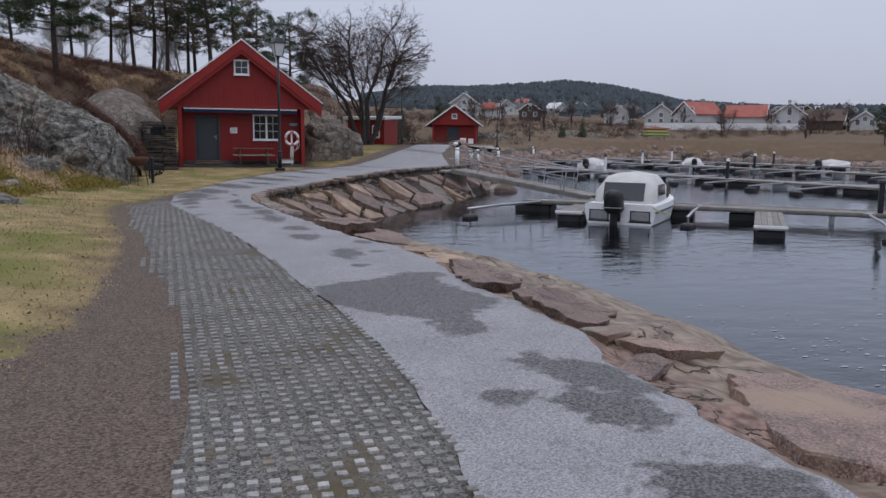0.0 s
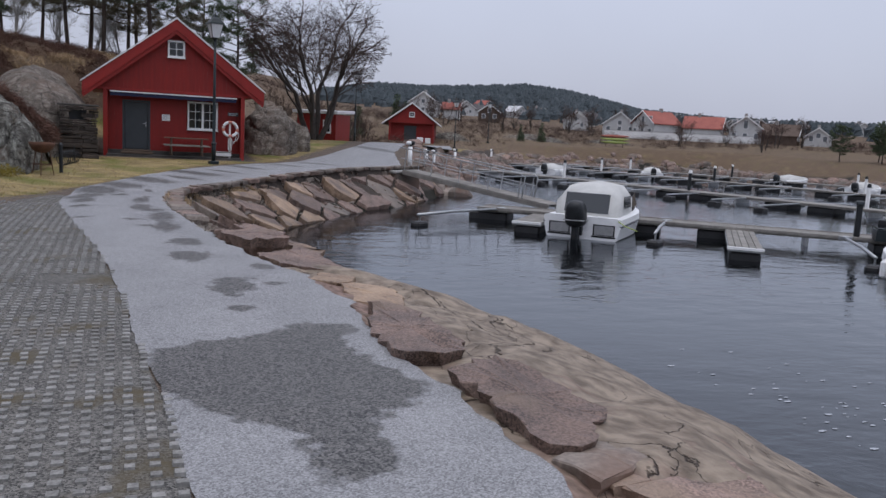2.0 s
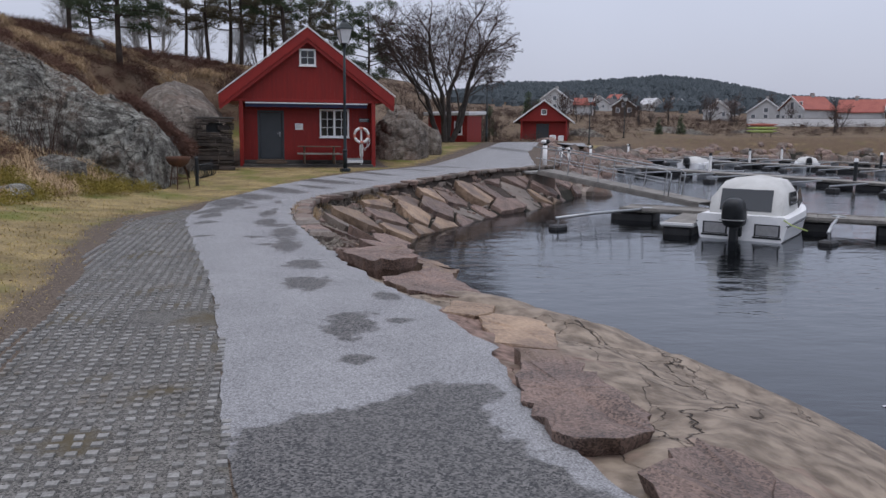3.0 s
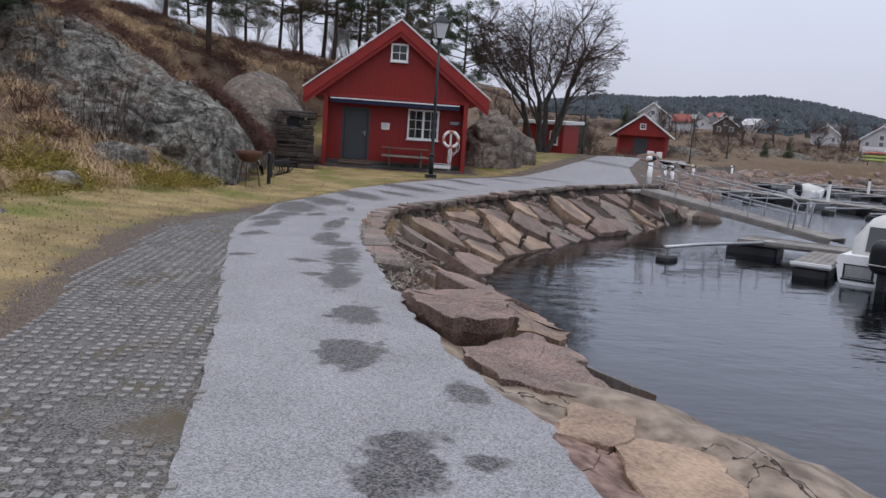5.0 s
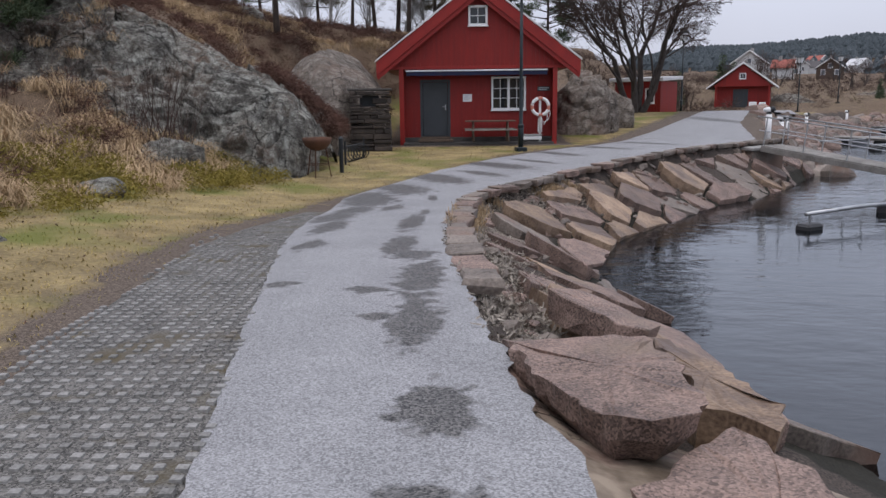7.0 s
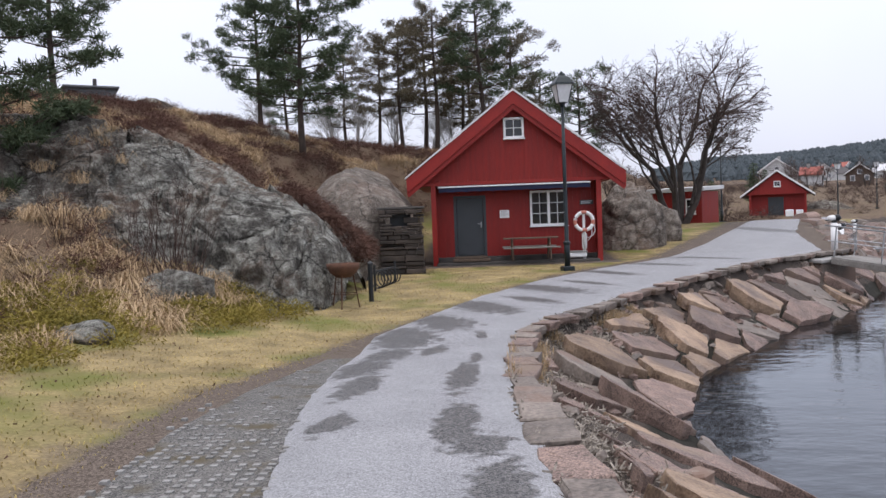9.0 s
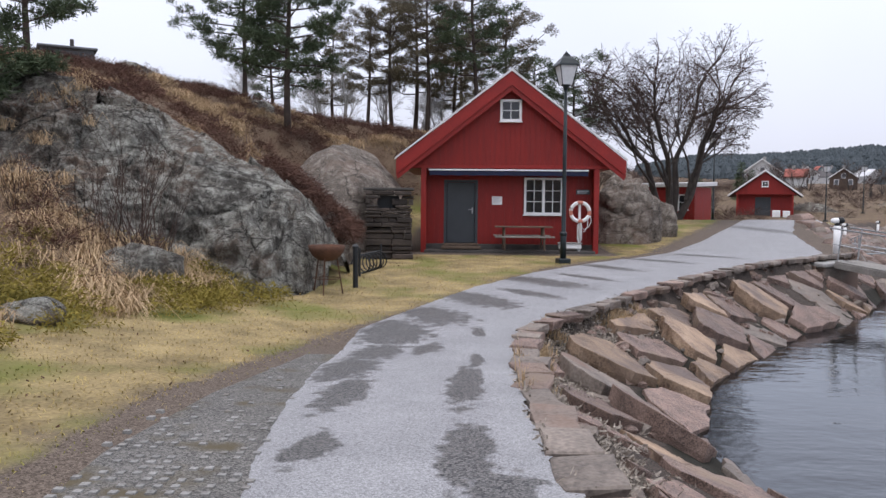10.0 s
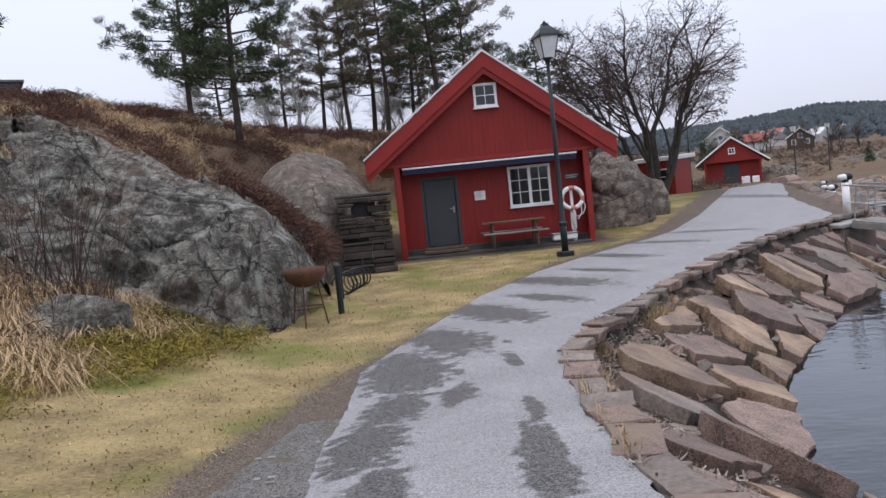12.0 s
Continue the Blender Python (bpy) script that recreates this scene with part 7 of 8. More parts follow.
def pine(height, spread, seed, needle, bare=0.4, dense=1.0):
    """A Scots pine: bare lower trunk, bent limbs, flat needle clumps. Returns its parts' meshes."""
    rnd = random.Random(seed)
    bm = bmesh.new()
    lean = rnd.uniform(-0.04, 0.04)
    pts = [(lean * height * t + 0.10 * math.sin(t * 5 + seed), 0.08 * math.cos(t * 4 + seed), height * t - 0.3 * (t == 0)) for t in np.linspace(0, 1, 9)]
    tube(bm, pts, [0.135 * height / 8 * (1 - 0.85 * t) + 0.01 for t in np.linspace(0, 1, 9)], 8)
    trunk = finish(bm, "trunk", M_PINEBARK, True)
    limbs = bmesh.new()
    centres, radii = [], []
    count = int(34 * dense)
    k8 = height / 8
    for k in range(count):
        t = bare + (0.985 - bare) * (k + rnd.random()) / count
        i = min(int(t * 8), 7)
        p = Vector(pts[i]).lerp(Vector(pts[i + 1]), t * 8 - i)
        a = k * 2.4 + rnd.uniform(-0.6, 0.6)
        high = (t - bare) / (1 - bare)
        shape = math.sin(math.pi * (0.26 + 0.66 * high)) ** 0.8
        reach = spread * max(0.2, shape) * rnd.uniform(0.4, 1.15)
        rise = (rnd.uniform(-0.12, 0.45) + 0.35 * high) * reach
        mid = p + Vector((math.cos(a) * reach * 0.5, math.sin(a) * reach * 0.5, rise * 0.25 + rnd.uniform(-0.1, 0.1)))
        end = p + Vector((math.cos(a) * reach, math.sin(a) * reach, rise))
        tube(limbs, [p, mid, end], [0.042 * k8, 0.026 * k8, 0.008], 4, cap=False)
        for j in range(3 + int(reach * 2.6)):
            f = rnd.uniform(0.35, 1.0)
            o = p.lerp(mid, f * 2) if f < 0.5 else mid.lerp(end, f * 2 - 1)
            b = a + rnd.choice((-1, 1)) * rnd.uniform(0.4, 1.3)
            ln = rnd.uniform(0.2, 0.75) * (1.25 - f * 0.6) * k8
            c = o + Vector((math.cos(b) * ln, math.sin(b) * ln, rnd.uniform(-0.05, 0.5) * ln))
            tube(limbs, [o, c], [0.012 * k8, 0.005], 3, cap=False)
            for _ in range(2):
                centres.append((c + Vector((rnd.uniform(-0.15, 0.15), rnd.uniform(-0.15, 0.15), rnd.uniform(-0.05, 0.12))))[:])
                radii.append(rnd.uniform(0.13, 0.30) * k8)
    limb_me = finish(limbs, "limb_work", M_PINEBARK, True)
    crown = leaf_mesh("crown", needle, centres, radii, int(46 * dense), 0.13, seed, 0.75, -0.25, 0.10)
    return trunk, limb_me, crown


def plant(kind, meshes, x, y, label, group, scale=1.0, turn=0.0, sink=0.1, category="tree"):
    ob = thing(kind, Matrix.LocRotScale((x, y, gz(x, y) - sink), Euler((0, 0, radians(turn))), (scale,) * 3), label, category, group)
    for me in meshes:
        p = new(me.name.split(".")[0], me)
        p.parent = ob
    return ob


P_BUSHY = pine(7.5, 3.0, 5, M_NEEDLE, 0.04, 1.3)
P_TALL = pine(8.6, 2.5, 1, M_NEEDLE, 0.36, 0.95)
P_WIDE = pine(8.0, 3.0, 2, M_NEEDLE, 0.26, 0.95)
P_THIN = pine(8.4, 2.2, 3, M_NEEDLEBROWN, 0.36, 0.85)
P_DARK = pine(8.6, 2.7, 4, M_NEEDLE, 0.24, 1.3)
for (meshes, x, y, sc, t, lab) in (
        (P_DARK, -8.7, 7.3, 1.0, 10, "dark green pine with a straight trunk on the heathery slope"),
        (P_WIDE, -13.6, 18.0, 1.15, 80, "broad open-crowned pine on the hilltop"),
        (P_BUSHY, -13.3, -8.8, 1.0, 200, "low bushy green pine above the dark outcrop"),
        (P_THIN, -5.7, 21.2, 0.95, 30, "thin brownish pine behind the red house"),
        (P_THIN, -3.6, 19.3, 0.98, 140, "slender brownish pine behind the red house"),
        (P_THIN, -7.3, 23, 0.9, 250, "thin brownish pine in the hilltop grove"),
        (P_TALL, -0.8, 18.4, 1.12, 15, "tall open pine towering behind the red house"),
        (P_THIN, 1.1, 22.5, 1.1, 75, "tall open pine with a bare stem behind the red house"),
        (P_TALL, 4.9, 22.0, 0.95, 100, "narrow green pine behind the roof ridge"),
        (P_DARK, -20, 8, 1.0, 60, "dark pine at the edge of the hilltop"),
        (P_BUSHY, -17.0, -12.5, 0.9, 120, "dark green pine on the near slope"),
        (P_THIN, -2.0, 25.5, 1.05, 300, "dark pine at the back of the grove"),
        (P_THIN, -10.5, 30, 1.0, 20, "thin pine at the back of the grove"),
        (P_TALL, -14.5, 29, 1.0, 320, "tall pine at the back of the grove"),
        (P_THIN, -4.6, 24.5, 1.15, 190, "tall brownish pine behind the red house"),
        (P_THIN, -1.6, 30.0, 1.1, 80, "thin brownish pine at the back of the grove"),
        (P_TALL, 2.9, 26.0, 0.9, 230, "narrow green pine behind the roof ridge")):
    plant("pine_tree", meshes, x, y, lab, "pines on the hill", sc, t)


def bare_tree(height, seed, stems, bark, levels=5, spread=0.55, twig=0.006, width=0.42, cones=0):
    """A leafless tree: stems that fork into a rounded crown of fine twigs."""
    rnd = random.Random(seed)
    thick, fine = bmesh.new(), bmesh.new()
    tips = []

    def outside(q):
        return math.hypot(q.x, q.y) ** 2 / (width * height) ** 2 + ((q.z - 0.60 * height) / (0.42 * height)) ** 2 > 1.0

    def grow(p, d, length, r, depth):
        if depth > 1 and outside(p + d * length):
            length *= 0.5
        bend = Vector((rnd.uniform(-1, 1), rnd.uniform(-1, 1), rnd.uniform(-0.4, 0.5))) * length * 0.10
        mid, end = p + d * length * 0.5 + bend, p + d * length
        r2 = max(r * 0.68, twig)
        tube(thick if depth < 3 else fine, [p, mid, end], [r, (r + r2) / 2, r2], (8, 6, 5, 4, 3, 3, 3)[min(depth, 6)], cap=False)
        if depth >= levels:
            tips.append(end[:])
            return
        for k in range(rnd.choice((3, 4, 4)) if depth < levels - 1 else rnd.choice((3, 4, 5))):
            o = p.lerp(end, rnd.uniform(0.4, 1.0)) if k else end
            wild = spread + 0.12 * depth
            nd = (d + Vector((rnd.uniform(-1, 1), rnd.uniform(-1, 1), rnd.uniform(-0.75, 0.5))) * wild * (1.0 if k else 0.55)).normalized()
            grow(o, nd, length * rnd.uniform(0.58, 0.82), r2 * (rnd.uniform(0.5, 0.8) if k else 0.95), depth + 1)

    for k in range(stems):
        a = 2 * math.pi * k / max(stems, 1) + 0.4
        tilt = (0.10, 0.34, 0.22, 0.36)[k % 4] if stems > 1 else 0.03
        grow(Vector((0.2 * math.cos(a), 0.2 * math.sin(a), -0.25)), Vector((tilt * math.cos(a), tilt * math.sin(a), 1)).normalized(), height * 0.28, 0.0165 * height, 0)
    out = [finish(thick, "trunk", bark, True), finish(fine, "twig_crown", M_TWIG if bark is M_BARK else bark)]
    if cones:
        out.append(leaf_mesh("cone_cluster", M_BARK, tips[::cones], [0.04] * len(tips[::cones]), 2, 0.05, seed, 1.0, 0.6, 0.35))
    return out


BIG_BARE = bare_tree(12.2, 7, 4, M_BARK, 6, 0.64, 0.006, 0.38, 2)
plant("bare_tree", BIG_BARE, 9.1, 15.0, "large leafless tree with several dark trunks by the red shed", "bare trees", 1.0, 40)
BIRCH = bare_tree(7.0, 11, 1, M_BIRCH, 5, 0.4)
ALDER = bare_tree(6.0, 13, 2, M_BARK, 5, 0.6)
for (x, y, s, t) in ((-9.7, 27.7, 1, 0), (-10.6, 25, 0.9, 90), (-6.5, 28, 1.1, 200), (-2.5, 27, 1.0, 130), (-12, 31, 1, 30), (-15, 24, 0.9, 70), (-4.4, 30, 1, 260), (2.5, 29, 0.9, 10)):
    plant("birch_tree", BIRCH, x, y, "slender leafless birch in the hilltop grove", "birches", s, t)
for (x, y, s, t) in ((6.4, 17.5, 0.8, 20), (11.6, 29, 0.75, 80), (13, 33, 0.8, 10), (16.5, 37, 0.7, 150), (19, 44, 0.8, 200), (22, 52, 0.75, 300), (24, 57, 0.7, 90), (8.2, 21, 0.7, 210), (27, 74, 0.9, 50), (36, 80, 0.9, 130),
                     (100, 84, 1.1, 0), (108, 80, 1.2, 60), (95, 90, 1.2, 120), (92, 66, 0.9, 200), (85, 78, 0.9, 30), (118, 84, 1.3, 20), (98, 72, 1.0, 300), (58, 128, 1.3, 20), (66, 132, 1.2, 80), (77, 138, 1.4, 140), (84, 132, 1.2, 220), (92, 128, 1.3, 10), (99, 110, 1.0, 60), (88, 112, 1.1, 100), (72, 116, 1.1, 190), (106, 142, 1.5, 250),
                     (46, 96, 1.0, 30), (52, 104, 1.1, 120), (62, 100, 1.0, 230), (40, 88, 1.0, 310), (121, 118, 1.3, 15), (128, 108, 1.3, 75), (96, 136, 1.4, 160), (120, 150, 1.6, 330)):
    plant("bare_tree", ALDER, x, y, "small leafless tree with a dense brownish crown", "bare trees", s, t)
for (x, y, s, t) in ((85, 44, 0.55, 0), (89, 41, 0.62, 80), (87.5, 38.5, 0.5, 160), (92, 44, 0.55, 220)):
    plant("pine_tree", P_DARK, x, y, "dark dense conifer beside the white house", "far conifers", s, t)


def cone_tree(seed, mat):
    rnd = random.Random(seed)
    c, r = [], []
    for k in range(16):
        t = k / 15
        for j in range(max(1, int(7 * (1 - t)))):
            a = rnd.uniform(0, 6.28)
            c.append((math.cos(a) * 0.9 * (1 - t), math.sin(a) * 0.9 * (1 - t), 0.4 + 4.4 * t))
            r.append(0.42)
    bm = bmesh.new()
    tube(bm, [(0, 0, -0.2), (0, 0, 4.6)], [0.1, 0.02], 6)
    return finish(bm, "trunk", M_PINEBARK), leaf_mesh("crown", mat, c, r, 26, 0.28, seed, 0.8)


SPRUCE = cone_tree(3, M_NEEDLE)
for (x, y, s) in ((35, 80, 1.0), (37.5, 83, 0.8), (25.6, 66.5, 0.8), (57, 75, 0.6), (52, 72, 0.5)):
    plant("spruce_tree", SPRUCE, x, y, "small dark green spruce by the houses", "spruces", s, 0)


# ---- undergrowth: grasses, heather, shrubs ----
def stuff(name, me, label, category):
    return tagged(new(name, me), label, category, kind="stuff")


def blades(name, mat, px, py, length, width, seed, droop=0.4, sink=0.02, lift=None, tilt=0.45):
    """Upright curved blades rooted at px, py."""
    rs = np.random.RandomState(seed)
    n = len(px)
    z = ground_z(px, py) if lift is None else lift
    a = rs.uniform(0, 2 * math.pi, n)
    lean = rs.uniform(0.1, 1.0, n) * tilt
    ln = length * rs.uniform(0.55, 1.35, n)
    dx, dy = np.cos(a) * lean, np.sin(a) * lean
    w = width * rs.uniform(0.6, 1.3, n)
    sx, sy = -np.sin(a) * w, np.cos(a) * w
    b = np.stack([px, py, z - sink], 1)
    m = b + np.stack([dx * ln * 0.5, dy * ln * 0.5, ln * 0.62], 1)
    t = b + np.stack([dx * ln * 1.3, dy * ln * 1.3, ln * (1.0 - droop * lean)], 1)
    s = np.stack([sx, sy, np.zeros(n)], 1)
    v = np.stack([b - s, b + s, m + s * 0.8, m - s * 0.8, t], 1).reshape(-1, 3)
    k = np.arange(n) * 5
    quads = np.stack([k, k + 1, k + 2, k + 3], 1).tolist()
    tris = np.stack([k + 3, k + 2, k + 4], 1).tolist()
    me = bpy.data.meshes.new(name)
    me.from_pydata(v.tolist(), [], quads + tris)
    me.materials.append(mat)
    return me


def scatter(n, x0, x1, y0, y1, seed, test):
    rs = np.random.RandomState(seed)
    px, py = rs.uniform(x0, x1, n), rs.uniform(y0, y1, n)
    keep = test(px, py)
    return px[keep], py[keep]


def clumped(px, py, per, radius, seed):
    rs = np.random.RandomState(seed)
    return np.repeat(px, per) + rs.normal(0, radius, len(px) * per), np.repeat(py, per) + rs.normal(0, radius, len(px) * per)


FIELD = np.vstack([GRASS, [(29, 70), (-40, 70), (-40, -60)]])
in_field = lambda px, py: inside(px, py, FIELD) & ~((np.abs(px) < 3.4) & (py > -1.3) & (py < 9))
foot_d = lambda px, py: np.where(inside(px, py, HILL), seg_dist(px, py, FOOT), -seg_dist(px, py, FOOT))

M_TURF = material("short_winter_turf", (0.16, 0.118, 0.05), (0.54, 0.42, 0.185), scale=1.6, fine=9, rough=0.95, bump=0.0, third=(0.18, 0.185, 0.05), third_scale=0.5, third_at=0.535, spec=0.1)
px, py = scatter(90000, -9, 6, -38, 4, 1, lambda a, b: in_field(a, b) & (foot_d(a, b) < 1.5))
stuff("turf", blades("turf", M_TURF, px, py, 0.035, 0.006, 1, 0.5, 0.004, tilt=1.7), "short yellowish winter turf beside the path", "grass")
# fringe of grass and moss along the path's edge
rs = np.random.RandomState(4)
gl = resample(GRASS, 400)[60:330]
px, py = clumped(gl[:, 0] - 0.2, gl[:, 1], 45, 0.22, 5)
stuff("verge_grass", blades("verge_grass", M_TURF, px, py, 0.03, 0.004, 6, 0.6, 0.008, tilt=1.5), "tufts of grass along the edge of the path", "grass")
# long straw-coloured grass on the slope
px, py = scatter(2600, -17, -4.4, -34, -8, 7, lambda a, b: (foot_d(a, b) > 0.05) & (foot_d(a, b) < 5.5) & (wave(a, b, 1.1, 3.0) > -0.05) & ~inside(a, b, ROCKY))
px, py = clumped(px, py, 70, 0.10, 8)
stuff("dead_grass", blades("dead_grass", M_STRAW, px, py, 0.42, 0.006, 9, 0.85, 0.02, tilt=1.7), "long bleached dead grass hanging on the slope", "grass")
px, py = scatter(9000, -24, 8, -9, 26, 17, lambda a, b: (foot_d(a, b) > 1.0) & (wave(a, b, 0.5, 6.0) > 0.12) & ~inside(a, b, ROCKY) & ~((np.abs(a) < 4) & (b < 10)))
px, py = clumped(px, py, 40, 0.14, 18)
stuff("heath_grass", blades("heath_grass", M_STRAW, px, py, 0.34, 0.008, 19, 0.85, 0.02, tilt=1.5), "pale dead grass among the heather", "grass")
# dead bracken and heather tangled in the slope beside the path
px, py = scatter(1500, -16, -4.8, -30, -9, 61, lambda a, b: (foot_d(a, b) > 0.9) & (foot_d(a, b) < 7) & (wave(a, b, 1.3, 9.0) > 0.15) & ~inside(a, b, ROCKY))
pz = ground_z(px, py)
stuff("slope_heather", leaf_mesh("slope_heather", M_HEATHER, np.stack([px, py, pz + 0.16], 1), np.random.RandomState(5).uniform(0.2, 0.5, len(px)), 100, 0.12, 62, 0.7, 0.0, 0.05), "dark brown heather tangled in the grassy slope", "heather")
# fallen leaves and scraps on the verge
px, py = scatter(3400, -9, 3, -37, 0, 63, lambda a, b: in_field(a, b) & (foot_d(a, b) < 0.6) & (wave(a, b, 1.7, 4.0) > -0.2))
pz = ground_z(px, py)
stuff("leaf_litter", leaf_mesh("leaf_litter", M_HEATHER, np.stack([px, py, pz + 0.025], 1), np.full(len(px), 0.03), 1, 0.026, 64, 0.3, 0.0, 0.3), "small brown fallen leaves on the turf", "leaves")
# heather
px, py = scatter(7500, -22, 8, -9, 22, 10, lambda a, b: (foot_d(a, b) > 0.8) & (wave(a, b, 0.5, 6.0) < 0.22) & (wave(a, b, 0.8, 1.5) > -0.35) & ~inside(a, b, ROCKY) & ~((np.abs(a) < 4) & (b < 10)))
pz = ground_z(px, py)
stuff("heather", leaf_mesh("heather", M_HEATHER, np.stack([px, py, pz + 0.16], 1), np.random.RandomState(3).uniform(0.25, 0.6, len(px)), 95, 0.12, 11, 0.6, 0.0, 0.06), "dark brown withered heather over the hill", "heather")
# undergrowth below the pines
px, py = scatter(520, -24, 6, 10, 34, 41, lambda a, b: (foot_d(a, b) > 1.5) & (wave(a, b, 0.4, 5.0) > -0.3))
pz = ground_z(px, py)
hgt = np.random.RandomState(6).uniform(0.2, 0.5, len(px))
stuff("undergrowth", leaf_mesh("undergrowth", M_TWIG, np.stack([px, py, pz + hgt * 0.5], 1), hgt, 80, 0.18, 42, 0.8, 0.0, 0.03), "brown leafless undergrowth below the pines", "shrubs")
# straw, heather and moss on the ledges of the crag and in the gully beside the rock dome
rs = np.random.RandomState(51)
spots = [LEFT_FACE[i * LEFT_ROWS + j] for i in range(0, 230, 4) for j in range(40, 126, 4) if wave(np.array([i * 0.09]), np.array([j * 0.16]), 1.0, 2.0)[0] > 0.55]
ledge_xyz = np.array([p[:] for p in spots])
k = rs.uniform(0, 1, len(ledge_xyz)) < 0.6
tx, ty = clumped(ledge_xyz[k, 0], ledge_xyz[k, 1], 40, 0.10, 52)
stuff("ledge_grass", blades("ledge_grass", M_STRAW, tx, ty, 0.34, 0.006, 53, 0.9, 0.03, lift=np.repeat(ledge_xyz[k, 2], 40), tilt=1.7), "bleached grass hanging from the ledges of the crag", "grass")
stuff("ledge_heather", leaf_mesh("ledge_heather", M_HEATHER, ledge_xyz[~k] + (0, 0, 0.06), np.full((~k).sum(), 0.26), 90, 0.10, 54, 0.6, 0.0, 0.06), "brown heather on the ledges of the crag", "heather")
gully = np.stack([rs.uniform(-6.4, -4.35, 130), rs.uniform(-6.6, -4.2, 130)], 1)
gully_z = np.interp(gully[:, 0], [-6.4, -4.3], [2.55, 0.75]) + rs.uniform(-0.1, 0.1, 130)
stuff("gully_heather", leaf_mesh("gully_heather", M_HEATHER, np.column_stack([gully, gully_z - 0.1]), np.full(130, 0.34), 150, 0.12, 55, 0.7, 0.3, 0.05), "dark red-brown heather in the gully by the rock dome", "heather")
# moss cushions on the slope
px, py = scatter(2200, -13, -4.6, -28, -8, 12, lambda a, b: (foot_d(a, b) > -0.6) & (foot_d(a, b) < 2.6) & (wave(a, b, 1.1, 3.0) < 0.05) & ~inside(a, b, ROCKY))
pz = ground_z(px, py)
stuff("moss", leaf_mesh("moss", M_MOSS, np.stack([px, py, pz + 0.14], 1), np.full(len(px), 0.33), 150, 0.05, 13, 0.5), "yellow-green moss cushions at the foot of the rock", "moss")


def shrub(seed, height, stems):
    rnd = random.Random(seed)
    bm = bmesh.new()
    for _ in range(stems):
        a, t = rnd.uniform(0, 6.28), rnd.uniform(0.05, 0.5)
        p = Vector((rnd.uniform(-0.25, 0.25), rnd.uniform(-0.25, 0.25), -0.1))
        d = Vector((math.cos(a) * t, math.sin(a) * t, 1)).normalized()
        pts = [p]
        for k in range(3):
            d = (d + Vector((rnd.uniform(-0.2, 0.2), rnd.uniform(-0.2, 0.2), 0))).normalized()
            pts.append(pts[-1] + d * height / 3 * rnd.uniform(0.7, 1.2))
            if k:
                side = (d + Vector((rnd.uniform(-1, 1), rnd.uniform(-1, 1), 0.2))).normalized()
                tube(bm, [pts[-1], pts[-1] + side * height * 0.28], [0.004, 0.002], 3, cap=False)
        tube(bm, pts, [0.011, 0.008, 0.005, 0.002], 3, cap=False)
    return (finish(bm, "branching", M_TWIG),)


SHRUBS = [shrub(k, 1.7, 17) for k in range(3)]
rnd = random.Random(31)
for (x, y, s) in ((-6.9, -12.3, 1.1), (-7.3, -12.1, 1.3), (-7.0, -13.2, 0.7), (-8.0, -12.0, 1.0), (-6.5, -12.9, 0.6), (-9.2, -12.2, 0.8), (-10.6, -12.6, 0.8), (-12.2, -13.0, 1.0), (-13.4, -15.0, 1.1), (-9.6, -17.5, 0.7), (-12.5, -18, 1.0), (-10.8, -22, 1.0), (-9.4, -25, 0.9)):
    plant("shrub", SHRUBS[rnd.randrange(3)], x, y, "leafless twiggy shrub on the slope", "leafless shrubs", s, rnd.uniform(0, 360), 0.05, "shrub")

# thickets between the harbour and the houses
px, py = scatter(2600, 12, 150, 25, 150, 14, lambda a, b: ~inside(a, b, SEA_EDGE) & (seg_dist(a, b, EDGE) > 3) & (wave(a, b, 0.12, 2.0) > -0.25) & (seg_dist(a, b, ROAD_R) > 3) & (seg_dist(a, b, ROAD_L) > 2.5)
                 & (np.hypot(a - 90, b - 50) > 22) & (np.hypot(a - 31, b - 64) > 6))
pz = ground_z(px, py)
hgt = np.random.RandomState(2).uniform(0.3, 1.15, len(px))
stuff("thicket", leaf_mesh("thicket", M_TWIG, np.stack([px, py, pz + hgt * 0.5], 1), hgt, 55, 0.42, 15, 0.8, 0.0, 0.035), "brown leafless thicket on the far bank", "shrubs")
# rocks along the far bank
FARROCK = [slab_mesh("shore_rock", 900 + k, 1.9, 1.3, 0.9, (M_GRANITE, M_GRANITE_GREY)[k % 2], 7, 0.3) for k in range(5)]
rocky = tagged(new("far_shore_rocks"), "rounded granite rocks along the farther shore", "rocks", kind="structure")
s_line = resample(SHORE[23:35], 170)
rnd = random.Random(77)
for (x, y) in s_line:
    for k in range(3):
        a, b = x + rnd.uniform(-3.0, 0.6), y + rnd.uniform(-1.6, 3.0)
        if not inside(np.array([a]), np.array([b]), SEA_EDGE)[0]:
            continue
        lay("shore_rock", rnd.choice(FARROCK), rocky, a, b, max(gz(a, b), WATER) + 0.35, rnd.uniform(0, 360), rnd.uniform(-15, 15), rnd.uniform(-15, 15), (rnd.uniform(0.5, 1.2),) * 3)
for k in range(70):
    a, b = rnd.uniform(11.8, 16.5), rnd.uniform(1.5, 14)
    if inside(np.array([a]), np.array([b]), SEA_EDGE)[0] and not inside(np.array([a]), np.array([b]), SEA_SHORE)[0]:
        lay("shore_rock", rnd.choice(FARROCK), rocky, a, b, gz(a, b) + 0.2, rnd.uniform(0, 360), rnd.uniform(-10, 20), rnd.uniform(-10, 20), (rnd.uniform(0.4, 0.8),) * 3)

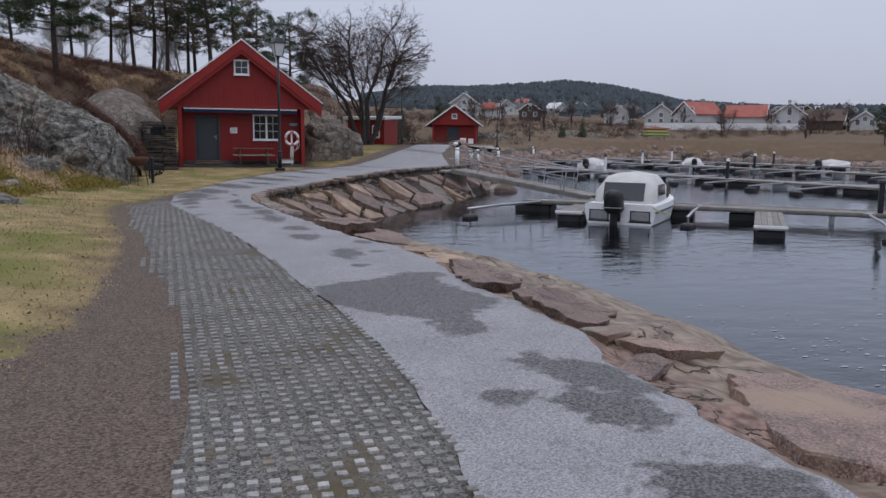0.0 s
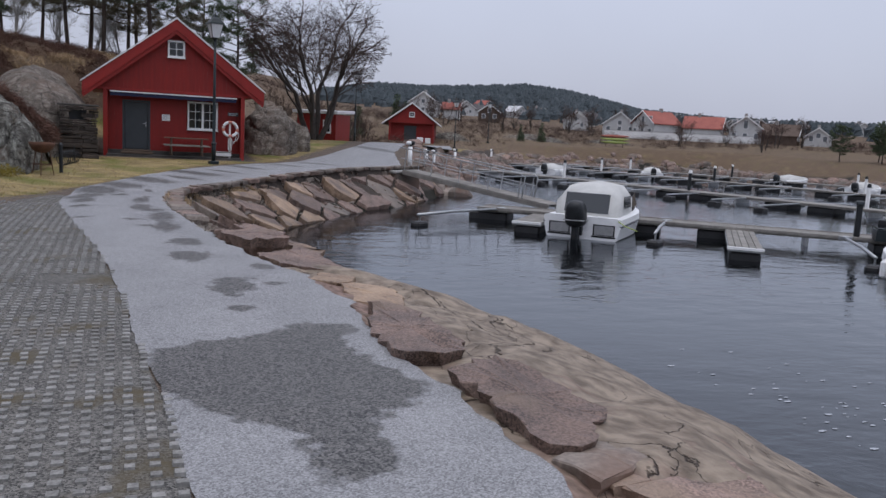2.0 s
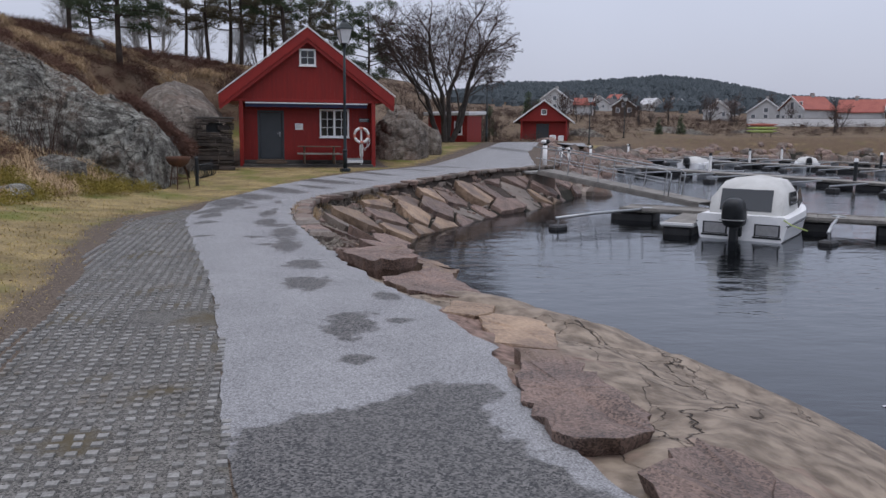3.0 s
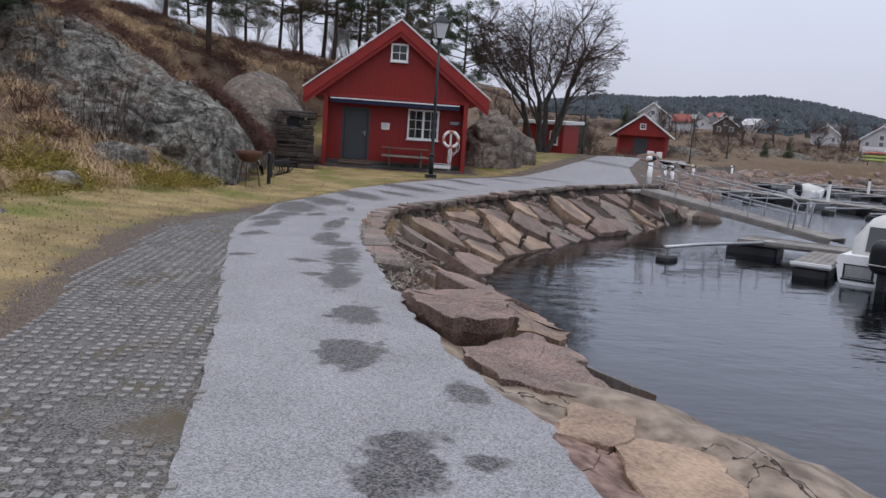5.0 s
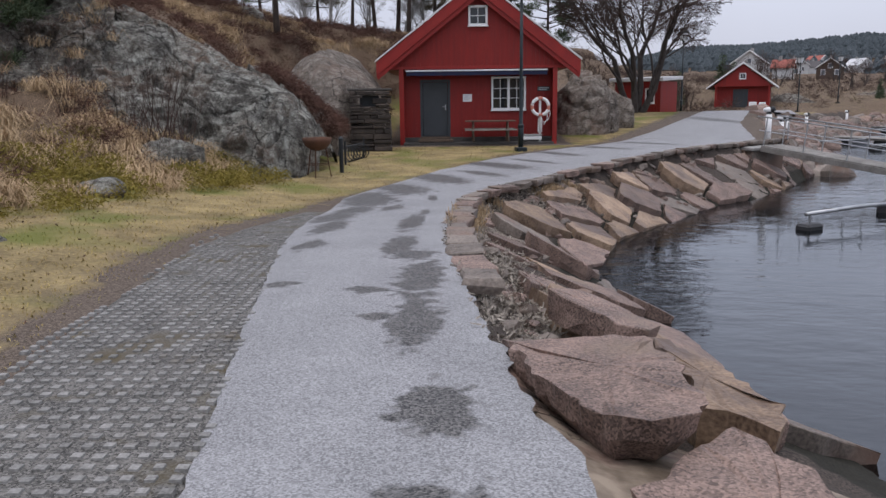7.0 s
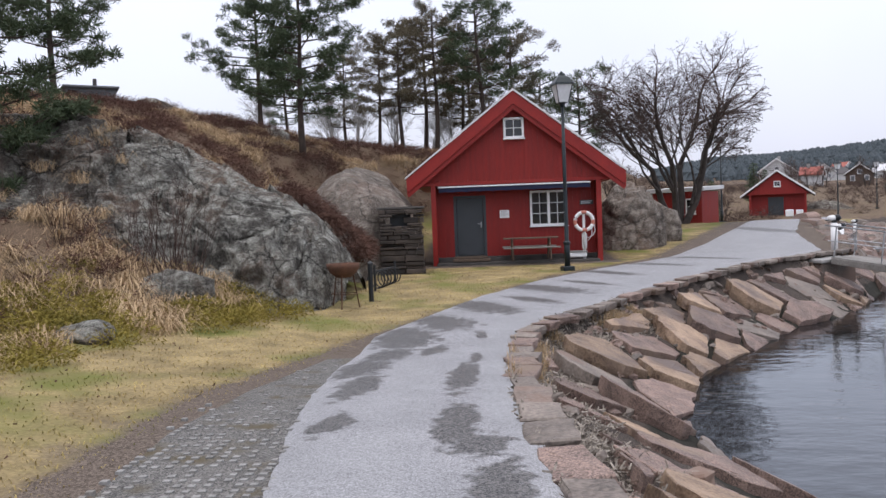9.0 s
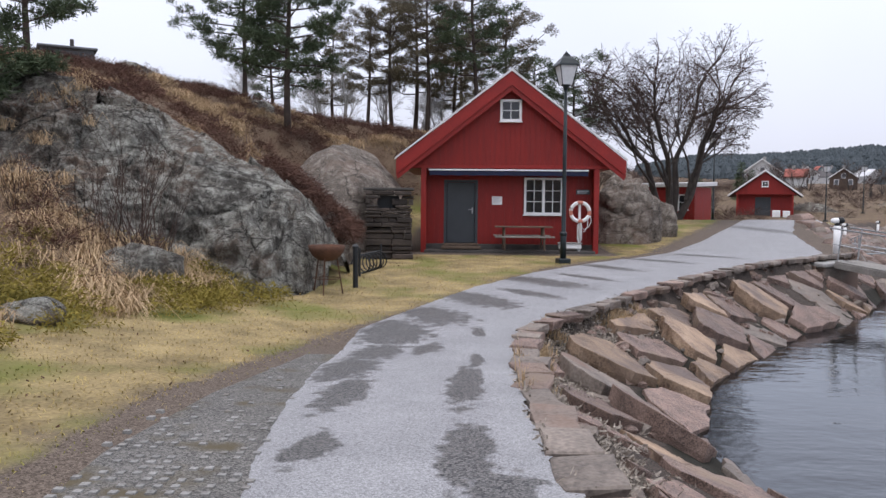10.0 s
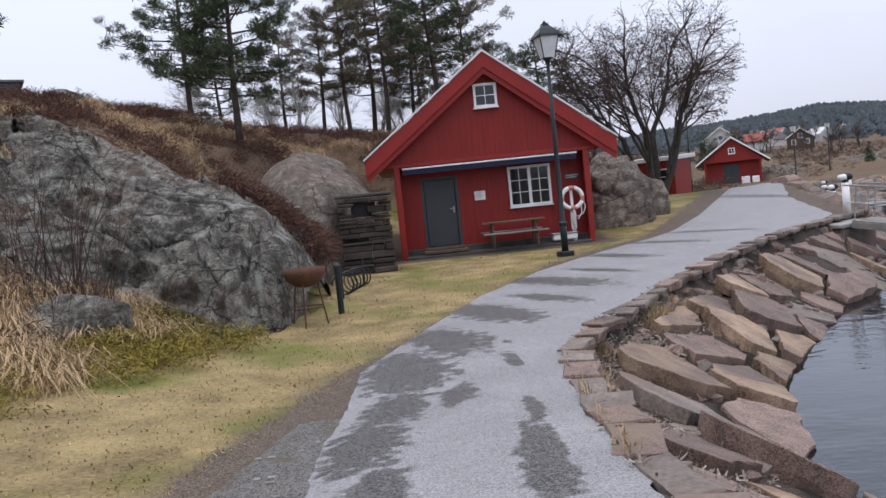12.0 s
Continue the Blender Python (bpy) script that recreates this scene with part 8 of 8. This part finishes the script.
# woods on the far ridge and slopes, in one blue-grey colour that includes the haze
rs = np.random.RandomState(8)
n = 12000
az, rr_ = np.radians(rs.uniform(12, 66, n)), np.sqrt(rs.uniform(0, 1, n)) * 560 + 230
keep = (rs.uniform(0, 1, n) < np.clip((rr_ - 200) / 420, 0.12, 1.0))
az, rr_ = az[keep], rr_[keep]
fx, fy = -1 + rr_ * np.sin(az), -35 + rr_ * np.cos(az)
ok = ~inside(fx, fy, SEA_EDGE)
fx, fy = fx[ok], fy[ok]
fz = ground_z(fx, fy)
hh = rs.uniform(2.6, 6.0, len(fx))
ww = hh * rs.uniform(0.34, 0.60, len(fx))
tv, tf = [], []
for i in range(len(fx)):
    k = len(tv)
    a0 = rs.uniform(0, 6.28)
    for lvl, q in ((0.12, 1.0), (0.55, 0.75), (0.8, 0.4)):
        for j in range(5):
            a = a0 + j * 1.2566 + lvl
            w = ww[i] * q * rs.uniform(0.75, 1.2)
            tv.append((fx[i] + math.cos(a) * w, fy[i] + math.sin(a) * w, fz[i] + hh[i] * lvl * rs.uniform(0.9, 1.1)))
    tv.append((fx[i], fy[i], fz[i] + hh[i]))
    for l in (0, 1):
        for j in range(5):
            tf.append((k + l * 5 + j, k + l * 5 + (j + 1) % 5, k + l * 5 + 5 + (j + 1) % 5, k + l * 5 + 5 + j))
    for j in range(5):
        tf.append((k + 10 + j, k + 10 + (j + 1) % 5, k + 15))
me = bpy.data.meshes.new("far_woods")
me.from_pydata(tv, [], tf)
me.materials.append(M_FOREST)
stuff("far_woods", me, "conifer woods on the far ridge, haze put into their blue-grey colour", "woods")

# foam flecks on the water near the shore
rnd = random.Random(12)
bm = bmesh.new()
for k in range(110):
    x, y = 5.4 + abs(rnd.gauss(0, 1.5)), rnd.gauss(-30.5, 1.6)
    r = rnd.uniform(0.012, 0.055)
    vs = [bm.verts.new((x + math.cos(a) * r * rnd.uniform(0.6, 1.6), y + math.sin(a) * r * rnd.uniform(0.3, 0.8), WATER + 0.006)) for a in np.linspace(0, 5.4, 6)]
    bm.faces.new(vs)
tagged(new("foam", finish(bm, "foam", M_FOAM)), "flecks of pale foam drifting on the water", "foam", kind="stuff")
# pale scraps of driftwood, straw and gravel washed between the bank stones
M_SCRAP = material("bleached_scraps", (0.10, 0.085, 0.07), (0.46, 0.41, 0.35), scale=9, fine=40, rough=0.9, bump=0.0, spec=0.1)
spots = [bank(rnd.uniform(0.0, 0.5), min(abs(rnd.gauss(0.2, 0.12)), 0.9)) for _ in range(2600)]
sx_, sy_ = np.array([q[0] for q in spots]), np.array([q[1] for q in spots])
stuff("bank_scraps", leaf_mesh("bank_scraps", M_SCRAP, np.stack([sx_, sy_, ground_z(sx_, sy_) + 0.05], 1), np.full(len(sx_), 0.06), 5, 0.06, 71, 0.4, 0.0, 0.14), "bleached scraps of wood and straw between the bank stones", "litter")
# tufts between the kerb and the bank
cx, cy = [], []
for (f, u, n) in ((0.26, 0.10, 12), (0.30, 0.12, 12), (0.34, 0.10, 8), (0.44, 0.16, 14), (0.46, 0.14, 10), (0.22, 0.08, 6)):
    for k in range(n):
        a, b = bank(f + rnd.uniform(-0.02, 0.02), u + rnd.uniform(-0.05, 0.05))
        cx.append(a)
        cy.append(b)
px, py = clumped(np.array(cx), np.array(cy), 40, 0.07, 22)
stuff("bank_grass", blades("bank_grass", M_STRAW, px, py, 0.22, 0.006, 23, 0.6, 0.02), "dead grass tufts between the bank stones", "grass")
